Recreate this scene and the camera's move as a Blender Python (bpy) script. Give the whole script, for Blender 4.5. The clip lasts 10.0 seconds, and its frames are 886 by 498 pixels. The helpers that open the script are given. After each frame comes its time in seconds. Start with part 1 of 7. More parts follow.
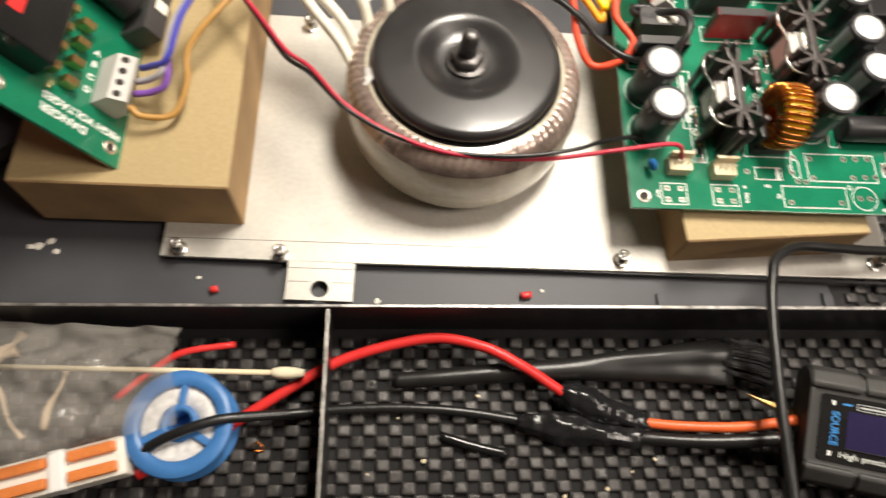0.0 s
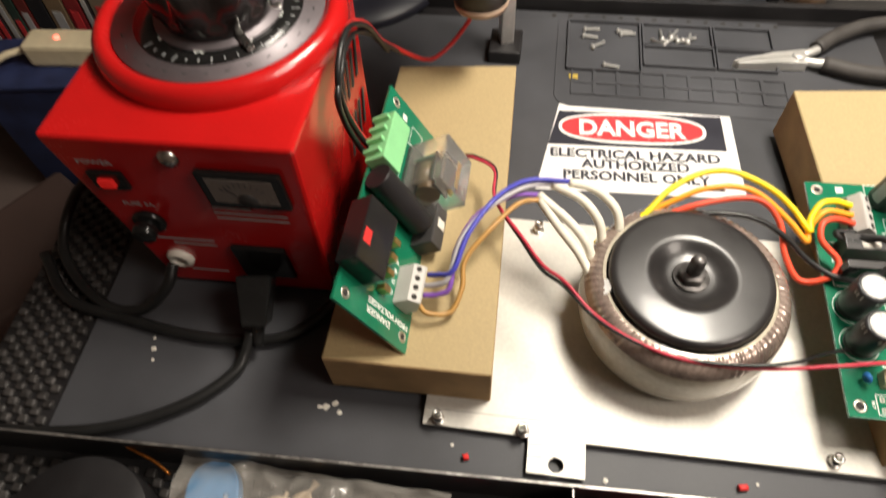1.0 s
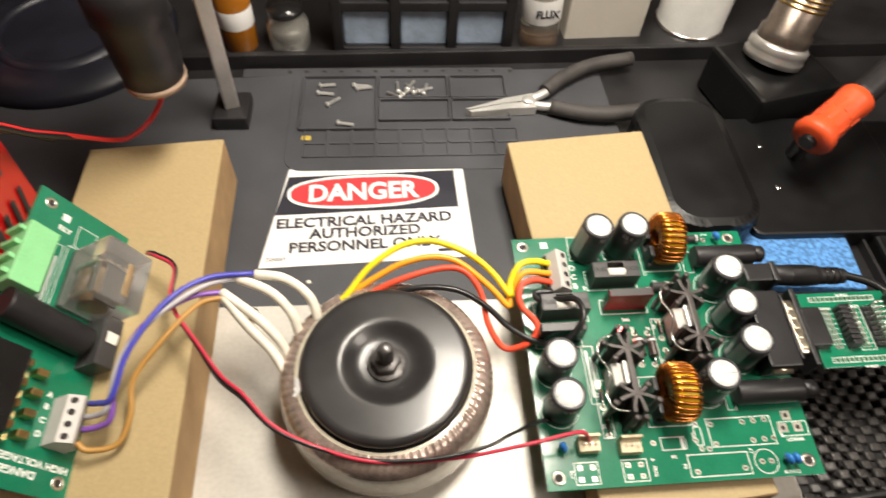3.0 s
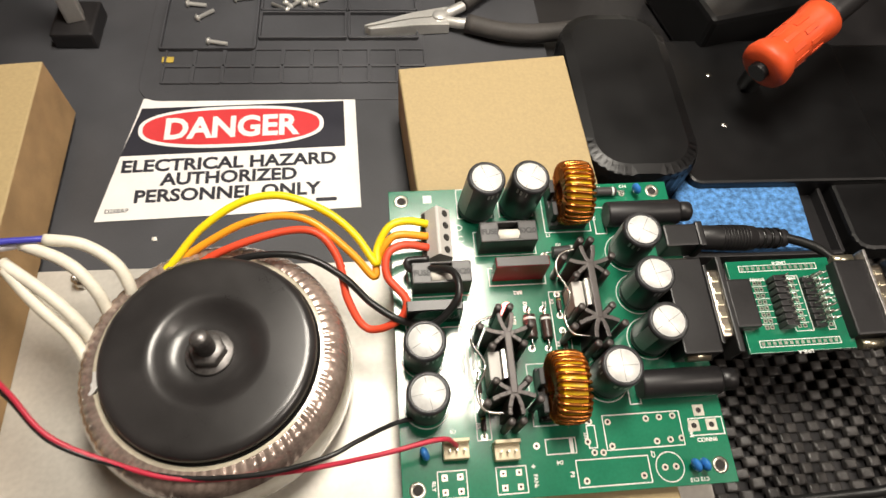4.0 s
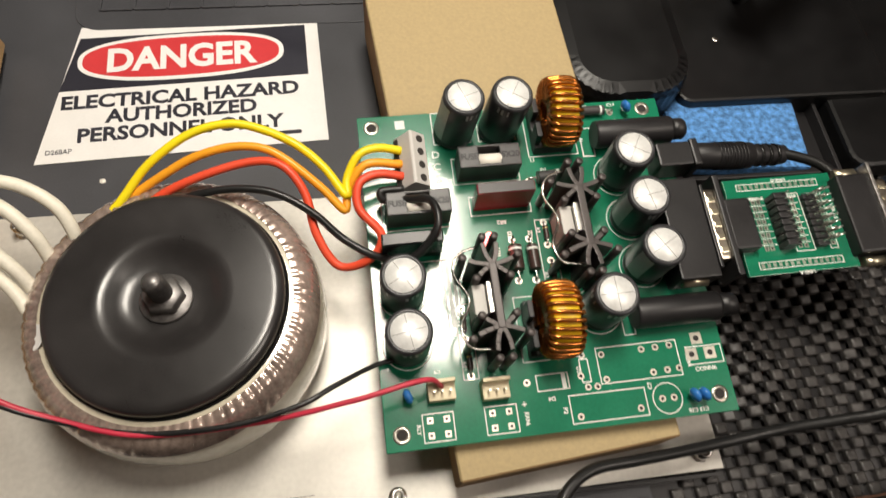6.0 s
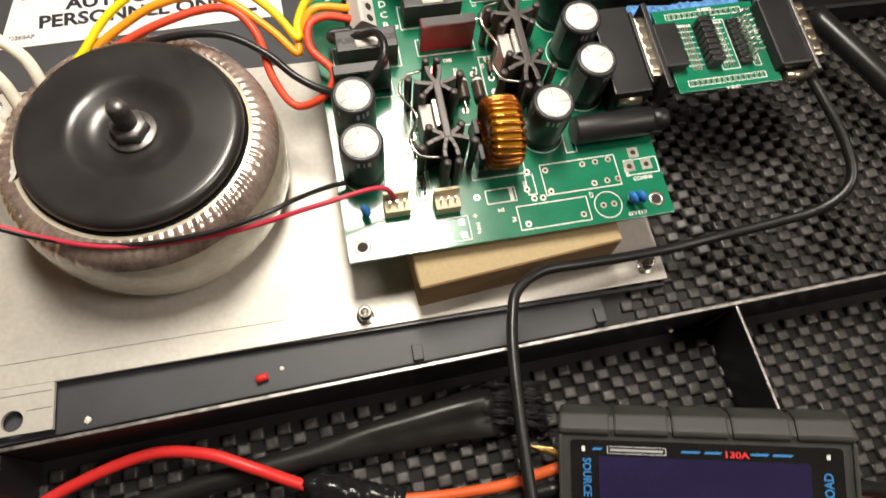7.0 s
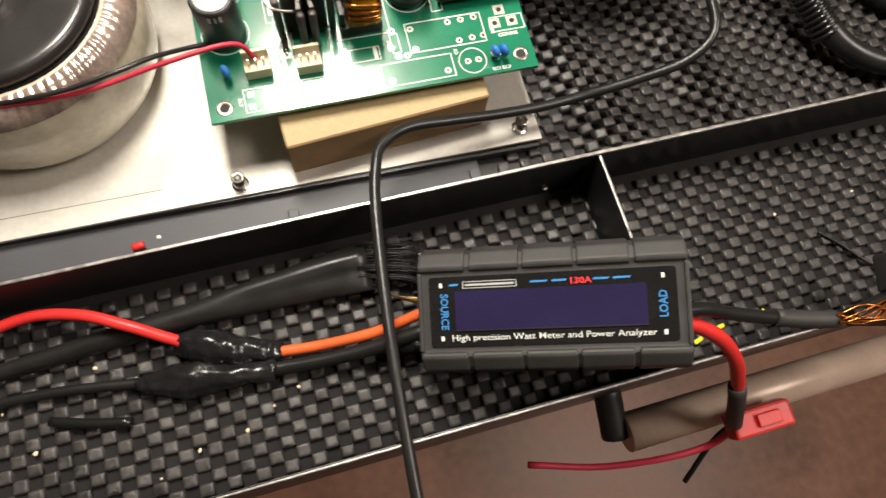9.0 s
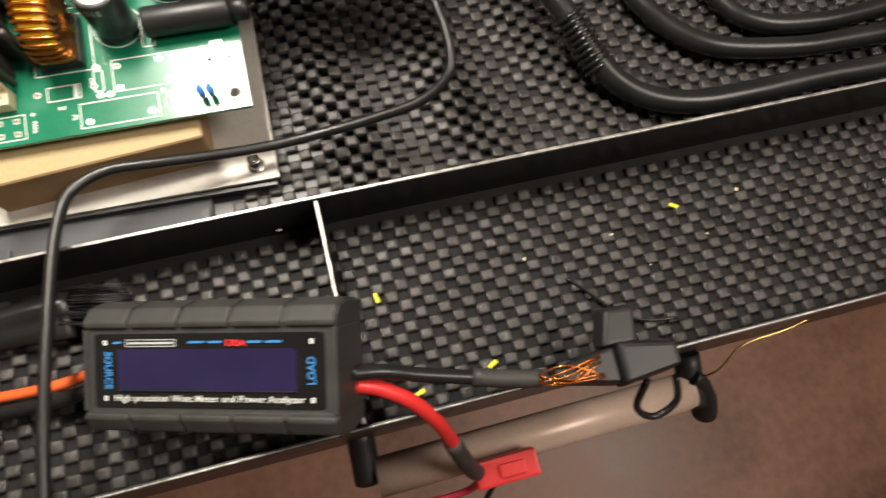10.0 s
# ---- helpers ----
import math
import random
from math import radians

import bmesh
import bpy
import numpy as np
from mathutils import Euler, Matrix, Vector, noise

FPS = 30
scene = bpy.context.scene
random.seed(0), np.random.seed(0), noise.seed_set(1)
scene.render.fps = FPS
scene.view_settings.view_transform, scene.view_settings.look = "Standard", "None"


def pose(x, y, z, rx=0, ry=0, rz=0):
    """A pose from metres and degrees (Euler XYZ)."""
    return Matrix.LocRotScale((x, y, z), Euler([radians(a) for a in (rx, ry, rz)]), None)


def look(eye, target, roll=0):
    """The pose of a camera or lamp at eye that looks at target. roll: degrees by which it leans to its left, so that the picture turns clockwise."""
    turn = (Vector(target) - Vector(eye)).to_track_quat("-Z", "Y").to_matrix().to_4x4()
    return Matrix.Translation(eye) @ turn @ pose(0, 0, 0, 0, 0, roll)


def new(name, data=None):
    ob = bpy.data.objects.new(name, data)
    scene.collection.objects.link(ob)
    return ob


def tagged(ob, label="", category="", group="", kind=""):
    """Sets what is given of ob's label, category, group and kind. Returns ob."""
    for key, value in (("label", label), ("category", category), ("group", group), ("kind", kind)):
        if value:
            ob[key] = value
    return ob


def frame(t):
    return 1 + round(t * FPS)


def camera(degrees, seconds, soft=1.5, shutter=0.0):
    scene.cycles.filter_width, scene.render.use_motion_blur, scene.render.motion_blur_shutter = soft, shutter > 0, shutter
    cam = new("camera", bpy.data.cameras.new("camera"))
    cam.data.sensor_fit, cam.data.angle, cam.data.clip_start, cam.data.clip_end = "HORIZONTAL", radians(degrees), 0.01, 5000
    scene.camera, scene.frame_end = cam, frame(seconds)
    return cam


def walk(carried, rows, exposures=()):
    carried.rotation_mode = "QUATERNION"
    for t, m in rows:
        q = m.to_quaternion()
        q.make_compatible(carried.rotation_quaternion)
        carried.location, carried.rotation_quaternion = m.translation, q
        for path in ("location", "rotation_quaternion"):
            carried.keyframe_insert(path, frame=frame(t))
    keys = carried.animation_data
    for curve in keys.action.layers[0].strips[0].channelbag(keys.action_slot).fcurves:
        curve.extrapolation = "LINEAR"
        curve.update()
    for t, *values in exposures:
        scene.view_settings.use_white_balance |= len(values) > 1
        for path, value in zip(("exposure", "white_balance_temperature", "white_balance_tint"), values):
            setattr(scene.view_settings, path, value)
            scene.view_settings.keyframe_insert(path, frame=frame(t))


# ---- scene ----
cam = camera(69.0, 10.0, soft=1.5, shutter=0.3)
PATH = [
    (0, (0.059, -0.251, 0.242), (0.184, 0.558, -1.583), 10.5),
    (0.5, (0.016, -0.254, 0.262), (-0.054, 0.633, -1.529), 2.0),
    (1, (0.001, -0.252, 0.299), (-0.225, 0.854, -1.352), -4.1),
    (1.5, (-0.002, -0.244, 0.326), (-0.257, 1.008, -1.213), -4.2),
    (2, (0.022, -0.234, 0.318), (-0.116, 1.006, -1.245), -1.6),
    (2.5, (0.052, -0.218, 0.313), (0.038, 1.03, -1.25), 0.5),
    (3, (0.089, -0.207, 0.298), (0.211, 0.962, -1.321), 3.5),
    (3.2, (0.104, -0.205, 0.292), (0.277, 0.921, -1.353), 5.6),
    (4.3, (0.149, -0.146, 0.25), (0.31, 0.754, -1.529), 7.4),
    (4.5, (0.15, -0.138, 0.244), (0.332, 0.729, -1.549), 8.7),
    (5, (0.145, -0.136, 0.24), (0.331, 0.714, -1.56), 9.4),
    (5.2, (0.141, -0.14, 0.24), (0.333, 0.712, -1.559), 9.7),
    (6.3, (0.147, -0.18, 0.241), (0.379, 0.624, -1.575), 9.2),
    (6.5, (0.148, -0.196, 0.24), (0.386, 0.618, -1.571), 8.6),
    (7, (0.149, -0.22, 0.233), (0.406, 0.54, -1.599), 9.1),
    (7.5, (0.156, -0.235, 0.229), (0.419, 0.489, -1.616), 8.7),
    (8, (0.163, -0.249, 0.223), (0.451, 0.421, -1.639), 10.9),
    (8.5, (0.168, -0.261, 0.228), (0.448, 0.414, -1.634), 10.0),
    (9, (0.181, -0.26, 0.228), (0.475, 0.348, -1.655), 13.1),
    (9.5, (0.223, -0.253, 0.236), (0.516, 0.296, -1.665), 14.7),
    (10, (0.288, -0.259, 0.235), (0.558, 0.302, -1.665), 13.9),
]
walk(cam, [(t, look(eye, target, roll)) for t, eye, target, roll in PATH],
     exposures=[(0.0, 0.4), (0.5, 0.36), (1.0, 0.26), (2.0, 0.32), (3.2, 0.15), (4.5, -0.25), (6.5, -0.4), (7.0, 0.05), (7.5, 0.2), (8.5, 0.42), (10.0, 0.6)])

# ---- world and light ----
world = bpy.data.worlds.new("world")
scene.world = world
world.use_nodes = True
world.node_tree.nodes["Background"].inputs[0].default_value = (0.9, 0.75, 0.6, 1)
world.node_tree.nodes["Background"].inputs[1].default_value = 0.02


def area_lamp(name, eye, target, size, watts, colour, long=None):
    d = bpy.data.lights.new(name, "AREA")
    d.shape, d.size, d.energy, d.color = "DISK", size, watts, colour
    if long:
        d.shape, d.size_y = "RECTANGLE", long
    o = new(name, d)
    o.matrix_world = look(eye, target)
    return o


BENCH_LAMP = (0.188, 0.055, 0.53)
area_lamp("bench_light", (BENCH_LAMP[0], BENCH_LAMP[1], BENCH_LAMP[2] - 0.004), (BENCH_LAMP[0], BENCH_LAMP[1] + 0.001, 0.0), 0.11, 4.6, (1.0, 0.92, 0.80), 0.23)
# unseen fill lamp, added to brighten the darks; placed clear of visible reflections
area_lamp("fill_light", (1.20, -0.50, 1.42), (0.2, -0.30, -0.2), 0.6, 12.5, (1.0, 0.88, 0.77))

# ---- materials ----
MATS = {}


def material(name, colour, rough=0.5, metal=0.0, vary=0.12, scale=60.0, fine=900.0, bump=0.0, spec=0.5, coat=0.0, dark=None, trans=0.0, ior=1.45, alpha=1.0, island=False):
    """A surface with broad stains and fine grain; colours are linear base colours."""
    if name in MATS:
        return MATS[name]
    m = bpy.data.materials.new(name)
    m.use_nodes = True
    nt = m.node_tree
    b = nt.nodes["Principled BSDF"]
    co = nt.nodes.new("ShaderNodeTexCoord")
    n1 = nt.nodes.new("ShaderNodeTexNoise")
    n1.inputs["Scale"].default_value, n1.inputs["Detail"].default_value = scale, 5
    n2 = nt.nodes.new("ShaderNodeTexNoise")
    n2.inputs["Scale"].default_value, n2.inputs["Detail"].default_value = fine, 3
    nt.links.new(co.outputs["Object"], n1.inputs["Vector"])
    nt.links.new(co.outputs["Object"], n2.inputs["Vector"])
    add = nt.nodes.new("ShaderNodeMath")
    add.operation = "MULTIPLY_ADD"
    nt.links.new(n2.outputs[0], add.inputs[0])
    add.inputs[1].default_value = 0.45
    nt.links.new(n1.outputs[0], add.inputs[2])
    ramp = nt.nodes.new("ShaderNodeValToRGB")
    lo = dark or tuple(c * (1 - 2.2 * vary) for c in colour)
    hi = tuple(min(1, c * (1 + 1.2 * vary)) for c in colour)
    ramp.color_ramp.elements[0].position, ramp.color_ramp.elements[0].color = 0.42, (*[max(0, c) for c in lo], 1)
    ramp.color_ramp.elements[1].position, ramp.color_ramp.elements[1].color = 1.0, (*hi, 1)
    nt.links.new(add.outputs[0], ramp.inputs[0])
    nt.links.new(ramp.outputs[0], b.inputs["Base Color"])
    rr = nt.nodes.new("ShaderNodeMapRange")
    rr.inputs["From Min"].default_value, rr.inputs["From Max"].default_value = 0.3, 1.1
    rr.inputs["To Min"].default_value, rr.inputs["To Max"].default_value = max(0.02, rough * 0.8), min(1, rough * 1.25)
    nt.links.new(add.outputs[0], rr.inputs[0])
    nt.links.new(rr.outputs[0], b.inputs["Roughness"])
    b.inputs["Metallic"].default_value = metal
    b.inputs["Specular IOR Level"].default_value = spec
    b.inputs["Coat Weight"].default_value = coat
    b.inputs["Coat Roughness"].default_value = 0.1
    b.inputs["Transmission Weight"].default_value = trans
    b.inputs["IOR"].default_value = ior
    b.inputs["Alpha"].default_value = alpha
    if bump:
        bp = nt.nodes.new("ShaderNodeBump")
        bp.inputs["Strength"].default_value, bp.inputs["Distance"].default_value = 1.0, bump
        nt.links.new(add.outputs[0], bp.inputs["Height"])
        nt.links.new(bp.outputs[0], b.inputs["Normal"])
    MATS[name] = m
    return m


def glow(name, colour, strength, base=(0.5, 0.5, 0.5)):
    m = material(name, base, 0.3)
    b = m.node_tree.nodes["Principled BSDF"]
    b.inputs["Emission Color"].default_value = (*colour, 1)
    b.inputs["Emission Strength"].default_value = strength
    return m


MAT_RUBBER = material("grey_rubber_mat", (0.06, 0.061, 0.068), 0.5, vary=0.18, scale=18, fine=1600, bump=0.00012)
MAT_BLACK = material("black_plastic", (0.016, 0.015, 0.016), 0.42, vary=0.2, scale=40)
MAT_GLOSSBLACK = material("gloss_black", (0.012, 0.012, 0.012), 0.2, vary=0.15)
MAT_TRAY = material("black_painted_steel", (0.018, 0.017, 0.018), 0.35, vary=0.25, scale=30, fine=1500, bump=0.00006)
MAT_EDGE = material("bright_metal_edge", (0.42, 0.4, 0.38), 0.38, metal=0.8, vary=0.3, scale=300)
MAT_LINER = material("woven_black_liner", (0.052, 0.048, 0.046), 0.33, vary=0.42, scale=160, fine=2600, bump=0.00034)
# near-black sheet below the pads: shade in the gaps is put into its colour
MAT_LINERSHADE = material("liner_gap_shade", (0.006, 0.0055, 0.006), 0.8, vary=0.2)
MAT_ALU = material("dull_aluminium", (0.60, 0.575, 0.525), 0.42, metal=0.35, vary=0.10, scale=14, fine=500, bump=0.00003)
MAT_STEEL = material("bright_steel", (0.7, 0.68, 0.64), 0.25, metal=1.0, vary=0.1)
MAT_MDF = material("tan_fibreboard", (0.41, 0.31, 0.158), 0.6, vary=0.06, scale=700, fine=1800, bump=0.00004)
MAT_MDFEDGE = material("fibreboard_edge", (0.36, 0.23, 0.11), 0.8, vary=0.16, scale=60, fine=2500, bump=0.0001)
MAT_PCB = material("green_solder_mask", (0.008, 0.165, 0.085), 0.22, vary=0.12, scale=50, coat=0.6)
MAT_SILK = material("white_silkscreen", (0.78, 0.8, 0.76), 0.5, vary=0.05)
MAT_TIN = material("tinned_pad", (0.72, 0.69, 0.6), 0.3, metal=0.9, vary=0.15)
# dark fill laid on solid faces, painting the shade inside holes and slots
MAT_HOLESHADE = material("hole_shade", (0.03, 0.026, 0.023), 0.8)
MAT_CAPSLEEVE = material("black_cap_sleeve", (0.034, 0.034, 0.037), 0.34, vary=0.3, scale=260)
MAT_CAPTOP = material("capacitor_aluminium", (0.84, 0.84, 0.82), 0.4, metal=0.3, vary=0.08, scale=200)
MAT_COPPER = material("enamelled_copper", (0.55, 0.19, 0.04), 0.22, metal=0.9, vary=0.2, scale=300)
MAT_COREYELLOW = material("yellow_core_paint", (0.8, 0.55, 0.02), 0.35, vary=0.1)
MAT_GREYTERM = material("light_grey_terminal", (0.5, 0.48, 0.45), 0.45, vary=0.06)
MAT_GREENTERM = material("pale_green_terminal", (0.25, 0.6, 0.28), 0.4, vary=0.08)
MAT_RED = material("red_enamel", (0.5, 0.009, 0.009), 0.24, vary=0.06, scale=30, coat=0.5)
MAT_WHITE = material("white_label", (0.8, 0.79, 0.77), 0.4, vary=0.03)
MAT_SIGNRED = material("sign_red", (0.6, 0.045, 0.05), 0.4, vary=0.05)
MAT_SIGNBLACK = material("sign_black", (0.025, 0.025, 0.035), 0.4, vary=0.1)
MAT_TAPE = material("black_vinyl_tape", (0.013, 0.013, 0.014), 0.2, vary=0.2, scale=120, bump=0.0002)
W_RED = material("red_wire", (0.68, 0.032, 0.03), 0.35, vary=0.06)
W_PINKRED = material("thin_pinkish_red_wire", (0.5, 0.03, 0.06), 0.4, vary=0.08)
W_BLACK = material("black_wire", (0.014, 0.014, 0.014), 0.32, vary=0.15)
W_YELLOW = material("yellow_wire", (0.85, 0.68, 0.01), 0.35, vary=0.05)
W_ORANGE = material("orange_wire", (0.85, 0.35, 0.02), 0.35, vary=0.05)
W_ORANGERED = material("orange_red_wire", (0.75, 0.075, 0.03), 0.4, vary=0.06)
W_LEADORANGE = material("orange_silicone_lead", (0.78, 0.135, 0.035), 0.4, vary=0.06)
W_WHITE = material("white_sleeving", (0.75, 0.71, 0.6), 0.45, vary=0.08, scale=150)
W_BLUE = material("blue_wire", (0.06, 0.06, 0.42), 0.35, vary=0.06)
W_PURPLE = material("purple_wire", (0.22, 0.09, 0.42), 0.35, vary=0.06)
W_GREY = material("grey_wire", (0.45, 0.43, 0.45), 0.4, vary=0.06)
W_BROWN = material("tan_wire", (0.45, 0.24, 0.06), 0.38, vary=0.08)


# ---- mesh helpers ----
def join(bm, other, m=Matrix()):
    """Adds other, moved by m, to bm."""
    me = bpy.data.meshes.new("tmp")
    other.transform(m)
    other.to_mesh(me)
    other.free()
    bm.from_mesh(me)
    bpy.data.meshes.remove(me)
    return bm


def box(sx, sy, sz, bevel=0.0, at=(0, 0, 0), seg=2):
    """A box that stands on at (the middle of its base)."""
    bm = bmesh.new()
    bmesh.ops.create_cube(bm, size=1, matrix=Matrix.Translation((at[0], at[1], at[2] + sz / 2)) @ Matrix.Diagonal((sx, sy, sz, 1)))
    if bevel:
        bmesh.ops.bevel(bm, geom=bm.edges[:], offset=bevel, segments=seg, affect="EDGES", profile=0.6)
    return bm


def lathe(profile, seg=32, at=(0, 0, 0)):
    """A turned body from (radius, height) pairs; closed where the radius is 0."""
    bm = bmesh.new()
    rings = []
    for r, z in profile:
        if r < 1e-7:
            rings.append([bm.verts.new((at[0], at[1], at[2] + z))])
        else:
            rings.append([bm.verts.new((at[0] + r * math.cos(2 * math.pi * k / seg), at[1] + r * math.sin(2 * math.pi * k / seg), at[2] + z)) for k in range(seg)])
    for a, b in zip(rings, rings[1:]):
        for k in range(seg):
            q = [a[k % len(a)], a[(k + 1) % len(a)], b[(k + 1) % len(b)], b[k % len(b)]]
            u = []
            for v in q:
                if v not in u:
                    u.append(v)
            if len(u) > 2:
                bm.faces.new(u)
    for f in bm.faces:
        f.smooth = True
    return bm


def cyl(r, h, seg=24, bevel=0.0, at=(0, 0, 0)):
    b = min(bevel, r * 0.9, h * 0.45)
    if b:
        return lathe([(0, 0), (r - b, 0), (r, b), (r, h - b), (r - b, h), (0, h)], seg, at)
    return lathe([(0, 0), (r, 0), (r, 0), (r, h), (r, h), (0, h)], seg, at)


def prism(outline, z0, z1, bevel=0.0):
    """A flat outline (x, y) pulled up from z0 to z1."""
    bm = bmesh.new()
    f = bm.faces.new([bm.verts.new((x, y, z0)) for x, y in outline])
    g = bmesh.ops.extrude_face_region(bm, geom=[f])
    bmesh.ops.translate(bm, vec=(0, 0, z1 - z0), verts=[v for v in g["geom"] if isinstance(v, bmesh.types.BMVert)])
    bmesh.ops.recalc_face_normals(bm, faces=bm.faces[:])
    if bevel:
        bmesh.ops.bevel(bm, geom=bm.edges[:], offset=bevel, segments=2, affect="EDGES", profile=0.6)
    return bm


def rounded(w, h, r, n=5, cx=0.0, cy=0.0):
    """The outline of a rectangle with round corners."""
    out = []
    for sx, sy, a0 in ((1, 1, 0), (-1, 1, 90), (-1, -1, 180), (1, -1, 270)):
        for k in range(n + 1):
            a = radians(a0 + 90 * k / n)
            out.append((cx + sx * (w / 2 - r) + r * math.cos(a), cy + sy * (h / 2 - r) + r * math.sin(a)))
    return out


def spline(points, per=6):
    p = [Vector(q) for q in points]
    p = [2 * p[0] - p[1]] + p + [2 * p[-1] - p[-2]]
    out = []
    for i in range(1, len(p) - 2):
        for k in range(per):
            t = k / per
            a, b, c, d = p[i - 1], p[i], p[i + 1], p[i + 2]
            out.append(0.5 * (2 * b + (c - a) * t + (2 * a - 5 * b + 4 * c - d) * t * t + (3 * b - a - 3 * c + d) * t ** 3))
    out.append(p[-2])
    return out


def tube(points, r, seg=10, per=6, smooth=True, taper=None):
    """A round wire along a smooth line through the points."""
    line = spline(points, per) if smooth else [Vector(q) for q in points]
    bm = bmesh.new()
    rings = []
    d = (line[1] - line[0]).normalized()
    u = d.orthogonal().normalized()
    for i, q in enumerate(line):
        d = (line[min(i + 1, len(line) - 1)] - line[max(i - 1, 0)]).normalized()
        u = (u - d * u.dot(d)).normalized()
        w = d.cross(u)
        rad = r if taper is None else r * taper(i / (len(line) - 1))
        rings.append([bm.verts.new(q + (u * math.cos(2 * math.pi * k / seg) + w * math.sin(2 * math.pi * k / seg)) * rad) for k in range(seg)])
    for a, b in zip(rings, rings[1:]):
        for k in range(seg):
            bm.faces.new((a[k], a[(k + 1) % seg], b[(k + 1) % seg], b[k])).smooth = True
    bm.faces.new(list(reversed(rings[0])))
    bm.faces.new(rings[-1])
    return bm


def make(name, bm, mat):
    me = bpy.data.meshes.new(name)
    bm.to_mesh(me)
    bm.free()
    me.materials.append(mat)
    return new(name, me)


def part(name, bm, mat, parent, label="", m=None):
    ob = make(name, bm, mat)
    ob.parent = parent
    if m is not None:
        ob.matrix_basis = m
    return tagged(ob, label) if label else ob


def thing(name, label, category, m=Matrix(), group="", kind=""):
    ob = new(name)
    ob.empty_display_size = 0.01
    ob.matrix_basis = m
    return tagged(ob, label, category, group, kind)


def solo(name, bm, mat, label, category, group="", kind=""):
    """A thing of one mesh; its origin is put under its middle."""
    lo = Vector([min(v.co[k] for v in bm.verts) for k in range(3)])
    hi = Vector([max(v.co[k] for v in bm.verts) for k in range(3)])
    c = Vector(((lo.x + hi.x) / 2, (lo.y + hi.y) / 2, lo.z))
    bm.transform(Matrix.Translation(-c))
    ob = make(name, bm, mat)
    ob.location = c
    return tagged(ob, label, category, group, kind)


def letters(body, size, bold=0.0, align="LEFT", stretch=1.0, thick=0.00008, spacing=1.0):
    """Words as a thin mesh, from the built-in font, on the plane z = 0."""
    cu = bpy.data.curves.new("words", "FONT")
    cu.body, cu.size, cu.offset, cu.align_x, cu.extrude, cu.resolution_u = body, size, bold, align, thick, 3
    cu.space_character = spacing
    ob = bpy.data.objects.new("words", cu)
    scene.collection.objects.link(ob)
    me = bpy.data.meshes.new_from_object(ob)
    bm = bmesh.new()
    bm.from_mesh(me)
    bpy.data.objects.remove(ob)
    bpy.data.curves.remove(cu)
    bpy.data.meshes.remove(me)
    bm.transform(Matrix.Diagonal((stretch, 1, 1, 1)))
    return bm


def axes(o, ex, ey):
    """A frame at o whose x runs along ex and whose y leans towards ey."""
    ex = Vector(ex).normalized()
    ey = Vector(ey)
    ey = (ey - ex * ex.dot(ey)).normalized()
    ez = ex.cross(ey)
    return Matrix(((ex.x, ey.x, ez.x, o[0]), (ex.y, ey.y, ez.y, o[1]), (ex.z, ey.z, ez.z, o[2]), (0, 0, 0, 1)))


# ---- the bench: a tool chest with a mat on top and a divided drawer before it ----
TURN = math.atan(0.035)
BENCH = Matrix.Rotation(TURN, 4, "Z")
EDGE, FRONT, FLOOR = -0.1785, -0.2590, -0.003
WALL_TOP, FRONT_TOP = 0.0225, 0.018


def structure(name, bm, mat, label, category, m=None):
    ob = make(name, bm, mat)
    if m is not None:
        ob.matrix_basis = m
    return tagged(ob, label, category, kind="structure")


structure("floor", box(4, 4, 0.1, at=(0, 0, -0.92)), material("brown_wood_floor", (0.36, 0.19, 0.128), 0.4, vary=0.25, scale=5, fine=60), "reddish brown wooden floor far below the bench", "floor")
# unseen ceiling and walls, added for bounced light; the wall paint is lightened for it
structure("ceiling", box(4, 4, 0.1, at=(0, 0, 1.6)), material("white_ceiling", (0.6, 0.57, 0.52), 0.8, vary=0.05, scale=3), "plain off-white ceiling, unseen, added to close the room and bounce light", "ceiling")
wall_paint = material("bounce_wall_paint", (0.46, 0.40, 0.35), 0.8, vary=0.1, scale=3)
for nm, sx, sy, x, y in (("wall_north", 4, 0.1, 0, 1.95), ("wall_south", 4, 0.1, 0, -1.95), ("wall_east", 0.1, 3.8, 1.95, 0), ("wall_west", 0.1, 3.8, -1.95, 0)):
    structure(nm, box(sx, sy, 2.42, at=(x, y, -0.82)), wall_paint, "plain brown wall, unseen, added to close the room and bounce light", "wall")

structure("bench_body", box(0.99, 0.62, 0.6, at=(0.225, EDGE + 0.002 + 0.31, -0.6025)), MAT_TRAY, "black steel tool chest under the mat", "tool chest", BENCH)
structure("mat", prism([(-0.222, EDGE + 0.0062), (0.226, EDGE + 0.0062), (0.231, EDGE + 0.0075), (0.233, EDGE + 0.011), (0.233, EDGE + 0.018), (0.238, EDGE + 0.022), (0.238, 0.16), (-0.222, 0.16)], -0.0024, 0.0, 0.0005), MAT_RUBBER,
          "dark grey rubber soldering mat on the chest", "mat", BENCH)

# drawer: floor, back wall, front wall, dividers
structure("drawer_floor", box(0.97, EDGE - FRONT, 0.004, at=(0.205, (EDGE + FRONT) / 2, FLOOR - 0.0052)), MAT_LINERSHADE, "black drawer bottom under the woven liner, with the gaps' shade in its colour", "drawer", BENCH)
structure("drawer_back", box(0.97, 0.0016, WALL_TOP - FLOOR + 0.0035, 0.0003, at=(0.205, EDGE, FLOOR - 0.004)), MAT_TRAY, "black painted steel wall at the back of the drawer", "drawer wall", BENCH)
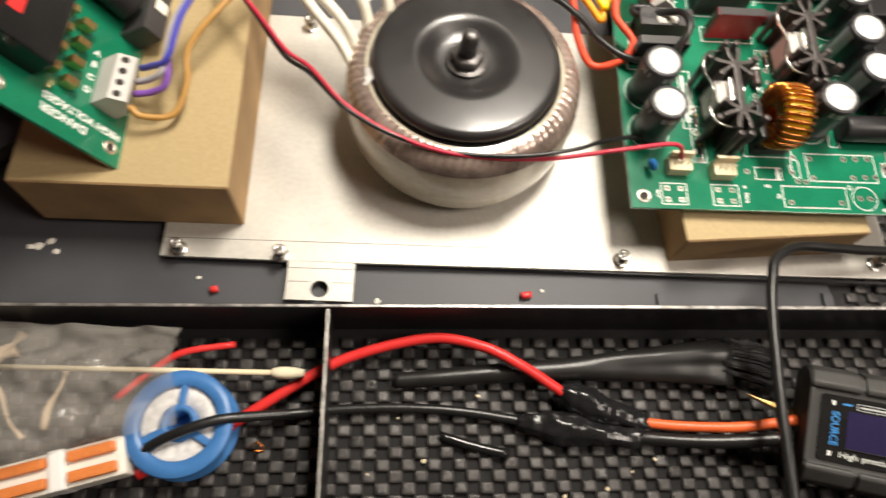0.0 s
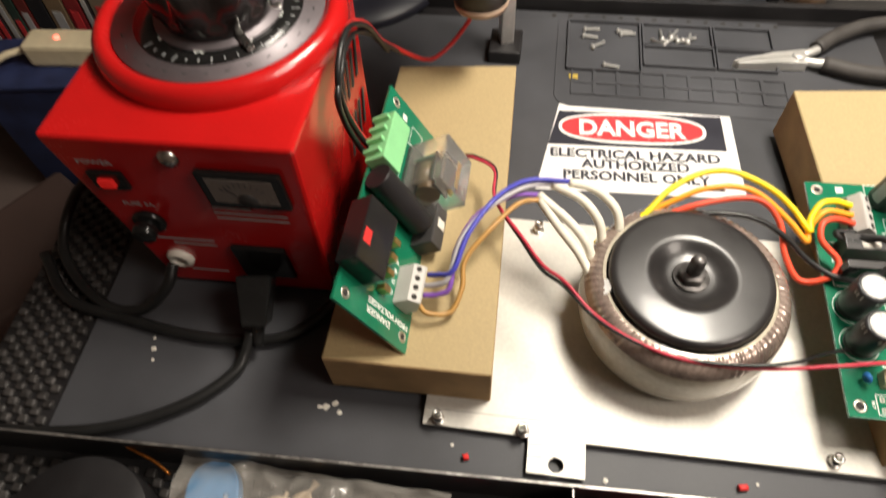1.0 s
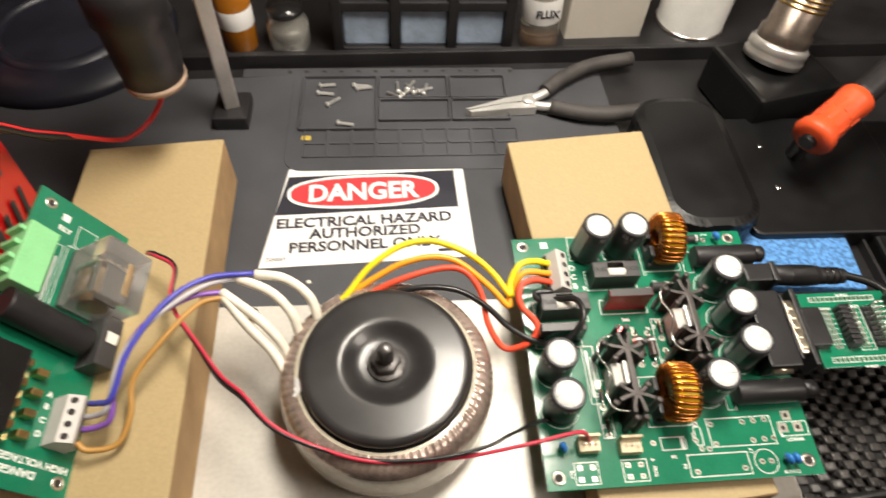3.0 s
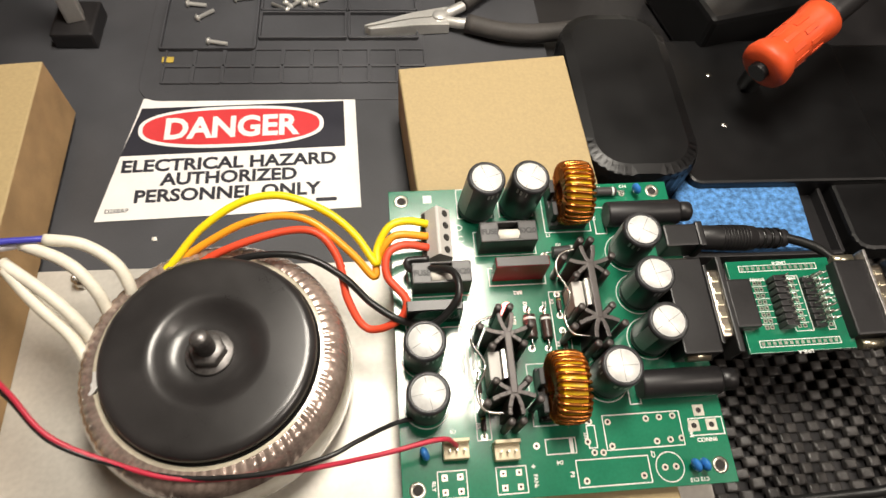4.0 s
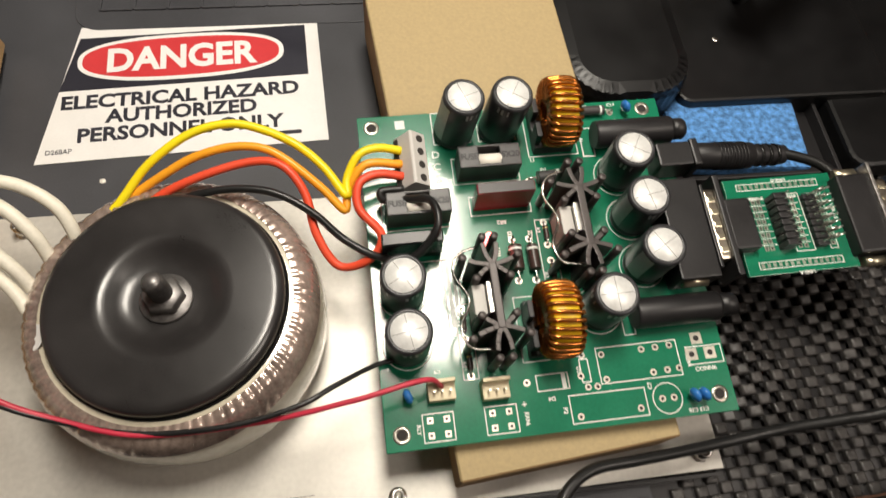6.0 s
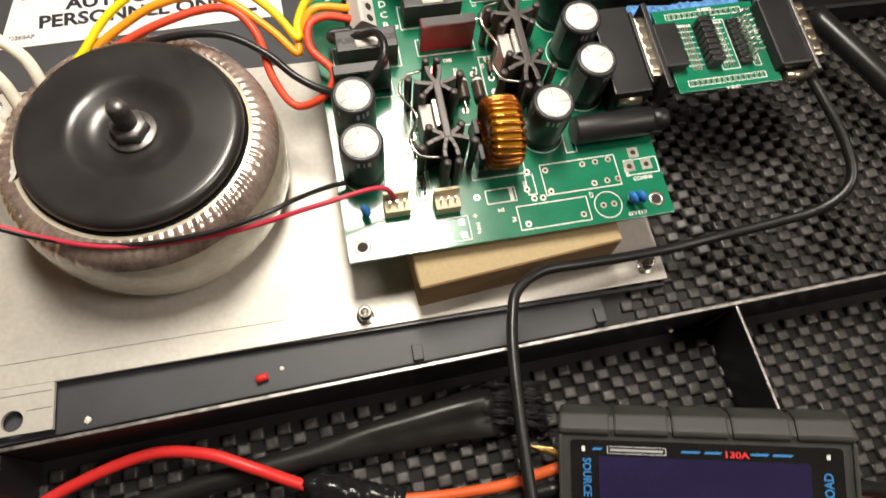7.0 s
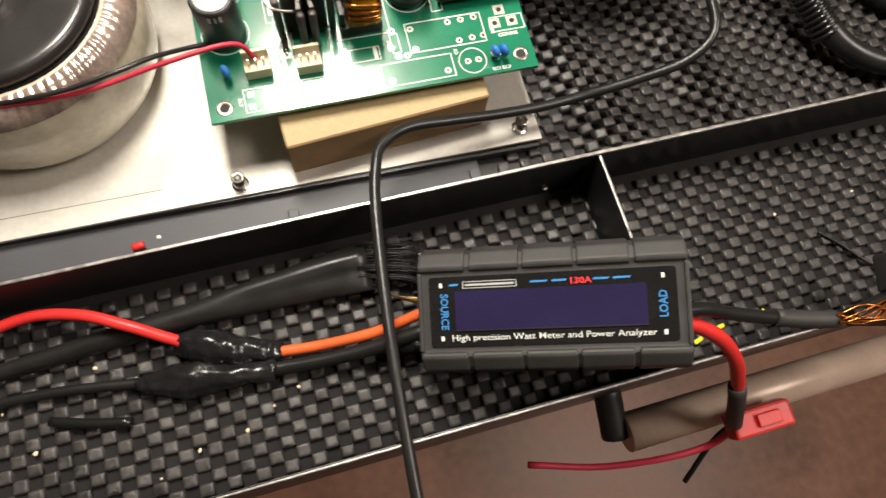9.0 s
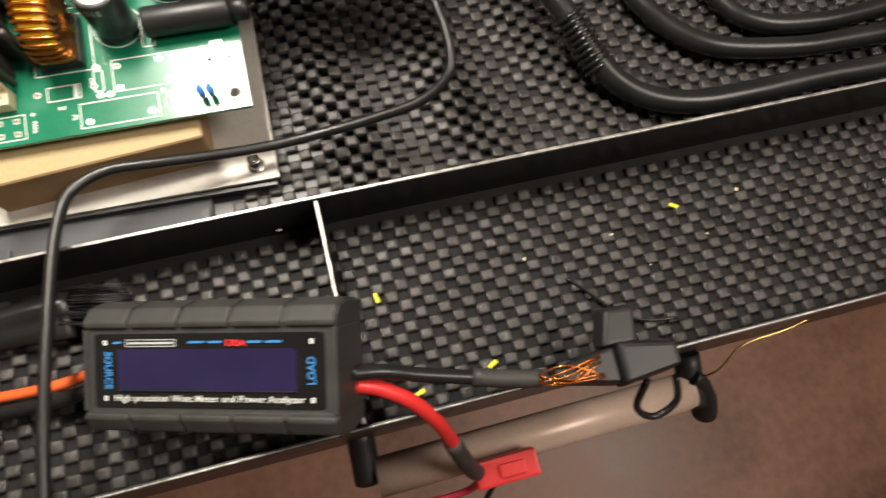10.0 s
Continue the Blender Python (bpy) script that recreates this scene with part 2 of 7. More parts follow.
structure("drawer_back_edge", box(0.97, 0.0011, 0.0006, 0.0002, at=(0.205, EDGE - 0.0001, WALL_TOP - 0.0004)), MAT_EDGE, "bright top edge of the drawer wall", "drawer wall", BENCH)
structure("drawer_front", box(0.97, 0.0016, FRONT_TOP + 0.072, 0.0003, at=(0.205, FRONT, -0.072)), MAT_TRAY, "black painted steel front of the drawer", "drawer wall", BENCH)
structure("drawer_front_edge", box(0.97, 0.0006, 0.0006, 0.0002, at=(0.205, FRONT - 0.0001, FRONT_TOP - 0.0004)), MAT_EDGE, "bright top edge of the drawer front", "drawer wall", BENCH)


def divider(u):
    t = thing("drawer_divider", "thin black steel divider across the drawer with a bright edge", "divider", BENCH @ Matrix.Translation((u, 0, 0)), "drawer dividers")
    part("plate", box(0.0012, EDGE - FRONT - 0.0022, WALL_TOP - FLOOR, 0.0003, at=(0, (EDGE + FRONT) / 2, FLOOR - 0.001)), MAT_TRAY, t)
    part("top_edge", box(0.0009, EDGE - FRONT - 0.0022, 0.0006, 0.0002, at=(0, (EDGE + FRONT) / 2, WALL_TOP - 0.0012)), MAT_EDGE, t, "bright edge")


divider(0.0272)
divider(0.2720)


def weave(u0, u1, v0, v1, z, lift=None, pu=0.0047, pv=0.0041, seed=3):
    """Raised pads of a basket-weave liner on a checkerboard, each a rounded pillow that follows the waves."""
    rnd = random.Random(seed)
    verts, faces = [], []
    nu, nv = int((u1 - u0) / pu), int((v1 - v0) / pv)
    for i in range(nu):
        for j in range(nv):
            if (i + j) % 2:
                continue
            cu, cv = u0 + (i + 0.5) * pu + rnd.uniform(-0.00012, 0.00012), v0 + (j + 0.5) * pv + rnd.uniform(-0.00012, 0.00012)
            a, b, h = pu * 0.535 * rnd.uniform(0.96, 1.03), pv * 0.525 * rnd.uniform(0.96, 1.03), 0.0018 * rnd.uniform(0.88, 1.12)
            tip, tilt = rnd.uniform(-0.0003, 0.0003), rnd.uniform(-0.0002, 0.0002)
            n = len(verts)
            for s, zo, cut in ((1.0, -0.0006, 0.86), (0.97, h * 0.62, 0.84), (0.86, h * 0.95, 0.80), (0.50, h * 0.97, 0.72)):
                for x, y in ((-1, -cut), (-cut, -1), (cut, -1), (1, -cut), (1, cut), (cut, 1), (-cut, 1), (-1, cut)):
                    px, py = cu + x * a * s, cv + y * b * s
                    verts.append((px, py, z + (lift(px, py) if lift else 0) + zo + (tip * x + tilt * y) * s))
            for k in range(3):
                for e in range(8):
                    faces.append((n + 8 * k + e, n + 8 * k + (e + 1) % 8, n + 8 * k + 8 + (e + 1) % 8, n + 8 * k + 8 + e))
            faces.append(tuple(n + 24 + e for e in range(8)))
    me = bpy.data.meshes.new("woven_liner")
    me.from_pydata(verts, [], faces)
    me.materials.append(MAT_LINER)
    me.polygons.foreach_set("use_smooth", [True] * len(faces))
    ob = new("woven_liner", me)
    ob.matrix_basis = BENCH
    return ob


tagged(weave(-0.275, 0.685, FRONT + 0.002, EDGE - 0.002, FLOOR - 0.001), "black basket-weave rubber liner in the drawer", "liner", kind="stuff")


def ripple(u, v):
    """The upper liner lies in a soft wave."""
    return 0.0022 * (1 + math.sin((u + 0.25 * v - 0.29) * 125)) * min(1.0, max(0.0, (u - 0.262) / 0.02)) * max(0.15, 1 - (u - 0.27) / 0.16 if u < 0.41 else 0.15)


structure("liner_base", box(0.94, 0.30, 0.0015, at=(0.225, EDGE + 0.152, -0.0042)), MAT_LINERSHADE, "black backing of the upper woven liner, with the gaps' shade in its colour", "liner", BENCH)
tagged(weave(0.2405, 0.70, EDGE + 0.002, 0.09, -0.0022, ripple, seed=5), "black basket-weave rubber liner on the chest beside the mat", "liner", kind="stuff")
tagged(weave(-0.268, -0.2225, EDGE + 0.002, 0.16, -0.0022, seed=6), "black basket-weave liner strip beside the mat", "liner", kind="stuff")

# mat details: moulded parts trays at the back and the perforated edge
def mat_tray(x, y, w, h, d=0.0012):
    """A shallow rim of one compartment moulded into the mat."""
    bm = bmesh.new()
    for sx, sy, cx, cy in ((w, 0.0012, 0, -h / 2), (w, 0.0012, 0, h / 2), (0.0012, h, -w / 2, 0), (0.0012, h, w / 2, 0)):
        join(bm, box(sx, sy, d, 0.0003, at=(x + cx, y + cy, 0)))
    return bm


trays = thing("parts_tray", "moulded compartments at the back of the grey rubber mat", "tray", Matrix.Translation((0, 0, -0.0002)))
for x, y, w, h in ((0.048, 0.131, 0.05, 0.052), (0.0985, 0.146, 0.047, 0.022), (0.0985, 0.123, 0.047, 0.02), (0.143, 0.146, 0.038, 0.022), (0.143, 0.123, 0.038, 0.02)):
    part("compartment", mat_tray(x, y, w, h, 0.0032), MAT_RUBBER, trays)
for k in range(9):
    for r in range(2):
        part("groove", mat_tray(0.034 + 0.0155 * k, 0.0995 - 0.0125 * r, 0.0145, 0.0115, 0.0018), MAT_RUBBER, trays)
for k in range(14):
    part("edge_hole", cyl(0.0016, 0.0003, 12, at=(0.012 + 0.012 * k, 0.1645, 0.0002)), MAT_HOLESHADE, trays)
part("tray_plate", prism(rounded(0.150, 0.094, 0.012, 6, 0.0905, 0.1165), -0.0004, 0.0008, 0.0003), MAT_RUBBER, trays, "raised grey rubber tray field")
part("edge_strip", box(0.19, 0.009, 0.0024, 0.0005, at=(0.075, 0.1645, -0.0023)), MAT_RUBBER, trays)
solo("yellow_chip", box(0.006, 0.004, 0.0004, 0.0001, at=(0.028, 0.098, 0.0008)), material("ochre_chip", (0.5, 0.36, 0.06), 0.6), "small ochre yellow scrap lying on the mat", "scrap")

# ---- danger sign ----
sign = thing("danger_sign", "white, black and red danger label with one slanted cut edge", "sign", Matrix.Translation((0, 0.0012, 0.0002)) @ Matrix.Diagonal((1.0, 0.983, 1, 1)))
part("sheet", prism([(0.0087, -0.0038), (0.1302, 0.0013), (0.1269, 0.0752), (0.0195, 0.0712)], 0, 0.0003), MAT_WHITE, sign)
part("panel", prism([(0.0141, 0.0340), (0.1224, 0.0385), (0.1212, 0.0686), (0.0198, 0.0645)], 0.0003, 0.0004), MAT_SIGNBLACK, sign, "black printed panel")


def oval(w, h):
    out = []
    for k in range(56):
        a = 2 * math.pi * k / 56
        c, s_ = math.cos(a), math.sin(a)
        out.append((w / 2 * math.copysign(abs(c) ** 0.8, c), h / 2 * math.copysign(abs(s_) ** 0.8, s_)))
    return out


def fitted(body, w, h, bold):
    """Words brought to a width and a capital height, centred on their baseline."""
    bm = letters(body, 0.01, bold, "CENTER", 1.0, 0.00005)
    xs, ys = [v.co.x for v in bm.verts], [v.co.y for v in bm.verts]
    bm.transform(Matrix.Diagonal((w / (max(xs) - min(xs)), h / (max(ys) - min(ys)), 1, 1)) @ Matrix.Translation((-(max(xs) + min(xs)) / 2, -min(ys), 0)))
    return bm


TURN = Matrix.Rotation(radians(2.2), 4, "Z")
om = Matrix.Translation((0.0657, 0.0521, 0)) @ TURN
part("oval_rim", prism(oval(0.0914, 0.0267), 0.0004, 0.0005), MAT_WHITE, sign, m=om)
part("oval", prism(oval(0.0872, 0.0226), 0.0005, 0.0006), MAT_SIGNRED, sign, "red oval", m=om)
part("danger_word", fitted("DANGER", 0.0662, 0.0142, 0.00035), MAT_WHITE, sign, m=om @ Matrix.Translation((0.0004, -0.0073, 0.0007)))
for body, x, y, w in (("ELECTRICAL HAZARD", 0.0670, 0.0257, 0.1020), ("AUTHORIZED", 0.0671, 0.0171, 0.0644), ("PERSONNEL ONLY", 0.0679, 0.0077, 0.0866)):
    part("sign_line", fitted(body, w, 0.0076, 0.00032), MAT_SIGNBLACK, sign, m=Matrix.Translation((x, y, 0.00036)) @ TURN)
part("code", fitted("D268AP", 0.0105, 0.0024, 0.0001), MAT_SIGNBLACK, sign, m=Matrix.Translation((0.0178, 0.0008, 0.00036)) @ TURN)
part("maker_mark", prism(rounded(0.010, 0.002, 0.0007, 3), 0.0003, 0.0004), MAT_SIGNBLACK, sign, m=Matrix.Translation((0.1137, 0.0063, 0)) @ TURN)

# ---- aluminium plate with a tab ----
PZ = 0.0045
plate = thing("metal_plate", "scuffed bare aluminium plate with a drilled tab on the mat", "plate", Matrix.Translation((0, 0, PZ - 0.0016)))
sheet = prism([(-0.035, -0.1535), (0.0145, -0.1535), (0.0145, -0.1535), (0.0405, -0.1535), (0.2655, -0.1505), (0.264, -0.0285), (-0.035, -0.0295)], 0, 0.0016, 0.0003)
part("sheet", sheet, MAT_ALU, plate)
MAT_DKSCRIBE = material("dark_scribe", (0.12, 0.11, 0.1), 0.6)
# the tab is a ring of pieces round its hole
tab = bmesh.new()
# its angles include the four corners
TAB = sorted([15 * k for k in range(24)] + [math.degrees(math.atan2(0.0113, 0.013)), 180 - math.degrees(math.atan2(0.0113, 0.013)), 180 + math.degrees(math.atan2(0.0047, 0.013)), 360 - math.degrees(math.atan2(0.0047, 0.013))])
rim = []
hole = [(0.0275 + 0.0035 * math.cos(radians(k)), -0.1648 + 0.0035 * math.sin(radians(k))) for k in TAB]
for x, y in hole:
    dx, dy = x - 0.0275, y + 0.1648
    k = min(0.013 / max(abs(dx), 1e-9), (0.0113 if dy > 0 else 0.0047) / max(abs(dy), 1e-9))
    rim.append((0.0275 + dx * k, -0.1648 + dy * k))
lo_in, lo_out = [[tab.verts.new((x, y, 0)) for x, y in q] for q in (hole, rim)]
hi_in, hi_out = [[tab.verts.new((x, y, 0.0014)) for x, y in q] for q in (hole, rim)]
for k in range(28):
    j = (k + 1) % 28
    for q in ((hi_in[k], hi_out[k], hi_out[j], hi_in[j]), (lo_in[k], lo_in[j], lo_out[j], lo_out[k]), (hi_in[k], hi_in[j], lo_in[j], lo_in[k]), (hi_out[k], lo_out[k], lo_out[j], hi_out[j])):
        tab.faces.new(q)
part("tab", tab, MAT_ALU, plate)
for x0, y0, x1, y1 in ((-0.034, -0.1458, 0.12, -0.1442), (0.0148, -0.1565, 0.040, -0.1563), (0.0148, -0.1622, 0.0235, -0.1620), (0.0318, -0.1622, 0.040, -0.1620)):
    part("scribed_line", prism([(x0, y0), (x1, y1), (x1, y1 + 0.00025), (x0, y0 + 0.00025)], 0.0014, 0.00166 if x1 > 0.1 else 0.00146), MAT_DKSCRIBE, plate, "thin scribed line")
# folded edge in black, standing in for the shade below the raised plate
for x0, x1 in ((-0.034, 0.0125), (0.0425, 0.264)):
    part("flange", box(x1 - x0, 0.0012, 0.0032, at=((x0 + x1) / 2, -0.1528 + 0.002 * (x0 + x1), -0.0028)), MAT_TRAY, plate, "folded edge under the plate, black for the shade there")


def standoff(x, y, h=0.006):
    t = thing("standoff", "small bright threaded post on the aluminium plate", "standoff", Matrix.Translation((x, y, PZ)), "plate posts")
    part("post", lathe([(0.0024, 0), (0.0024, h), (0.0013, h), (0.0013, h - 0.003), (0, h - 0.003)], 16), MAT_STEEL, t)
    part("foot", cyl(0.0032, 0.0008, 16, 0.0002), MAT_STEEL, t)


for x, y in ((0.0115, -0.1515), (-0.028, -0.1505), (0.148, -0.1475), (0.2575, -0.1445), (0.012, -0.036)):
    standoff(x, y)
for x, y, L in ((0.109, -0.1635, 0.004), (-0.013, -0.166, 0.0025)):
    solo("red_tube_bit", tube([(x - L / 2, y, 0.0016), (x + L / 2, y + 0.0008, 0.0016)], 0.0014, 10, 3), W_RED, "small red scrap of sleeving on the mat", "scrap", "red scraps")
for x in (0.165, 0.236):
    solo("mat_clip", box(0.004, 0.006, 0.002, 0.0004, at=(x, -0.1615 + 0.043 * (x - 0.2), 0)), MAT_RUBBER, "small grey moulded lug at the mat's edge", "lug", "mat lugs")

# ---- fibreboard blocks ----
def block(name, corners, z0, tops, label):
    bm = bmesh.new()
    lo = [bm.verts.new((x, y, z0)) for x, y in corners]
    hi = [bm.verts.new((x, y, t)) for (x, y), t in zip(corners, tops)]
    bm.faces.new(list(reversed(lo)))
    bm.faces.new(hi)
    for k in range(4):
        bm.faces.new((lo[k], lo[(k + 1) % 4], hi[(k + 1) % 4], hi[k]))
    bmesh.ops.bevel(bm, geom=bm.edges[:], offset=0.0006, segments=1, affect="EDGES")
    ob = solo(name, bm, MAT_MDF, label, "block", "fibreboard blocks")
    ob.data.materials.append(MAT_MDFEDGE)
    for p in ob.data.polygons:
        if abs(p.normal.z) < 0.7:
            p.material_index = 1
    return ob


block("wooden_block", [(-0.0815, -0.140), (-0.0045, -0.139), (-0.0095, 0.059), (-0.0795, 0.052)], PZ, (0.0345, 0.0345, 0.0395, 0.0395), "tan fibreboard block lying on the plate and mat")
block("wooden_block", [(0.168, -0.147), (0.2435, -0.140), (0.230, 0.064), (0.1495, 0.0555)], PZ, (0.0245, 0.025, 0.037, 0.037), "tan fibreboard block that carries the green circuit board")

# ---- toroidal transformer ----
toroid = thing("toroidal_transformer", "toroidal transformer with wrapped windings and a black steel cover", "transformer", Matrix.Translation((0.0805, -0.0845, PZ)))
wrap = bmesh.new()
NS = 150
rows_ = []
for k in range(NS):
    a = 2 * math.pi * k / NS
    ring = []
    for i in range(15):
        b = radians(-92 + 13.0 * i)
        # the film is wound in slanting turns that overlap
        r = 0.0375 + (0.0102 + 0.00006 * ((k % 3) - 1) * math.cos(b / 2)) * max(math.cos(b), -0.35) ** (1 if math.cos(b) < 0 else 0.62)
        ring.append(wrap.verts.new((r * math.cos(a + 0.05 * math.sin(b)), r * math.sin(a + 0.05 * math.sin(b)), 0.0198 + 0.0190 * math.sin(b))))
    rows_.append(ring)
for k in range(NS):
    p, q = rows_[k], rows_[(k + 1) % NS]
    for i in range(14):
        wrap.faces.new((p[i], q[i], q[i + 1], p[i + 1])).smooth = True
MAT_FILM = material("clear_film_over_windings", (0.55, 0.5, 0.39), 0.22, vary=0.14, scale=60, fine=400, coat=0.8)
part("film_wrap", wrap, MAT_FILM, toroid, "ivory film wrapped round the windings")
MAT_TURN = material("copper_under_film", (0.45, 0.35, 0.30), 0.2, metal=0.55, vary=0.3, scale=90, coat=0.8)
band = bmesh.new()
rows_ = []
for k in range(480):
    a = 2 * math.pi * k / 480
    # 80 turns lie side by side under the film, each a low ridge of its own height
    ridge = (0.0004 + 0.00022 * math.sin(2.3 * (k // 6) ** 1.3)) * (abs(math.sin(math.pi * k / 6)) - 0.6)
    ring = []
    for i in range(9):
        b = radians(38 + 6.2 * i)
        r = 0.0375 + 0.0102 * math.cos(b) ** 0.62
        f = 0.00035 + ridge * math.sin(math.pi * min(0.5, (i + 0.3) / 6))
        s_ = a + 0.05 * math.sin(b) + 0.02 * (i - 4) / 4
        ring.append(band.verts.new(((r + f * math.cos(b)) * math.cos(s_), (r + f * math.cos(b)) * math.sin(s_), 0.0198 + 0.0190 * math.sin(b) + f * math.sin(b))))
    rows_.append(ring)
for k in range(480):
    p, q = rows_[k], rows_[(k + 1) % 480]
    for i in range(8):
        band.faces.new((p[i], q[i], q[i + 1], p[i + 1])).smooth = True
part("winding_band", band, MAT_TURN, toroid, "glossy copper turns under clear film")
part("cover", lathe([(0.0, 0.0405), (0.010, 0.0405), (0.0125, 0.0410), (0.0150, 0.0422), (0.0170, 0.0436), (0.0188, 0.0444), (0.0200, 0.0447), (0.0215, 0.0447), (0.0325, 0.0444), (0.0340, 0.0443), (0.0355, 0.0439), (0.0362, 0.0430), (0.0366, 0.0415), (0.0366, 0.0395), (0.0350, 0.0385), (0, 0.0385)], 72),
     material("black_enamelled_steel", (0.026, 0.024, 0.024), 0.3, vary=0.2, scale=60, fine=2200, coat=0.2), toroid, "dished black steel cover disc")
part("cover_gasket", lathe([(0.0367, 0.0392), (0.0372, 0.0386), (0.0372, 0.0376), (0.035, 0.0372)], 64), MAT_BLACK, toroid)
MAT_BOLT = material("dull_zinc_steel", (0.2, 0.19, 0.185), 0.38, metal=0.75, vary=0.25, scale=200)
part("washer", cyl(0.0082, 0.0012, 32, 0.0003, at=(0, 0, 0.0405)), MAT_BOLT, toroid)
part("nut", cyl(0.0064, 0.0042, 6, 0.0006, at=(0, 0, 0.0416)), MAT_BOLT, toroid)
bolt = bmesh.new()
thread = [(0, 0.0450)]
for k in range(11):
    z = 0.0450 + 0.0009 * k
    thread += [(0.0034, z), (0.0029, z + 0.00045)]
join(bolt, lathe(thread + [(0.0030, 0.0552), (0.0026, 0.0562), (0, 0.0564)], 20))
part("bolt", bolt, MAT_BOLT, toroid, "dark threaded bolt end")
part("label_dot", cyl(0.0042, 0.0004, 20, at=(0, 0, 0)), MAT_WHITE, toroid, "white round sticker", m=pose(-0.0385, -0.0085, 0.0385, 0, -35, 0))

# ---- main circuit board ----
MM = 0.001
PCB = axes((0.1504, -0.1313, 0.0306), (0.9999, 0.0160, 0.0070), (-0.0160, 0.9969, 0.0760))
pcb = thing("circuit_board", "green populated power supply circuit board on a fibreboard block", "circuit board", PCB)
MAT_DKGREY = material("charcoal_plastic", (0.05, 0.047, 0.047), 0.38, vary=0.12)
MAT_ANOD = material("black_anodised_aluminium", (0.07, 0.06, 0.057), 0.4, metal=0.35, vary=0.15)
MAT_GOLD = material("gold_plated", (0.72, 0.5, 0.2), 0.3, metal=1.0, vary=0.12)
MAT_IVORY = material("ivory_plastic", (0.72, 0.62, 0.42), 0.45, vary=0.06)
MAT_WHITEPL = material("white_ceramic", (0.78, 0.74, 0.66), 0.35, vary=0.05)
MAT_BLUECAP = material("blue_disc_capacitor", (0.03, 0.17, 0.5), 0.25, vary=0.1)
MAT_RESIST = material("dark_brown_component", (0.05, 0.03, 0.025), 0.35, vary=0.2)


def board(parent, x0, y0, x1, y1):
    part("board", prism([(x0 * MM, y0 * MM), (x1 * MM, y0 * MM), (x1 * MM, y1 * MM), (x0 * MM, y1 * MM)], -0.0016, 0.0, 0.0002), MAT_PCB, parent, "green circuit board")


def silk(parent, x0, y0, x1, y1, w=0.35):
    """A printed outline."""
    bm = bmesh.new()
    cx, cy, sx, sy = (x0 + x1) / 2, (y0 + y1) / 2, abs(x1 - x0), abs(y1 - y0)
    for a, b, c, d in ((cx, y0, sx + w, w), (cx, y1, sx + w, w), (x0, cy, w, sy - w), (x1, cy, w, sy - w)):
        join(bm, box(c * MM, d * MM, 0.00006, at=(a * MM, b * MM, 0.0)))
    part("printed_outline", bm, MAT_SILK, parent)


def silk_ring(parent, x, y, r, w=0.35):
    part("printed_ring", lathe([((r - w) * MM, 0), ((r - w) * MM, 0.00006), (r * MM, 0.00006), (r * MM, 0)], 32, at=(x * MM, y * MM, 0)), MAT_SILK, parent)


def silk_text(parent, body, x, y, size, turn=0, bold=0.00006):
    part("printed_word", letters(body, size * MM, bold, "CENTER", 1.05, 0.00003), MAT_SILK, parent, m=pose(x * MM, y * MM, 0.00008, 0, 0, turn))


def hole_ring(parent, x, y, r=2.9, ri=1.6):
    p = part("mounting_hole", lathe([(ri * MM, 0.00005), (ri * MM, 0.00012), (r * MM, 0.00012), (r * MM, 0)], 28, at=(x * MM, y * MM, 0)), MAT_TIN, parent, "tinned ring round a hole")
    part("bore", cyl(ri * MM, 0.0001, 20, at=(x * MM, y * MM, 0)), MAT_HOLESHADE, p)


def pad(parent, x, y, r=1.0, square=False):
    bm = box(2 * r * MM, 2 * r * MM, 0.00012, at=(x * MM, y * MM, 0)) if square else cyl(r * MM, 0.00012, 16, at=(x * MM, y * MM, 0))
    p = part("solder_pad", bm, MAT_TIN, parent)
    part("bore", cyl(r * 0.5 * MM, 0.00004, 12, at=(x * MM, y * MM, 0.00012)), MAT_HOLESHADE, p)


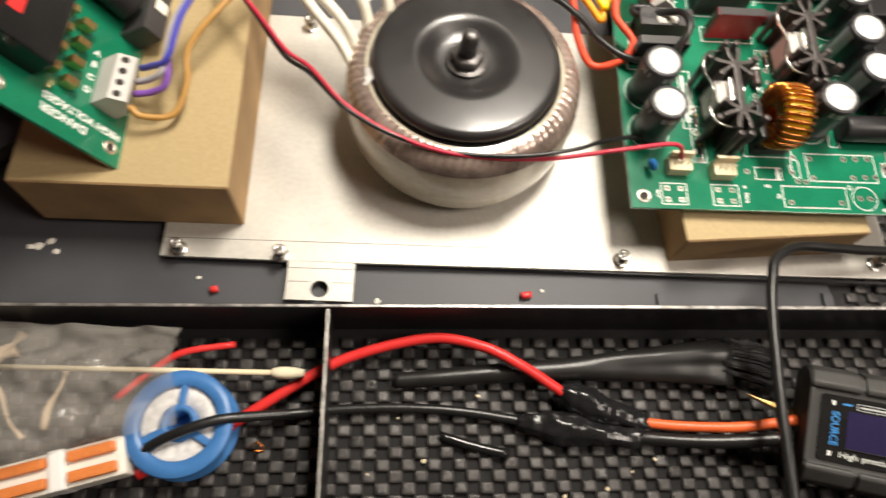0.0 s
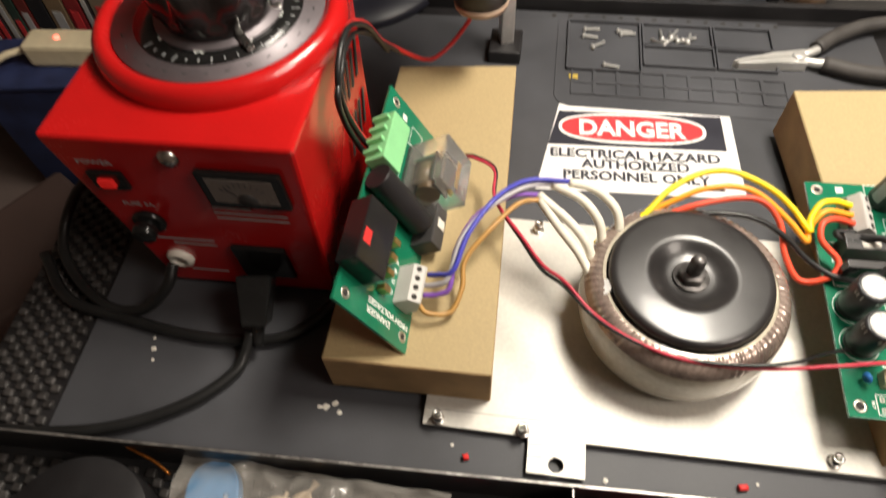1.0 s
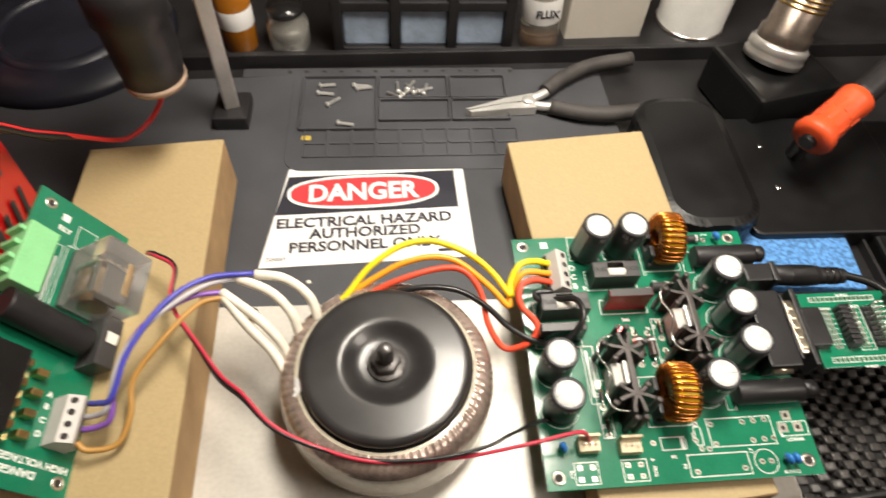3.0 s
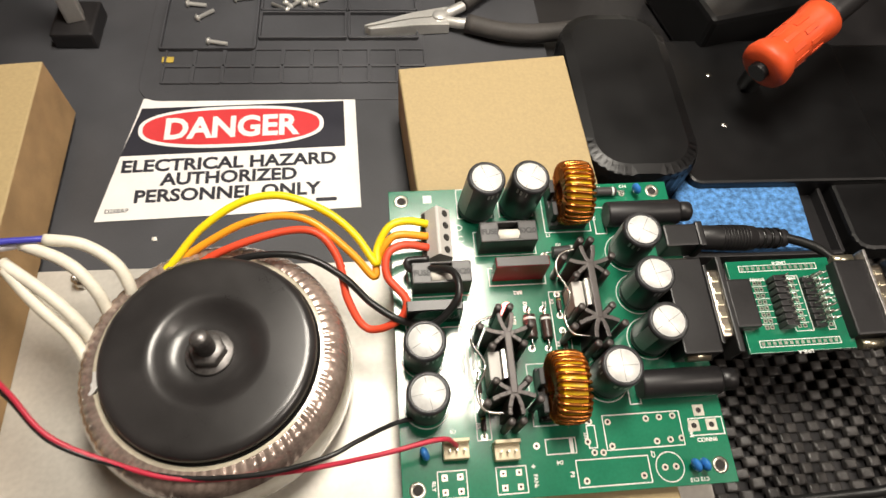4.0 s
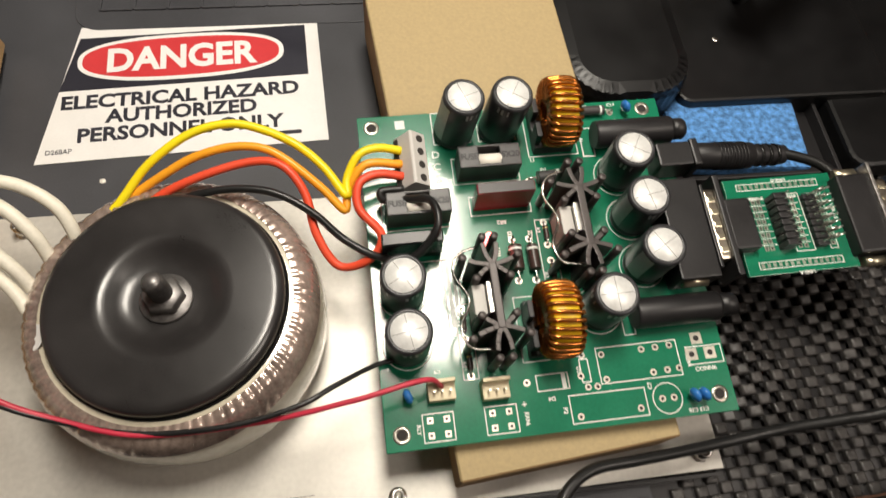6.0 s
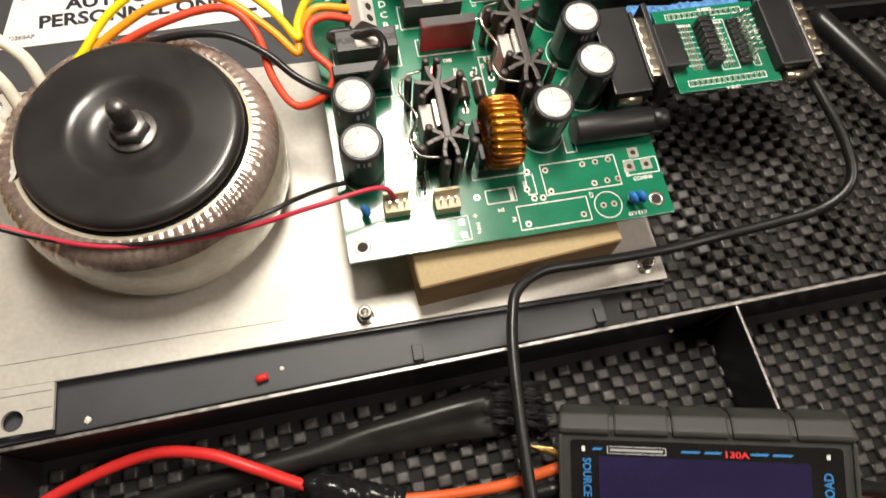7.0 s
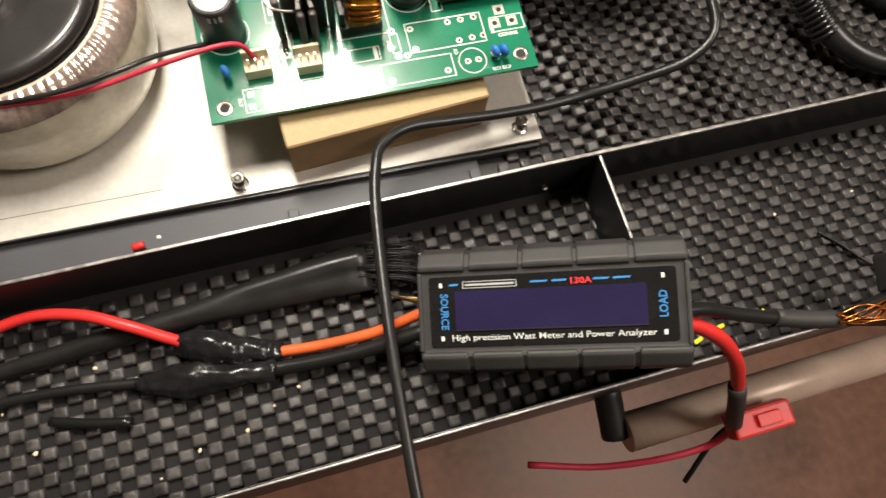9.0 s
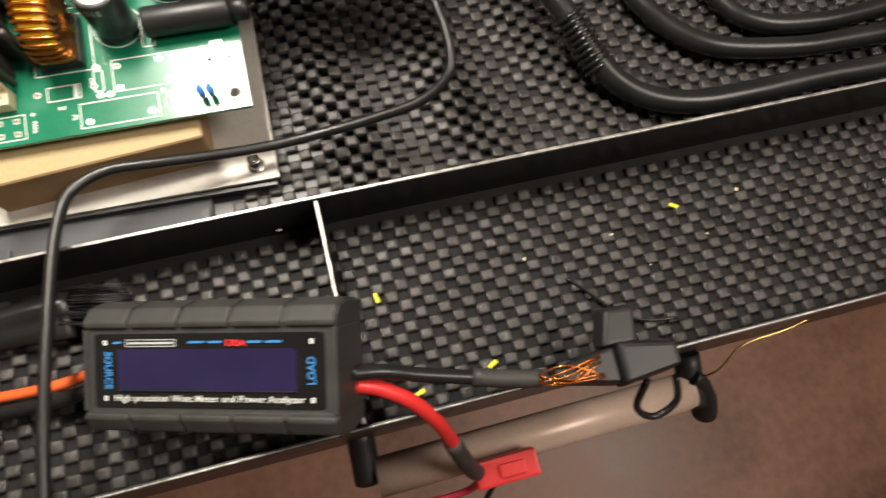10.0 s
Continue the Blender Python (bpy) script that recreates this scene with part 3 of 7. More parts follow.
def capacitor(parent, x, y, r=7.35, h=21.5, spin=0, lean=(0, 0)):
    m = Matrix.Translation((x * MM, y * MM, 0)) @ Matrix.Rotation(radians(lean[0]), 4, "X") @ Matrix.Rotation(radians(lean[1]), 4, "Y") @ Matrix.Rotation(radians(spin), 4, "Z")
    R, H = r * MM, h * MM
    c = part("capacitor", lathe([(0, 0.0002), (R * 0.92, 0.0002), (R, 0.001), (R, 0.0022), (R * 0.95, 0.003), (R, 0.0038), (R, H - 0.0012), (R * 0.97, H - 0.0004), (R * 0.9, H - 0.0001), (R * 0.8, H), (R * 0.785, H - 0.0003)], 40),
             MAT_CAPSLEEVE, parent, "black electrolytic capacitor", m=m)
    part("top", lathe([(R * 0.8, H - 0.0005), (R * 0.78, H - 0.0002), (0, H - 0.0002)], 36), MAT_CAPTOP, c, "bare aluminium top")
    vent = box(R * 1.5, 0.00022, 0.00006, at=(0, 0, H - 0.00022))
    join(vent, box(0.00022, R * 1.5, 0.00006, at=(0, 0, H - 0.00021)))
    part("vent_score", vent, material("scored_line", (0.3, 0.29, 0.28), 0.5), c)
    st = bmesh.new()
    for a0, a1, z0, z1 in ((-22, 22, 0.004, H - 0.0016), (70, 76, H - 0.0042, H - 0.0014), (82, 88, H - 0.0042, H - 0.0014), (100, 104, H - 0.0042, H - 0.0014), (150, 158, H - 0.0044, H - 0.0016), (166, 171, H - 0.0044, H - 0.0016), (178, 186, H - 0.0044, H - 0.0016), (250, 258, H - 0.0040, H - 0.0016), (266, 270, H - 0.0040, H - 0.0016)):
        ks = [radians(a0 + (a1 - a0) * k / 8) for k in range(9)]
        lo = [st.verts.new(((R + 0.00006) * math.cos(a), (R + 0.00006) * math.sin(a), z0)) for a in ks]
        hi = [st.verts.new(((R + 0.00006) * math.cos(a), (R + 0.00006) * math.sin(a), z1)) for a in ks]
        for k in range(8):
            st.faces.new((lo[k], lo[k + 1], hi[k + 1], hi[k])).smooth = True
    part("stripe", st, material("pale_print", (0.45, 0.46, 0.46), 0.4), c, "pale polarity stripe")
    return c


def axial(parent, x0, y0, x1, y1, r, body, mat, z=None, name="diode"):
    """A small component with a lead at each end."""
    z = (r + 0.3) if z is None else z
    a, b = Vector((x0 * MM, y0 * MM, z * MM)), Vector((x1 * MM, y1 * MM, z * MM))
    d = (b - a).normalized()
    mid = (a + b) / 2
    p = part(name, tube([mid - d * body * MM / 2, mid - d * body * MM * 0.44, mid + d * body * MM * 0.44, mid + d * body * MM / 2], r * MM, 14, smooth=False), mat, parent)
    part("lead", tube([(a.x, a.y, -0.0005), (a.x, a.y, a.z * 0.7), a + d * 0.0008, b - d * 0.0008, (b.x, b.y, b.z * 0.7), (b.x, b.y, -0.0005)], 0.0004, 6, 3), MAT_STEEL, p)
    part("band", tube([mid + d * body * MM * 0.28, mid + d * body * MM * 0.38], (r + 0.03) * MM, 14, smooth=False), MAT_SILK if name == "diode" else MAT_GOLD, p)
    for q in (a, b):
        pad(parent, q.x * 1000, q.y * 1000, 1.3)


def fuse_holder(parent, x, y, w=22.3, d=8.6, h=11.5):
    """A closed charcoal box with a window in its lid over the fuse."""
    W, D, H = w * MM, d * MM, h * MM
    t = box(W, D, H * 0.55, 0.0004)
    for sx in (-1, 1):
        join(t, box(W * 0.33, D, H, 0.0005, at=(sx * W * 0.335, 0, 0)))
    join(t, box(W * 0.5, D * 0.12, H, 0.0003, at=(0, -D * 0.44, 0)))
    join(t, box(W * 0.5, D * 0.10, H, 0.0003, at=(0, D * 0.45, 0)))
    f = part("fuse_holder", t, MAT_DKGREY, parent, "charcoal fuse holder", m=Matrix.Translation((x * MM, y * MM, 0)))
    part("fuse", tube([(-0.0042, -D * 0.12, H - 0.0024), (0.0042, -D * 0.12, H - 0.0024)], 0.0025, 16, 2), MAT_WHITEPL, f, "white ceramic fuse")
    ink = material("grey_print", (0.012, 0.012, 0.013), 0.5)
    part("fuse_word", letters("FUSE", 0.0031, 0.00012, "CENTER", 0.95), ink, f, m=Matrix.Translation((-0.0074, -0.0012, H + 0.00004)))
    part("size_word", letters("5X20", 0.0031, 0.00012, "CENTER", 0.95), ink, f, m=Matrix.Translation((0.0074, -0.0012, H + 0.00004)))


def terminal_block(parent, x, y, w=11.0, l=20.5, h=12.5, m=None):
    """Four screw terminals in a row along y, under a ridged roof: wires enter one slope, screws sit in the other."""
    prof = [(-w / 2, 0), (w / 2, 0), (w / 2, h * 0.70), (0.9, h), (-0.3, h), (-w / 2, h * 0.52)]
    t = prism([(a * MM, b * MM) for a, b in prof], -l / 2 * MM, l / 2 * MM, 0.00025)
    t.transform(Matrix.Rotation(radians(90), 4, "X"))
    b = part("terminal_block", t, MAT_GREYTERM, parent, "light grey four-way screw terminal", m=(m or Matrix.Translation((x * MM, y * MM, 0))))
    left, right = math.atan2(h * 0.48, w / 2 - 0.3), math.atan2(h * 0.30, w / 2 - 0.9)
    for k in range(4):
        v = (-l / 2 + l * (k + 0.5) / 4) * MM
        part("wire_hole", box(0.0034, 0.0030, 0.0003), MAT_HOLESHADE, b, m=Matrix.Translation((-w * 0.17 * MM, v, h * 0.815 * MM)) @ Matrix.Rotation(-left, 4, "Y"))
        part("wire_hole", box(0.0020, 0.0036, 0.0003), MAT_HOLESHADE, b, m=Matrix.Translation((-w * 0.43 * MM, v, h * 0.585 * MM)) @ Matrix.Rotation(-left, 4, "Y"))
        part("screw_hole", cyl(0.0014, 0.0003, 16), MAT_HOLESHADE, b, m=Matrix.Translation((w * 0.30 * MM, v, h * 0.845 * MM)) @ Matrix.Rotation(right, 4, "Y"))
        part("rib", box(0.0007, l * MM, 0.0004, 0.0001, at=(0.0003, 0, h * MM - 0.0001)) if k == 0 else box(w * MM * 0.98, 0.0004, h * 0.52 * MM, 0.0001, at=(0, v - l * MM / 8, 0)), MAT_GREYTERM, b)
    return b


def heatsink(parent, x, y, l=36.0, h=20.0):
    """An extruded black heatsink: a web whose ends fork into curved fins with rounded tips."""
    H = h * MM
    hs = part("heatsink", box(0.0026, l * MM * 0.60, H, 0.0004), MAT_ANOD, parent, "black finned aluminium heatsink", m=Matrix.Translation((x * MM, y * MM, 0)))
    for s in (-1, 1):
        hub = Matrix.Translation((0, s * l * 0.28 * MM, 0))
        for (a, L, bend) in ((62, 7.6, 22), (118, 7.6, -22), (172, 7.4, -14), (8, 7.0, 14), (208, 5.2, 10), (-28, 5.0, -10)):
            ang, da = radians(a * s), radians(bend * s)
            out, ca = [], ang
            px = py = 0.0
            for k in range(4):
                out.append((px, py, ca))
                px, py = px + L / 3 * MM * math.cos(ca), py + L / 3 * MM * math.sin(ca)
                ca += da / 2
            f = bmesh.new()
            for k in range(3):
                q = box(L / 3 * MM + 0.0008, 0.0016, H - 0.0002 * (k + 1), 0.0003, at=(L / 6 * MM, 0, 0))
                join(f, q, Matrix.Translation((out[k][0], out[k][1], 0)) @ Matrix.Rotation(out[k][2], 4, "Z"))
            join(f, cyl(0.00135, H - 0.0003, 12, 0.0003), Matrix.Translation((px, py, 0)))
            part("fin", f, MAT_ANOD, hs, m=hub)
    part("transistor_tab", box(0.0014, 0.0102, 0.0155, 0.0002, at=(-0.0020, 0, 0.0025)), MAT_STEEL, hs, "bright metal tab")
    part("transistor_body", box(0.0042, 0.0100, 0.0130, 0.0004, at=(-0.0050, 0, 0.0025)), MAT_GREYTERM, hs)
    part("clip", tube([(-0.003, -l * 0.46 * MM, 0.017), (-0.0105, -l * 0.43 * MM, 0.019), (-0.0125, -l * 0.25 * MM, 0.019), (-0.0085, 0, 0.0165), (-0.0128, l * 0.22 * MM, 0.019), (-0.0105, l * 0.4 * MM, 0.019), (-0.004, l * 0.47 * MM, 0.018)], 0.0005, 8, 5), MAT_STEEL, hs, "bent steel wire clip")


def inductor(parent, x, y, base=(15.0, 19.0)):
    t = box(base[0] * MM, base[1] * MM, 0.0045, 0.0005)
    for s in (-1, 1):
        join(t, box(0.002, 0.006, 0.011, 0.0004, at=(-base[0] / 2 * MM + 0.001, s * 0.005, 0)))
    b = part("inductor", t, MAT_BLACK, parent, "copper-wound choke on a black base", m=Matrix.Translation((x * MM, y * MM, 0)))
    core = lathe([(0.0048, -0.0043), (0.0106, -0.0043), (0.0113, -0.0037), (0.0113, 0.0037), (0.0106, 0.0043), (0.0048, 0.0043), (0.0048, -0.0043)], 36)
    cm = Matrix.Translation((0.001, 0, 0.0135)) @ Matrix.Rotation(radians(90), 4, "Y")
    part("core", core, MAT_COREYELLOW, b, "yellow painted core", m=cm)
    loop = [(0.0042, 0, -0.0050), (0.0078, 0, -0.0052), (0.0114, 0, -0.0050), (0.0122, 0.0005, 0.0), (0.0114, 0.0010, 0.0050), (0.0078, 0.0008, 0.0052), (0.0042, 0.0004, 0.0050), (0.0039, 0, 0.0), (0.0042, 0, -0.0050)]
    first = None
    for k in range(27):
        mk = cm @ Matrix.Rotation(2 * math.pi * (k + 0.3) / 28.5, 4, "Z")
        if first is None:
            first = part("winding_turn", tube(loop, 0.00072, 8, 3), MAT_COPPER, b, m=mk)
        else:
            o = new("winding_turn", first.data)
            o.parent, o.matrix_basis = b, mk


def cylinder_holder(parent, x0, x1, x2, y, r=5.2):
    t = tube([(x0 * MM, y * MM, r * MM), ((x0 + 1) * MM, y * MM, r * MM), ((x1 - 1) * MM, y * MM, r * MM), (x1 * MM, y * MM, r * MM)], r * MM, 28, smooth=False, taper=lambda k: 1 if 0 < k < 1 else 0.94)
    c = part("fuse_cartridge", t, MAT_BLACK, parent, "black cylindrical fuse cartridge")
    part("cap", tube([(x1 * MM - 0.001, y * MM, r * MM), (x2 * MM - 0.0008, y * MM, r * MM), (x2 * MM, y * MM, r * MM)], r * 0.78 * MM, 24, smooth=False, taper=lambda k: 0.85 if k == 1 else 1), MAT_BLACK, c)


board(pcb, -5.3, -5.0, 112.3, 116.3)
for x, y in ((0, 0), (107, 1), (-0.2, 111.5), (105.8, 112)):
    hole_ring(pcb, x, y)
terminal_block(pcb, 12.7, 92)
capacitor(pcb, 29.8, 106.8, h=25.0, spin=200, lean=(0, 5))
capacitor(pcb, 46.8, 106.8, h=25.0, spin=150, lean=(0, 5))
fuse_holder(pcb, 40.3, 90.7)
fuse_holder(pcb, 13.2, 75.0)
# maroon paints the LED's red reflection on black plastic; grey tops paint the sheen
for x, y in ((43.5, 76.5), (9.5, 61.0)):
    s_ = part("bridge_rectifier", box(0.0205, 0.0042, 0.0145, 0.0005, at=(x * MM, y * MM, 0)), MAT_GLOSSBLACK if x < 20 else material("led_reddened_black_plastic", (0.15, 0.02, 0.028), 0.2), pcb, "glossy dark bridge rectifier")
    part("rectifier_top_sheen", box(0.0195, 0.0036, 0.0002, 0.0, at=(x * MM, y * MM, 0.0145)), MAT_DKGREY, s_)
for x, y, sp in ((4.8, 46.2, 120), (4.8, 28.4, 100), (88.9, 84.2, 150), (90.0, 66.3, 190), (90.8, 48.2, 210), (71.4, 33.5, 90)):
    capacitor(pcb, x, y, spin=sp)
LED = glow("lit_red_led", (1.0, 0.16, 0.15), 13.0, (0.7, 0.05, 0.05))
led = part("led", lathe([(0.0021, 0), (0.0021, 0.001), (0.00175, 0.0012), (0.00175, 0.0055), (0.0015, 0.0067), (0.0009, 0.0075), (0, 0.0078)], 20, at=(36.6 * MM, 61.6 * MM, 0.001)), LED, pcb, "lit red indicator lamp")
heatsink(pcb, 33.5, 37.5)
heatsink(pcb, 67.0, 62.0)
inductor(pcb, 66.5, 105.0)
inductor(pcb, 52.0, 29.0)
axial(pcb, 45.6, 46.9, 45.6, 62.2, 2.3, 9.0, MAT_RESIST)
axial(pcb, 51.8, 46.6, 51.8, 62.0, 2.0, 9.0, MAT_RESIST)
axial(pcb, 55.5, 84.5, 70.5, 85.0, 2.3, 9.0, MAT_DKGREY)
axial(pcb, 77.5, 111.4, 92.5, 111.2, 1.9, 8.5, MAT_DKGREY)
for x, y0, y1 in ((58.2, 59.2, 67.8), (58.3, 45.1, 53.2), (24.2, 28.2, 39.0), (24.5, 16.1, 25.0)):
    axial(pcb, x, y0, x, y1, 0.9, 5.0, MAT_RESIST, name="resistor")
cylinder_holder(pcb, 81.9, 111.7, 117, 99)
cylinder_holder(pcb, 81.6, 111.3, 117.5, 29.8)
# two-pin connectors
for x, y, nm in ((13.8, 12.0, "white two-pin connector"), (31.2, 10.5, "ivory fan connector")):
    c = part("pin_header", box(0.0088, 0.0062, 0.0052, 0.0004, at=(x * MM, y * MM, 0)), MAT_IVORY, pcb, nm)
    part("back_wall", box(0.0088, 0.0012, 0.009, 0.0003, at=(x * MM, (y + 2.6) * MM, 0)), MAT_IVORY, c)
    for k in (-1, 0, 1):
        part("pin", box(0.0006, 0.0006, 0.0035, at=((x + 2.5 * k) * MM, (y - 0.6) * MM, 0.0052)), MAT_TIN, c)
for x, y in ((3.0, 11.3), (97.6, 111.0), (96.6, 1.2), (99.8, 1.2)):
    d_ = part("disc_capacitor", lathe([(0, -0.0013), (0.0016, -0.0012), (0.0024, -0.0004), (0.0024, 0.0004), (0.0016, 0.0012), (0, 0.0013)], 20), MAT_BLUECAP, pcb, "small blue disc capacitor", m=pose(x * MM, y * MM, 0.0042, 0, 90, 20))
    part("lead", tube([(0.0015, 0, 0), (0.0044, 0.0008, 0)], 0.0003, 6, 2), MAT_STEEL, d_)
# printed outlines, pads and words
for q in ((22.5, 102.5, 36.5, 116), (39.5, 102.5, 53.5, 116), (57.5, 94.5, 76.5, 115.5), (28.0, 85.5, 52.5, 96), (0.5, 69.5, 25.5, 80.5), (32.4, 72.6, 54.6, 80), (-1, 57.0, 20.5, 65),
          (42.5, 18.5, 62.0, 41.0), (67.6, 8.6, 96, 20.6), (55.6, -3.0, 81.5, 6.0), (45.8, 8.6, 56.5, 13.8), (61.3, 9.8, 64.2, 17.5), (27.3, -3.2, 37.8, 5.6), (7.0, -3.2, 17.0, 5.6), (22.0, 15.0, 27.0, 40.5),
          (19.5, 30, 24.5, 57), (78.5, 93, 83, 105), (79, 24, 83, 36), (99.0, 11.5, 111.5, 17.5), (55.0, 43.5, 61.0, 69)):
    silk(pcb, *q)
for x, y in ((4.8, 46.2), (4.8, 28.4), (88.9, 84.2), (90.0, 66.3), (90.8, 48.2), (71.4, 33.5)):
    silk_ring(pcb, x, y, 8.4)
silk_ring(pcb, 88.8, 1.6, 5.2)
for x, y in ((87.0, 1.6), (91.0, 1.6), (58.5, -1.0), (79.0, -0.6), (42.5, 11.8), (61.0, 12.0), (69.5, 9.9), (69.3, 18.3), (83.5, 18.6), (88.5, 18.8), (93.5, 19.0), (86, 10.5), (91, 10.8), (95.2, 11.0), (62.5, 18.8), (62.8, 8.2), (66.0, 8.0)):
    pad(pcb, x, y, 1.15)
for x, y in ((29.7, 3.5), (35.2, 3.5), (29.9, -1.2), (35.3, -1.2), (9.4, 3.5), (14.8, 3.5), (9.4, -1.2), (14.8, -1.2)):
    pad(pcb, x, y, 1.0, True)
for x, y in ((103.6, 20.3), (100.7, 15.0), (107.3, 15.0)):
    pad(pcb, x, y, 2.0, True)
part("printed_bar", box(0.0014, 0.0050, 0.00006, at=(55.0 * MM, 11.2 * MM, 0)), MAT_SILK, pcb)
for body, x, y, sz, a in (("D", 22.5, 97, 4.0, 0), ("C", 22.5, 92, 4.0, 0), ("B", 22.5, 87, 4.0, 0), ("BR2", 43, 70.0, 2.0, 180), ("D2", 44.5, 64.2, 2.0, -90), ("Z2", 52, 64.0, 2.0, -90), ("LD1", 39.5, 58.0, 1.9, -90),
                          ("R2", 55.2, 65, 1.8, -90), ("R3", 55.2, 48, 1.8, -90), ("R4", 22.0, 34, 1.8, -90), ("R5", 22.2, 20, 1.8, -90), ("D3", 60.0, 14, 1.8, -90), ("D4", 50, 6.3, 1.8, 180), ("P2", 53.2, 1.5, 1.9, -90),
                          ("RLY1", 98.4, 13, 2.0, -90), ("CONN6", 104.5, 9.2, 2.0, 0), ("C13 C15", 98.5, -2.6, 1.8, 180), ("C14", 93.5, 114, 1.8, 0), ("F1", 78.0, 100, 1.9, -90), ("C9", 13.5, 19.3, 1.8, 180), ("FAN", 40.2, 0.6, 1.9, -90),
                          ("RLY", 5.0, 1.0, 1.8, -90), ("C7", 84.2, 6.2, 1.8, 90), ("L1", 58.5, 92.6, 1.8, 0), ("D1", 62, 88.2, 1.8, 0), ("F4", 26.0, 87, 1.8, -90), ("T1", 83, 114, 1.8, 0), ("31", 1.0, 103.5, 2.4, -90), ("+", 40.5, 4.0, 3, 0), ("-", 40.5, -2.2, 3, 0)):
    silk_text(pcb, body, x, y, sz, a)
for k, L in ((0, 22), (1, 15)):
    part("printed_bar", box(0.0011, L * MM, 0.00006, at=((21.2 + 1.9 * k) * MM, 44 * MM, 0)), MAT_SILK, pcb)
part("printed_square", box(0.0036, 0.0036, 0.00006, at=(10.5 * MM, 112 * MM, 0)), MAT_SILK, pcb)
# serial connector, power jack
MAT_BRASSY = material("pale_plated_brass", (0.62, 0.56, 0.42), 0.28, metal=0.9, vary=0.15)
db = part("serial_connector", box(0.0145, 0.0370, 0.0125, 0.0006, at=(105.2 * MM, 56.7 * MM, 0)), MAT_BLACK, pcb, "black nine-pin serial connector")
part("flange", box(0.0012, 0.0310, 0.0128, 0.0003, at=(113.2 * MM, 56.7 * MM, 0)), MAT_BLACK, db)
part("shell", box(0.0052, 0.0265, 0.0108, 0.0012, at=(116.0 * MM, 57.2 * MM, 0.0010)), material("tinned_shell", (0.5, 0.44, 0.36), 0.32, metal=1.0, vary=0.2), db, "tinned steel shell")
for k in range(5):
    part("dimple", box(0.0028, 0.0022, 0.0008, 0.0003, at=(116.0 * MM, (47.4 + 4.7 * k) * MM, 0.0116)), MAT_BRASSY, db)
for y in (75.6, 38.6):
    part("jack_post", tube([(100.5 * MM, y * MM, 0.0065), (109.5 * MM, y * MM, 0.0065)], 0.0021, 6, smooth=False), MAT_BRASSY, db, "bright screw post")
jk = part("power_jack", box(0.0150, 0.0094, 0.0110, 0.0008, at=(109.2 * MM, 86.0 * MM, 0)), MAT_BLACK, pcb, "black barrel power jack")
part("collar", box(0.0030, 0.0108, 0.0118, 0.0008, at=(116.0 * MM, 86.0 * MM, 0)), MAT_BLACK, jk)

# ---- breakout adapter plugged into the serial connector ----
ADP = PCB @ Matrix.Translation((0.1185, 0.0565, 0.0068))
adp = thing("breakout_adapter", "small green breakout adapter plugged into the serial connector", "circuit board", ADP)
hood = bmesh.new()
join(hood, box(0.0022, 0.0375, 0.0126, 0.0005, at=(0.0006, 0, -0.0062)))
join(hood, box(0.0100, 0.0190, 0.0106, 0.0008, at=(0.0066, 0, -0.0053)))
part("plug_body", hood, MAT_BLACK, adp, "black connector body")
part("board", box(0.0420, 0.0370, 0.0016, 0.0002, at=(0.0275, 0, -0.0012)), MAT_PCB, adp)
for sy in (-1, 1):
    o = bmesh.new()
    for a, b, c, d in ((0.027, sy * 0.0139, 0.032, 0.0003), (0.027, sy * 0.0163, 0.032, 0.0003), (0.0112, sy * 0.0151, 0.0003, 0.0024), (0.0428, sy * 0.0151, 0.0003, 0.0024)):
        join(o, box(c, d, 0.00006, at=(a, b, 0.0004)))
    part("printed_outline", o, MAT_SILK, adp)
    for k in range(14):
        part("solder_pad", box(0.0012, 0.0012, 0.0001, at=(0.0125 + 0.0022 * k, sy * 0.0151, 0.0004)), MAT_TIN, adp)
for k in range(8):
    y = -0.0089 + 0.00254 * k
    for x in (0.0158, 0.0178, 0.0286, 0.0308, 0.0412):
        p = part("solder_pad", box(0.0015, 0.0015, 0.0001, at=(x, y, 0.0004)), MAT_TIN, adp)
        part("pad_hole", cyl(0.00045, 0.00004, 10, at=(x, y, 0.0005)), MAT_HOLESHADE, p)
    for x, w in ((0.0169, 0.0065), (0.0297, 0.0062), (0.0400, 0.0036)):
        part("printed_bar", box(w, 0.00028, 0.00006, at=(x, y + 0.00127, 0.0004)), MAT_SILK, adp)
    j_ = part("jumper", box(0.0050, 0.0021, 0.0060, 0.0003, at=(0.0228, y, 0.0004)), MAT_BLACK, adp)
    part("pin", tube([(0.0235, y, 0.006), (0.0248, y + 0.0004, 0.0088)], 0.0003, 6, 2), MAT_STEEL, j_)
    h_ = part("pin_base", box(0.0046, 0.0022, 0.0024, 0.0003, at=(0.0362, y, 0.0004)), MAT_BLACK, adp)
    for q in (0, 1):
        part("pin", tube([(0.0350 + 0.0022 * q, y, 0.002), (0.0356 + 0.0022 * q, y, 0.0062), (0.0384 + 0.0022 * q, y + 0.0008, 0.0084)], 0.00034, 6, 2), MAT_STEEL, h_)
for x0, x1 in ((0.0268, 0.0338), (0.0398, 0.0426)):
    o = bmesh.new()
    for a, b, w, d in (((x0 + x1) / 2, -0.0109, x1 - x0, 0.0003), ((x0 + x1) / 2, 0.0114, x1 - x0, 0.0003), (x0, 0.00025, 0.0003, 0.0220), (x1, 0.00025, 0.0003, 0.0220)):
        join(o, box(w, d, 0.00006, at=(a, b, 0.0004)))
    part("printed_outline", o, MAT_SILK, adp)
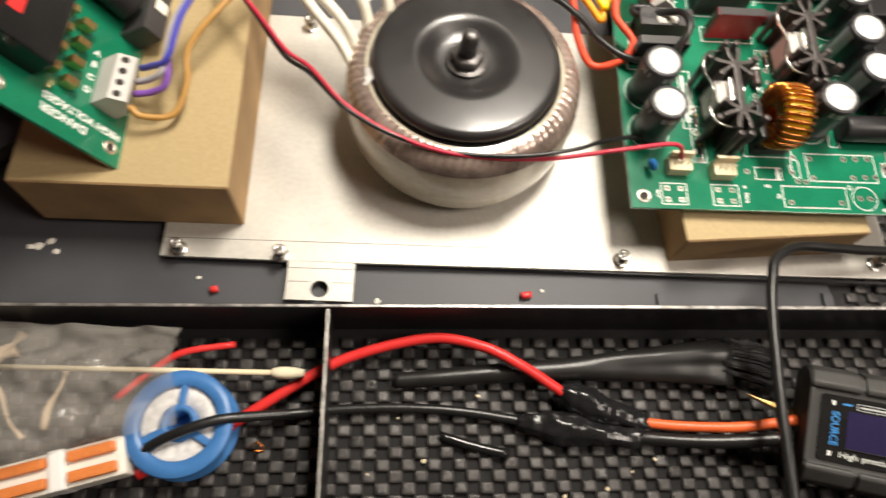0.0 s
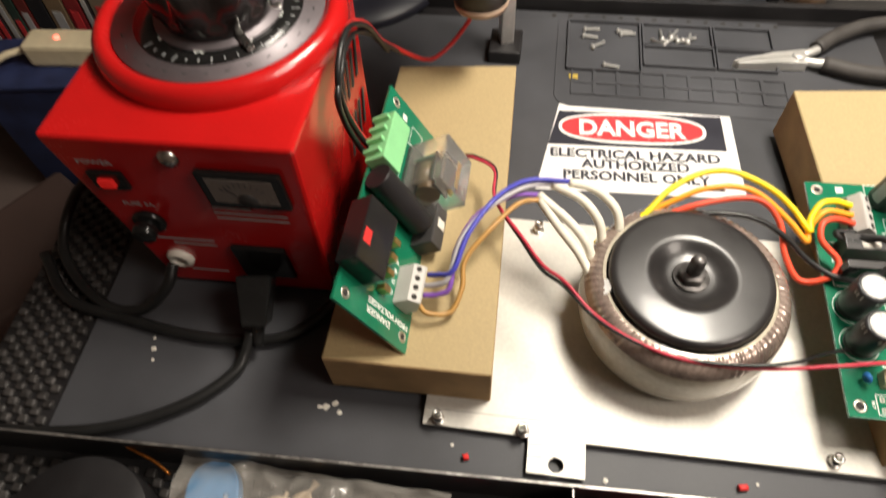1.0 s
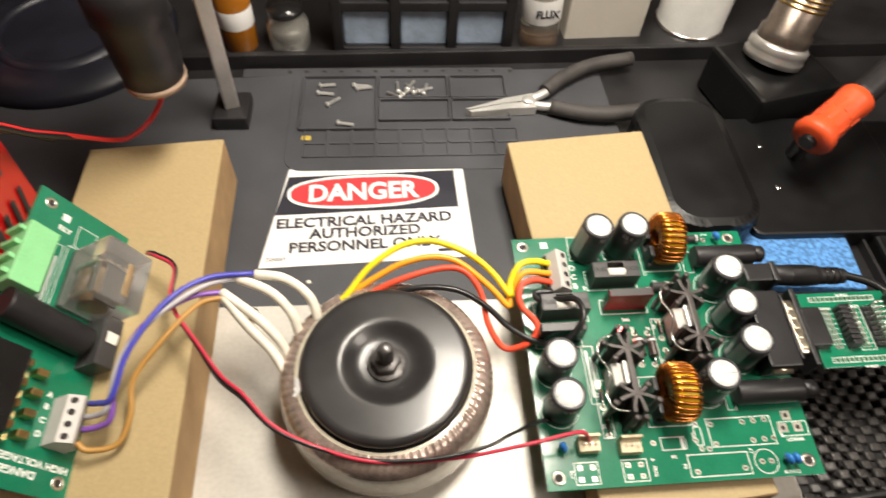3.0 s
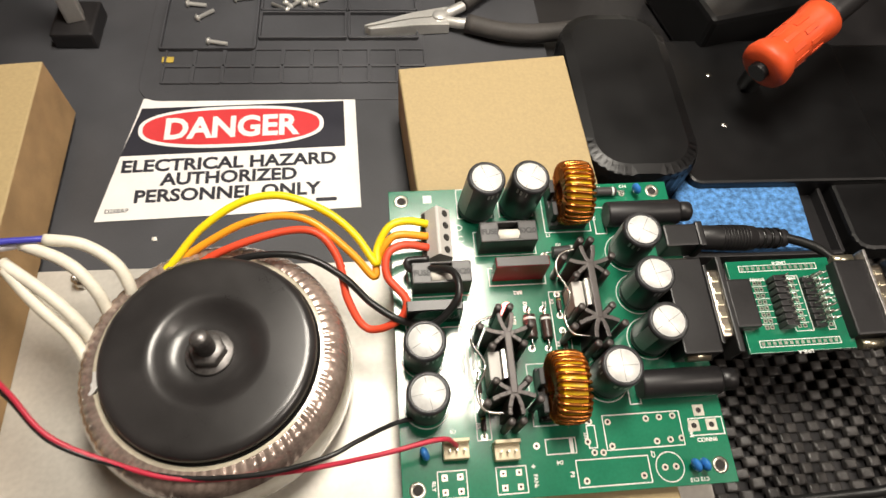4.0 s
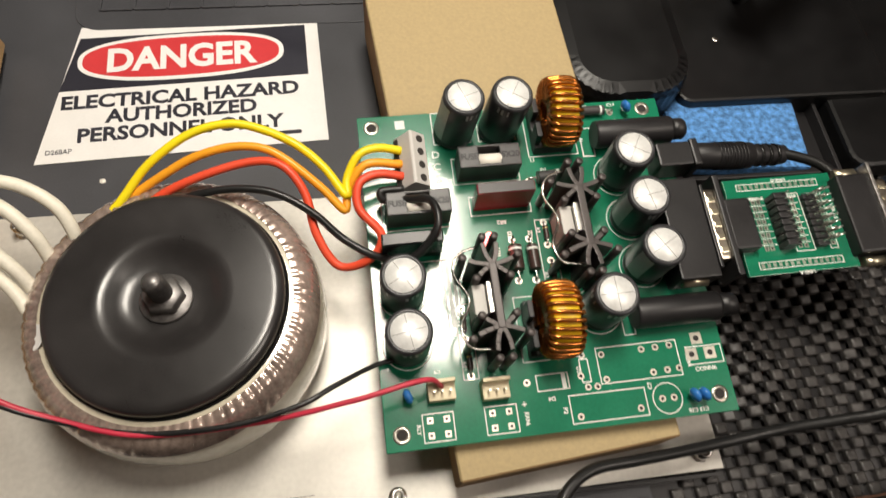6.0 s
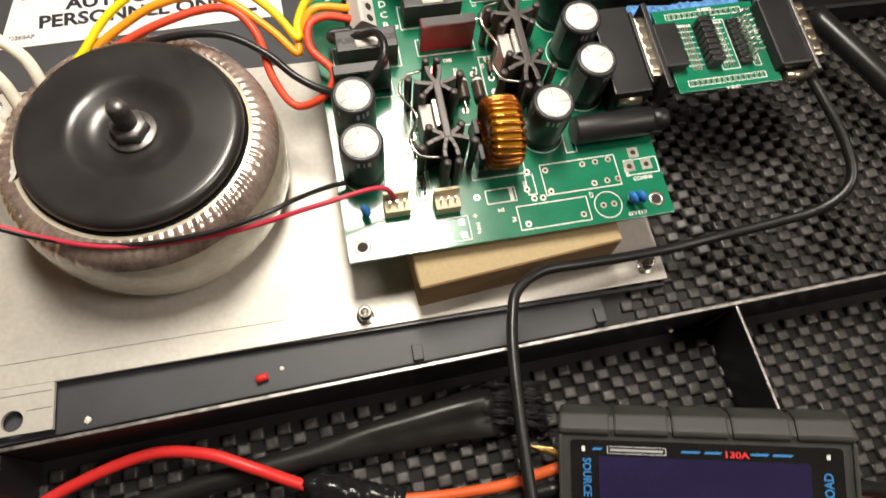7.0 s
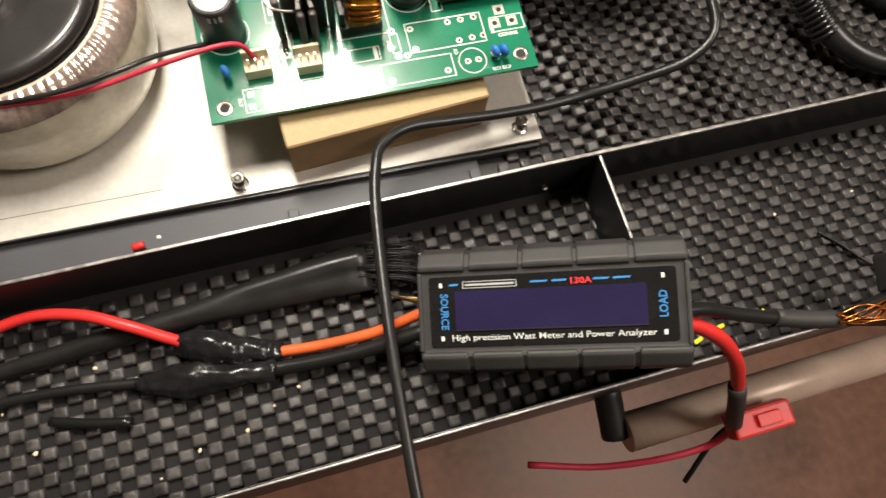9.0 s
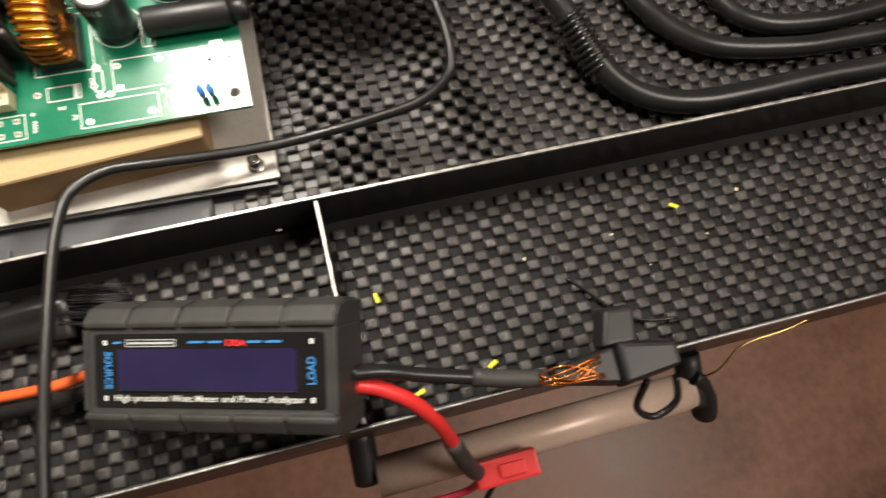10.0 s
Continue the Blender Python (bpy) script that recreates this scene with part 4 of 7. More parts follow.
for body, x, y, sz, a in (("FEMALE", 0.0172, 0.0098, 0.0017, 0), ("FEMALE", 0.0300, 0.0098, 0.0017, 0), ("MALE", 0.0385, 0.0098, 0.0017, 0), ("VER 1.0", 0.0448, 0.003, 0.0019, -90), ("D-1362", 0.0468, -0.004, 0.0019, -90)):
    part("printed_word", letters(body, sz, 0.00004, "CENTER", 1.0, 0.00003), MAT_SILK, adp, m=pose(x, y, 0.0005, 0, 0, a))
for y, a in ((0.0176, 180), (-0.0182, 180)):
    part("printed_word", letters("LINE-B" if y > 0 else "LINE-A", 0.0018, 0.00004, "CENTER", 1.1, 0.00003), MAT_SILK, adp, m=pose(0.028, y, 0.0005, 0, 0, a))
part("far_plug", box(0.0135, 0.0300, 0.0108, 0.0008, at=(0.0535, 0, -0.0053)), MAT_BLACK, adp, "black connector at the adapter's free end")
part("far_flange", box(0.0014, 0.0375, 0.0126, 0.0004, at=(0.0600, 0, -0.0062)), MAT_EDGE, adp, "bright steel flange")
part("far_shell", box(0.0055, 0.0250, 0.0096, 0.0012, at=(0.0634, 0, -0.0047)), MATS["tinned_shell"], adp)
for k in range(5):
    part("dimple", box(0.0026, 0.0018, 0.0006, 0.0003, at=(0.0634, -0.0092 + 0.0046 * k, 0.0048)), MAT_BRASSY, adp)
for sy in (-1, 1):
    part("jack_post", tube([(0.050, sy * 0.0172, 0.0), (0.0585, sy * 0.0172, 0.0)], 0.0021, 6, smooth=False), MAT_BRASSY, adp)

# ---- relay board, leaning between the red variable transformer and the block ----
RB = axes((-0.0460, -0.1275, 0.0385), (0.0, 0.113, -0.001), (-0.021, -0.001, 0.037))
rb = thing("relay_board", "green relay circuit board leaning on its long edge", "circuit board", RB)
board(rb, -6, -7, 119, 47)
for x, y in ((0.5, 0.2), (0, 41), (113, 40.5), (113, 0)):
    hole_ring(rb, x, y, 2.7, 1.5)
terminal_block(rb, 21, 6, m=Matrix.Translation((21.5 * MM, 6.5 * MM, 0)) @ Matrix.Rotation(radians(90), 4, "Z") @ Matrix.Scale(0.95, 4))
fh = part("fuse_holder", box(0.0235, 0.0090, 0.0125, 0.0007, at=(57 * MM, 3.5 * MM, 0)), MAT_DKGREY, rb, "charcoal fuse holder")
part("fuse", box(0.005, 0.0052, 0.0004, 0.0001, at=(58.5 * MM, 3.0 * MM, 0.0125)), MAT_WHITEPL, fh)
MAT_CLEAR = material("clear_polycarbonate", (0.9, 0.88, 0.82), 0.06, vary=0.02, trans=0.92, ior=1.5)
rl = part("relay", box(0.0290, 0.0235, 0.0230, 0.0012, at=(82 * MM, 13 * MM, 0.0012)), MAT_CLEAR, rb, "clear plastic cased relay")
rl.visible_shadow = False
part("base", box(0.0285, 0.0230, 0.0030, 0.0005, at=(82 * MM, 13 * MM, 0)), MAT_DKGREY, rl)
part("coil", tube([(72 * MM, 14 * MM, 0.010), (84 * MM, 14 * MM, 0.010)], 0.0060, 18, 2), material("amber_coil", (0.14, 0.09, 0.045), 0.4, vary=0.3), rl)
part("yoke", box(0.0016, 0.014, 0.016, 0.0003, at=(86 * MM, 14 * MM, 0.003)), MAT_STEEL, rl)
part("contact_arm", box(0.016, 0.003, 0.0008, 0.0002, at=(82 * MM, 9 * MM, 0.0185)), MAT_GOLD, rl)
part("frame", box(0.018, 0.011, 0.0012, 0.0002, at=(80 * MM, 14 * MM, 0.0165)), MAT_DKGREY, rl)
gt = bmesh.new()
join(gt, box(0.0290, 0.0130, 0.0110, 0.0006, at=(78 * MM, 44.0 * MM, 0)))
for k in range(4):
    join(gt, box(0.0020, 0.0030, 0.0090, 0.0003, at=((67.5 + 7 * k) * MM, 51.5 * MM, 0)))
part("plug_terminal", gt, MAT_GREENTERM, rb, "pale green pluggable terminal")
part("big_capacitor", tube([(56 * MM, 47 * MM, 0.0068), (56 * MM, 46 * MM, 0.0068), (55 * MM, 12 * MM, 0.0068), (55 * MM, 11 * MM, 0.0068)], 0.0066, 24, smooth=False), MAT_BLACK, rb, "black cylindrical fuse cartridge")
bb = part("thermal_breaker", box(0.0320, 0.0195, 0.0115, 0.0007, at=(24.5 * MM, 41.8 * MM, 0)), MAT_GLOSSBLACK, rb, "black plastic power module")
part("red_label", box(0.0068, 0.0044, 0.0001, at=(21 * MM, 48.0 * MM, 0.0115)), W_RED, bb, "small red label")
for k in range(4):
    x = 12.5 + 8.2 * k
    for y in (22.0, 29.0):
        part("power_pin", box(0.0030, 0.0046, 0.0046, 0.0003, at=((x + 0.3 * (y - 22)) * MM, y * MM, 0.0004)), MAT_GOLD, rb, "brass contact blade")
silk(rb, 66, 0, 98, 27, 0.3)
silk(rb, 63, 29, 96, 36, 0.3)
silk(rb, 99, 16, 110, 25, 0.3)
for k, L in enumerate((24, 20, 22)):
    part("printed_bar", box(L * MM, 0.0009, 0.00006, at=((78) * MM, (30.8 + 1.8 * k) * MM, 0)), MAT_SILK, rb)
for body, x, y, sz, a in (("DANGER", 2.2, 18.5, 4.0, 90), ("HIGH VOLTAGES", 6.6, 12.5, 3.7, 90), ("A", 31.0, 14.0, 3.2, -90), ("B", 26.0, 14.0, 3.2, -90), ("C", 20.5, 14.0, 3.2, -90), ("D", 15.0, 14.0, 3.2, -90), ("RLY", 103, 31, 3.4, -90)):
    silk_text(rb, body, x, y, sz, a, 0.00012)
part("printed_square", box(0.0036, 0.0036, 0.00006, at=(110 * MM, 32 * MM, 0)), MAT_SILK, rb)
cx = part("pin_header", box(0.0060, 0.0075, 0.0060, 0.0004, at=(103 * MM, -1.5 * MM, 0)), MAT_WHITEPL, rb, "white two-pin connector")

# ---- red variable transformer ----
var = thing("variable_transformer", "glossy red variable transformer with a large black dial knob", "transformer", Matrix.Translation((-0.1375, -0.024, 0)))


def slab(lo, hi, z0, z1, bevel):
    bm = bmesh.new()
    a = [bm.verts.new((x, y, z0)) for x, y in lo]
    b = [bm.verts.new((x, y, z1)) for x, y in hi]
    bm.faces.new(list(reversed(a)))
    bm.faces.new(b)
    for k in range(len(a)):
        j = (k + 1) % len(a)
        bm.faces.new((a[k], a[j], b[j], b[k]))
    bmesh.ops.bevel(bm, geom=bm.edges[:], offset=bevel, segments=3, affect="EDGES", profile=0.6)
    return bm


VY = -0.070
part("case", slab([(-0.045, VY + 0.004), (0.044, VY + 0.006), (0.0485, 0.034), (-0.045, 0.034)], [(-0.057, VY - 0.002), (0.0505, VY), (0.0505, 0.034), (-0.057, 0.034)], 0.003, 0.1195, 0.0025), MAT_RED, var, "glossy red steel case")
part("ring", lathe([(0.0565, 0.1185), (0.0570, 0.1215), (0.0560, 0.1255), (0.0535, 0.1285), (0.0505, 0.1290), (0.0485, 0.1275), (0.0480, 0.1262), (0, 0.1262)], 72), MAT_RED, var, "red raised ring round the dial", m=Matrix.Translation((-0.002, 0.003, 0)))
DIAL = Matrix.Translation((-0.002, 0.003, 0.1263))
part("dial_plate", lathe([(0.0472, 0), (0.0472, 0.0006), (0, 0.0006)], 64), material("brushed_grey_dial", (0.17, 0.15, 0.16), 0.42, metal=0.4, vary=0.12), var, "grey metal dial plate", m=DIAL)
dk = part("dial_band", lathe([(0.0375, 0.0006), (0.0375, 0.0009), (0.0205, 0.0009), (0.0205, 0.0006)], 64), MAT_GLOSSBLACK, var, "black dial scale", m=DIAL)
for k in range(34):
    a = radians(-130 + 300 * k / 33)
    part("tick", box(0.0040 if k % 3 == 0 else 0.002, 0.0004, 0.0001, at=(0.0345, 0, 0.0009)), MATS["pale_print"], dk, m=Matrix.Rotation(a, 4, "Z"))
for k, n in enumerate((0, 20, 40, 60, 80, 100, 120, 130)):
    a = -130 + 300 * k / 7
    part("number", letters(str(n), 0.0048, 0.00005, "CENTER", 1, 0.00003), MAT_SILK, dk, m=Matrix.Rotation(radians(a), 4, "Z") @ pose(0.0265, 0, 0.0010, 0, 0, -90))
for k in range(26):
    a = radians(-150 + 300 * k / 25)
    part("mark", box(0.0007, 0.0022, 0.00006, at=(0.0425, 0, 0.0006)), MAT_DKGREY, var, m=DIAL @ Matrix.Rotation(a, 4, "Z"))
part("hub_plate", lathe([(0.0285, 0.0009), (0.0285, 0.0014), (0, 0.0014)], 48), MATS["brushed_grey_dial"], var, m=DIAL)
kn = bmesh.new()
rings = []
for r0, z, lobes in ((0.0238, 0.004, 0.0), (0.0244, 0.009, 0.0), (0.0244, 0.0110, 0.4), (0.0250, 0.014, 1.0), (0.0254, 0.0325, 1.0), (0.0242, 0.0355, 0.9), (0.0220, 0.0362, 0.6), (0.014, 0.0362, 0), (0.013, 0.0400, 0)):
    ring = []
    for k in range(96):
        a = 2 * math.pi * k / 96
        r = r0 * (1 + 0.075 * lobes * math.cos(8 * a) - 0.02 * lobes)
        ring.append(kn.verts.new((r * math.cos(a), r * math.sin(a), z)))
    rings.append(ring)
for a, b in zip(rings, rings[1:]):
    for k in range(96):
        kn.faces.new((a[k], a[(k + 1) % 96], b[(k + 1) % 96], b[k])).smooth = True
kn.faces.new(rings[-1])
kb = part("knob", kn, material("black_bakelite", (0.014, 0.012, 0.012), 0.17, vary=0.15, coat=0.4), var, "large lobed black knob", m=DIAL @ Matrix.Diagonal((1.03, 1.03, 0.70, 1)))
part("pointer", box(0.0035, 0.018, 0.0022, 0.0005, at=(0, -0.026, 0.0020)), MAT_STEEL, kb, "bright metal pointer", m=Matrix.Rotation(radians(42), 4, "Z"))
part("dial_screw", cyl(0.0022, 0.0016, 16, 0.0004, at=(0.025, 0.004, 0.0014)), MAT_STEEL, kb)
# front panel, on the face y = VY
FACE = Matrix.Translation((0, VY + 0.0053, 0)) @ Matrix.Rotation(radians(1.2), 4, "Z") @ Matrix.Rotation(radians(93.07), 4, "X")


def face(name, bm, mat, x, z, label="", dz=0.0):
    return part(name, bm, mat, var, label, m=FACE @ Matrix.Translation((x, z, dz)))


meter = face("panel_meter", box(0.0365, 0.0235, 0.0030, 0.0010), MAT_GLOSSBLACK, 0.0235, 0.094, "black framed needle meter")
part("scale", box(0.0285, 0.0160, 0.0003, 0.0, at=(0, 0.0008, 0.0031)), material("meter_card", (0.2, 0.17, 0.15), 0.25, vary=0.05), meter, "pale meter scale")
for k in range(9):
    part("division", box(0.0004, 0.0022, 0.0001, at=(0, 0.0118, 0.0034)), MAT_SIGNBLACK, meter, m=Matrix.Translation((0, -0.006, 0)) @ Matrix.Rotation(radians(48 - 12 * k), 4, "Z"))
part("needle", box(0.0004, 0.012, 0.0002, at=(0, 0.005, 0.0034)), MAT_SIGNBLACK, meter, m=Matrix.Translation((0, -0.006, 0)) @ Matrix.Rotation(radians(40), 4, "Z"))
part("needle_hub", cyl(0.0042, 0.0008, 20, 0.0002, at=(0.001, -0.0045, 0.0032)), MAT_DKGREY, meter)
sw = face("rocker_switch", box(0.0155, 0.0115, 0.0025, 0.0008), MAT_GLOSSBLACK, -0.0365, 0.0945, "lit red rocker switch")
part("rocker", box(0.0070, 0.0050, 0.0030, 0.0008, at=(0, 0, 0.0015)), glow("lit_red_rocker", (1.0, 0.015, 0.01), 0.22, (0.3, 0.02, 0.02)), sw)
fu = face("fuse_cap", cyl(0.0078, 0.0030, 28, 0.0006), MAT_GLOSSBLACK, -0.0325, 0.063, "round black fuse cap")
part("cap", cyl(0.0056, 0.0075, 20, 0.0008, at=(0, 0, 0.003)), MAT_GLOSSBLACK, fu)
face("cord_grommet", lathe([(0.0070, 0), (0.0070, 0.002), (0.0052, 0.0035), (0.0036, 0.0035), (0.0036, 0)], 24), MAT_WHITEPL, -0.0315, 0.029, "white cord grommet")
face("outlet", box(0.0270, 0.0270, 0.0030, 0.0010), MAT_GLOSSBLACK, 0.0145, 0.033, "black power outlet")
face("case_screw", lathe([(0.0046, 0), (0.0044, 0.0010), (0.0028, 0.0022), (0, 0.0025)], 20), MAT_STEEL, -0.0035, 0.1105, "bright case screw")
for body, x, z, sz in (("POWER", -0.0385, 0.1035, 0.0042), ("FUSE 5A", -0.0325, 0.0745, 0.0038)):
    face("panel_word", letters(body, sz, 0.00003, "CENTER", 1.1, 0.00003), MATS["pale_print"], x, z, dz=0.0003)
for x, z, w in ((0.012, 0.0775, 0.018), (0.0195, 0.0735, 0.034), (0.0195, 0.0695, 0.034), (-0.022, 0.0475, 0.030), (-0.018, 0.0435, 0.022), (-0.020, 0.0175, 0.02)):
    face("panel_line", box(w, 0.0013, 0.00006), MATS["pale_print"], x, z, dz=0.0003)
# side vents
for j in range(2):
    for k in range(4):
        part("vent_slot", box(0.0006, 0.0032, 0.0200, 0.0003), MAT_HOLESHADE, var, m=pose(0.0500 - 0.0005 * j, -0.006 + 0.0085 * k, 0.080 - 0.032 * j, -14, 1, 0))
for x, y in ((-0.04, -0.055), (0.02, -0.055), (-0.04, 0.06), (0.03, 0.06)):
    part("rubber_foot", cyl(0.006, 0.0035, 16, 0.0005, at=(x, y, 0)), MAT_BLACK, var)

# ---- wires ----
def wire(pts, r, mat, label, name="wire", group="loose wires", per=6):
    return solo(name, tube(pts, r, 10, per), mat, label, "wire", group)


wire([(0.040, -0.060, 0.030), (0.046, -0.055, 0.036), (0.060, -0.050, 0.042), (0.072, -0.037, 0.048), (0.086, -0.028, 0.052), (0.099, -0.025, 0.053), (0.110, -0.027, 0.052), (0.122, -0.033, 0.050), (0.131, -0.041, 0.047), (0.138, -0.051, 0.044),
      (0.1385, -0.045, 0.0455), (0.143, -0.038, 0.049), (0.150, -0.0355, 0.049), (0.158, -0.0358, 0.047)], 0.0015, W_YELLOW, "yellow transformer wire to the grey terminal", group="transformer leads")
wire([(0.050, -0.060, 0.036), (0.063, -0.047, 0.041), (0.079, -0.039, 0.047), (0.090, -0.035, 0.050), (0.103, -0.033, 0.051), (0.115, -0.036, 0.050), (0.129, -0.047, 0.045), (0.137, -0.055, 0.041), (0.1385, -0.049, 0.043), (0.145, -0.0415, 0.048), (0.158, -0.0408, 0.046)],
     0.0015, W_ORANGE, "orange transformer wire to the grey terminal", group="transformer leads")
wire([(0.066, -0.056, 0.040), (0.074, -0.048, 0.044), (0.088, -0.043, 0.048), (0.106, -0.039, 0.050), (0.117, -0.041, 0.050), (0.124, -0.050, 0.046), (0.127, -0.063, 0.039), (0.134, -0.073, 0.034), (0.145, -0.0725, 0.038), (0.149, -0.066, 0.042),
      (0.142, -0.057, 0.045), (0.1425, -0.049, 0.048), (0.149, -0.0455, 0.048), (0.158, -0.0455, 0.0455)], 0.0015, W_ORANGERED, "orange-red transformer wire to the grey terminal", group="transformer leads")
wire([(0.073, -0.057, 0.042), (0.082, -0.050, 0.0455), (0.097, -0.048, 0.048), (0.113, -0.050, 0.048), (0.126, -0.057, 0.045), (0.136, -0.066, 0.041), (0.147, -0.073, 0.040), (0.158, -0.077, 0.045), (0.167, -0.070, 0.053), (0.166, -0.060, 0.053), (0.158, -0.0555, 0.047), (0.151, -0.0545, 0.045), (0.150, -0.0505, 0.0445), (0.158, -0.0503, 0.045)],
     0.0014, W_BLACK, "black transformer wire to the grey terminal", group="transformer leads")
for pts in ([(0.023, -0.045, 0.058), (0.035, -0.046, 0.056), (0.045, -0.051, 0.051), (0.049, -0.057, 0.045), (0.049, -0.063, 0.036)],
            [(0.015, -0.046, 0.057), (0.030, -0.052, 0.054), (0.039, -0.060, 0.048), (0.042, -0.067, 0.038), (0.0445, -0.071, 0.032)],
            [(0.009, -0.052, 0.055), (0.025, -0.063, 0.050), (0.034, -0.071, 0.044), (0.039, -0.078, 0.035), (0.043, -0.081, 0.028)],
            [(0.010, -0.054, 0.054), (0.020, -0.065, 0.048), (0.031, -0.075, 0.041), (0.039, -0.087, 0.036), (0.044, -0.092, 0.034)]):
    wire(pts, 0.0022, W_WHITE, "white heat-resistant sleeve over a transformer wire", "wire_sleeve", "white sleeves")
for pts, mat, nm in (([(-0.038, -0.0985, 0.0475), (-0.033, -0.100, 0.051), (-0.026, -0.100, 0.056), (-0.021, -0.084, 0.063), (-0.010, -0.064, 0.066), (0.004, -0.050, 0.063), (0.024, -0.0445, 0.058)], W_BLUE, "blue"),
                     ([(-0.039, -0.1085, 0.0455), (-0.032, -0.108, 0.047), (-0.027, -0.105, 0.050), (-0.026, -0.090, 0.058), (-0.018, -0.072, 0.062), (-0.003, -0.057, 0.059), (0.010, -0.052, 0.055)], W_PURPLE, "purple"),
                     ([(-0.039, -0.1035, 0.046), (-0.033, -0.104, 0.049), (-0.028, -0.102, 0.053), (-0.024, -0.086, 0.061), (-0.014, -0.070, 0.064), (0.002, -0.053, 0.061), (0.016, -0.046, 0.057)], W_GREY, "grey"),
                     ([(-0.040, -0.1135, 0.045), (-0.036, -0.116, 0.043), (-0.026, -0.113, 0.041), (-0.022, -0.102, 0.045), (-0.022, -0.090, 0.050), (-0.012, -0.075, 0.055), (0.000, -0.059, 0.056), (0.011, -0.054, 0.054)], W_BROWN, "tan")):
    wire(pts, 0.0012, mat, nm + " transformer wire from the relay board", group="relay leads")
PAIR = [(-0.03, -0.026, 0.049), (-0.024, -0.0310, 0.0543), (-0.0135, -0.039, 0.0555), (-0.0114, -0.0575, 0.0557), (0.0035, -0.0778, 0.0539), (0.0136, -0.0906, 0.0525), (0.0237, -0.0996, 0.0545), (0.0362, -0.1120, 0.0518), (0.0536, -0.1195, 0.0458), (0.0763, -0.1257, 0.0443), (0.1078, -0.1250, 0.0425), (0.1367, -0.1223, 0.0475), (0.1580, -0.1180, 0.0465), (0.164, -0.1185, 0.038)]
wire(PAIR, 0.00085, W_PINKRED, "thin red wire draped round the transformer", group="thin pair")
TWIN = [(x - 0.0004 * math.cos(1.3 * k), y + 0.0016 * math.cos(0.55 * k), z - 0.0007 + 0.0007 * math.sin(0.9 * k)) for k, (x, y, z) in enumerate(PAIR[:10])]
wire(TWIN + [(0.1015, -0.1255, 0.0450), (0.1207, -0.1217, 0.0455), (0.1313, -0.1162, 0.0430), (0.1440, -0.1095, 0.0370), (0.1540, -0.1075, 0.0345)], 0.00085, W_BLACK, "thin black wire draped round the transformer", group="thin pair")
VW = [(-0.0715, -0.047, 0.073), (-0.0765, -0.0475, 0.084), (-0.0785, -0.0525, 0.103), (-0.0785, -0.0545, 0.119), (-0.0785, -0.0485, 0.127), (-0.0785, -0.0375, 0.130), (-0.0785, -0.0235, 0.126), (-0.0785, -0.0033, 0.110), (-0.0790, 0.017, 0.086), (-0.0774, 0.0318, 0.070)]
wire(VW + [(-0.0662, 0.0532, 0.045), (-0.0590, 0.0600, 0.041), (-0.0507, 0.0715, 0.0425), (-0.0420, 0.0750, 0.054), (-0.0350, 0.0680, 0.071), (-0.0306, 0.0560, 0.0860)], 0.0013, W_RED, "red wire from the relay board to the back", group="relay supply")
wire([(x + 0.001, y - 0.0028, z + 0.0012) for x, y, z in VW] + [(-0.075, 0.045, 0.055)], 0.0014, W_BLACK, "black wire from the relay board", group="relay supply")
wire([(x + 0.0012, y - 0.007, z - 0.001) for x, y, z in VW[:4]] + [(-0.078, -0.050, 0.121), (-0.079, -0.038, 0.123), (-0.0795, -0.020, 0.118), (-0.0795, 0.005, 0.098), (-0.0790, 0.028, 0.070)], 0.0014, W_BLACK, "second black wire from the relay board", group="relay supply")

# mains cords of the variable transformer
wire([(-0.1715, -0.096, 0.029), (-0.174, -0.106, 0.022), (-0.190, -0.113, 0.008), (-0.212, -0.112, 0.0045), (-0.236, -0.098, 0.006), (-0.250, -0.080, 0.012), (-0.252, -0.050, 0.020), (-0.255, 0.0, 0.005)], 0.0029, W_BLACK, "thick black mains cord of the red transformer", "power_cable", "mains cables")
plug = thing("mains_plug", "black mains plug in the red transformer's outlet", "plug", axes((-0.1255, -0.098, 0.030), (0.98, 0.12, 0), (-0.05, -0.62, -0.42)) @ Matrix.Scale(0.85, 4))
part("plug_body", slab([(-0.011, 0.0), (0.011, 0.0), (0.0075, 0.030), (-0.0075, 0.030)], [(-0.009, 0.0), (0.009, 0.0), (0.006, 0.028), (-0.006, 0.028)], -0.009, 0.009, 0.002), MAT_GLOSSBLACK, plug)
part("strain_relief", tube([(0, 0.026, 0), (0, 0.034, 0), (0, 0.042, 0)], 0.0045, 14, 3, taper=lambda k: 1 - 0.35 * k), MAT_GLOSSBLACK, plug)
wire([(-0.1265, -0.121, 0.0135), (-0.128, -0.130, 0.008), (-0.132, -0.141, 0.005), (-0.149, -0.158, 0.0042), (-0.179, -0.1735, 0.0042), (-0.215, -0.181, 0.0042), (-0.262, -0.183, 0.0042)], 0.0030, W_BLACK, "thick black mains cord looping over the mat", "power_cable", "mains cables")
wire([(-0.090, -0.095, 0.006), (-0.100, -0.108, 0.0042), (-0.118, -0.120, 0.0042), (-0.156, -0.123, 0.0042), (-0.197, -0.118, 0.0042), (-0.236, -0.110, 0.0042), (-0.262, -0.085, 0.006)], 0.0030, W_BLACK, "black mains cord across the mat by the red transformer", "power_cable", "mains cables")

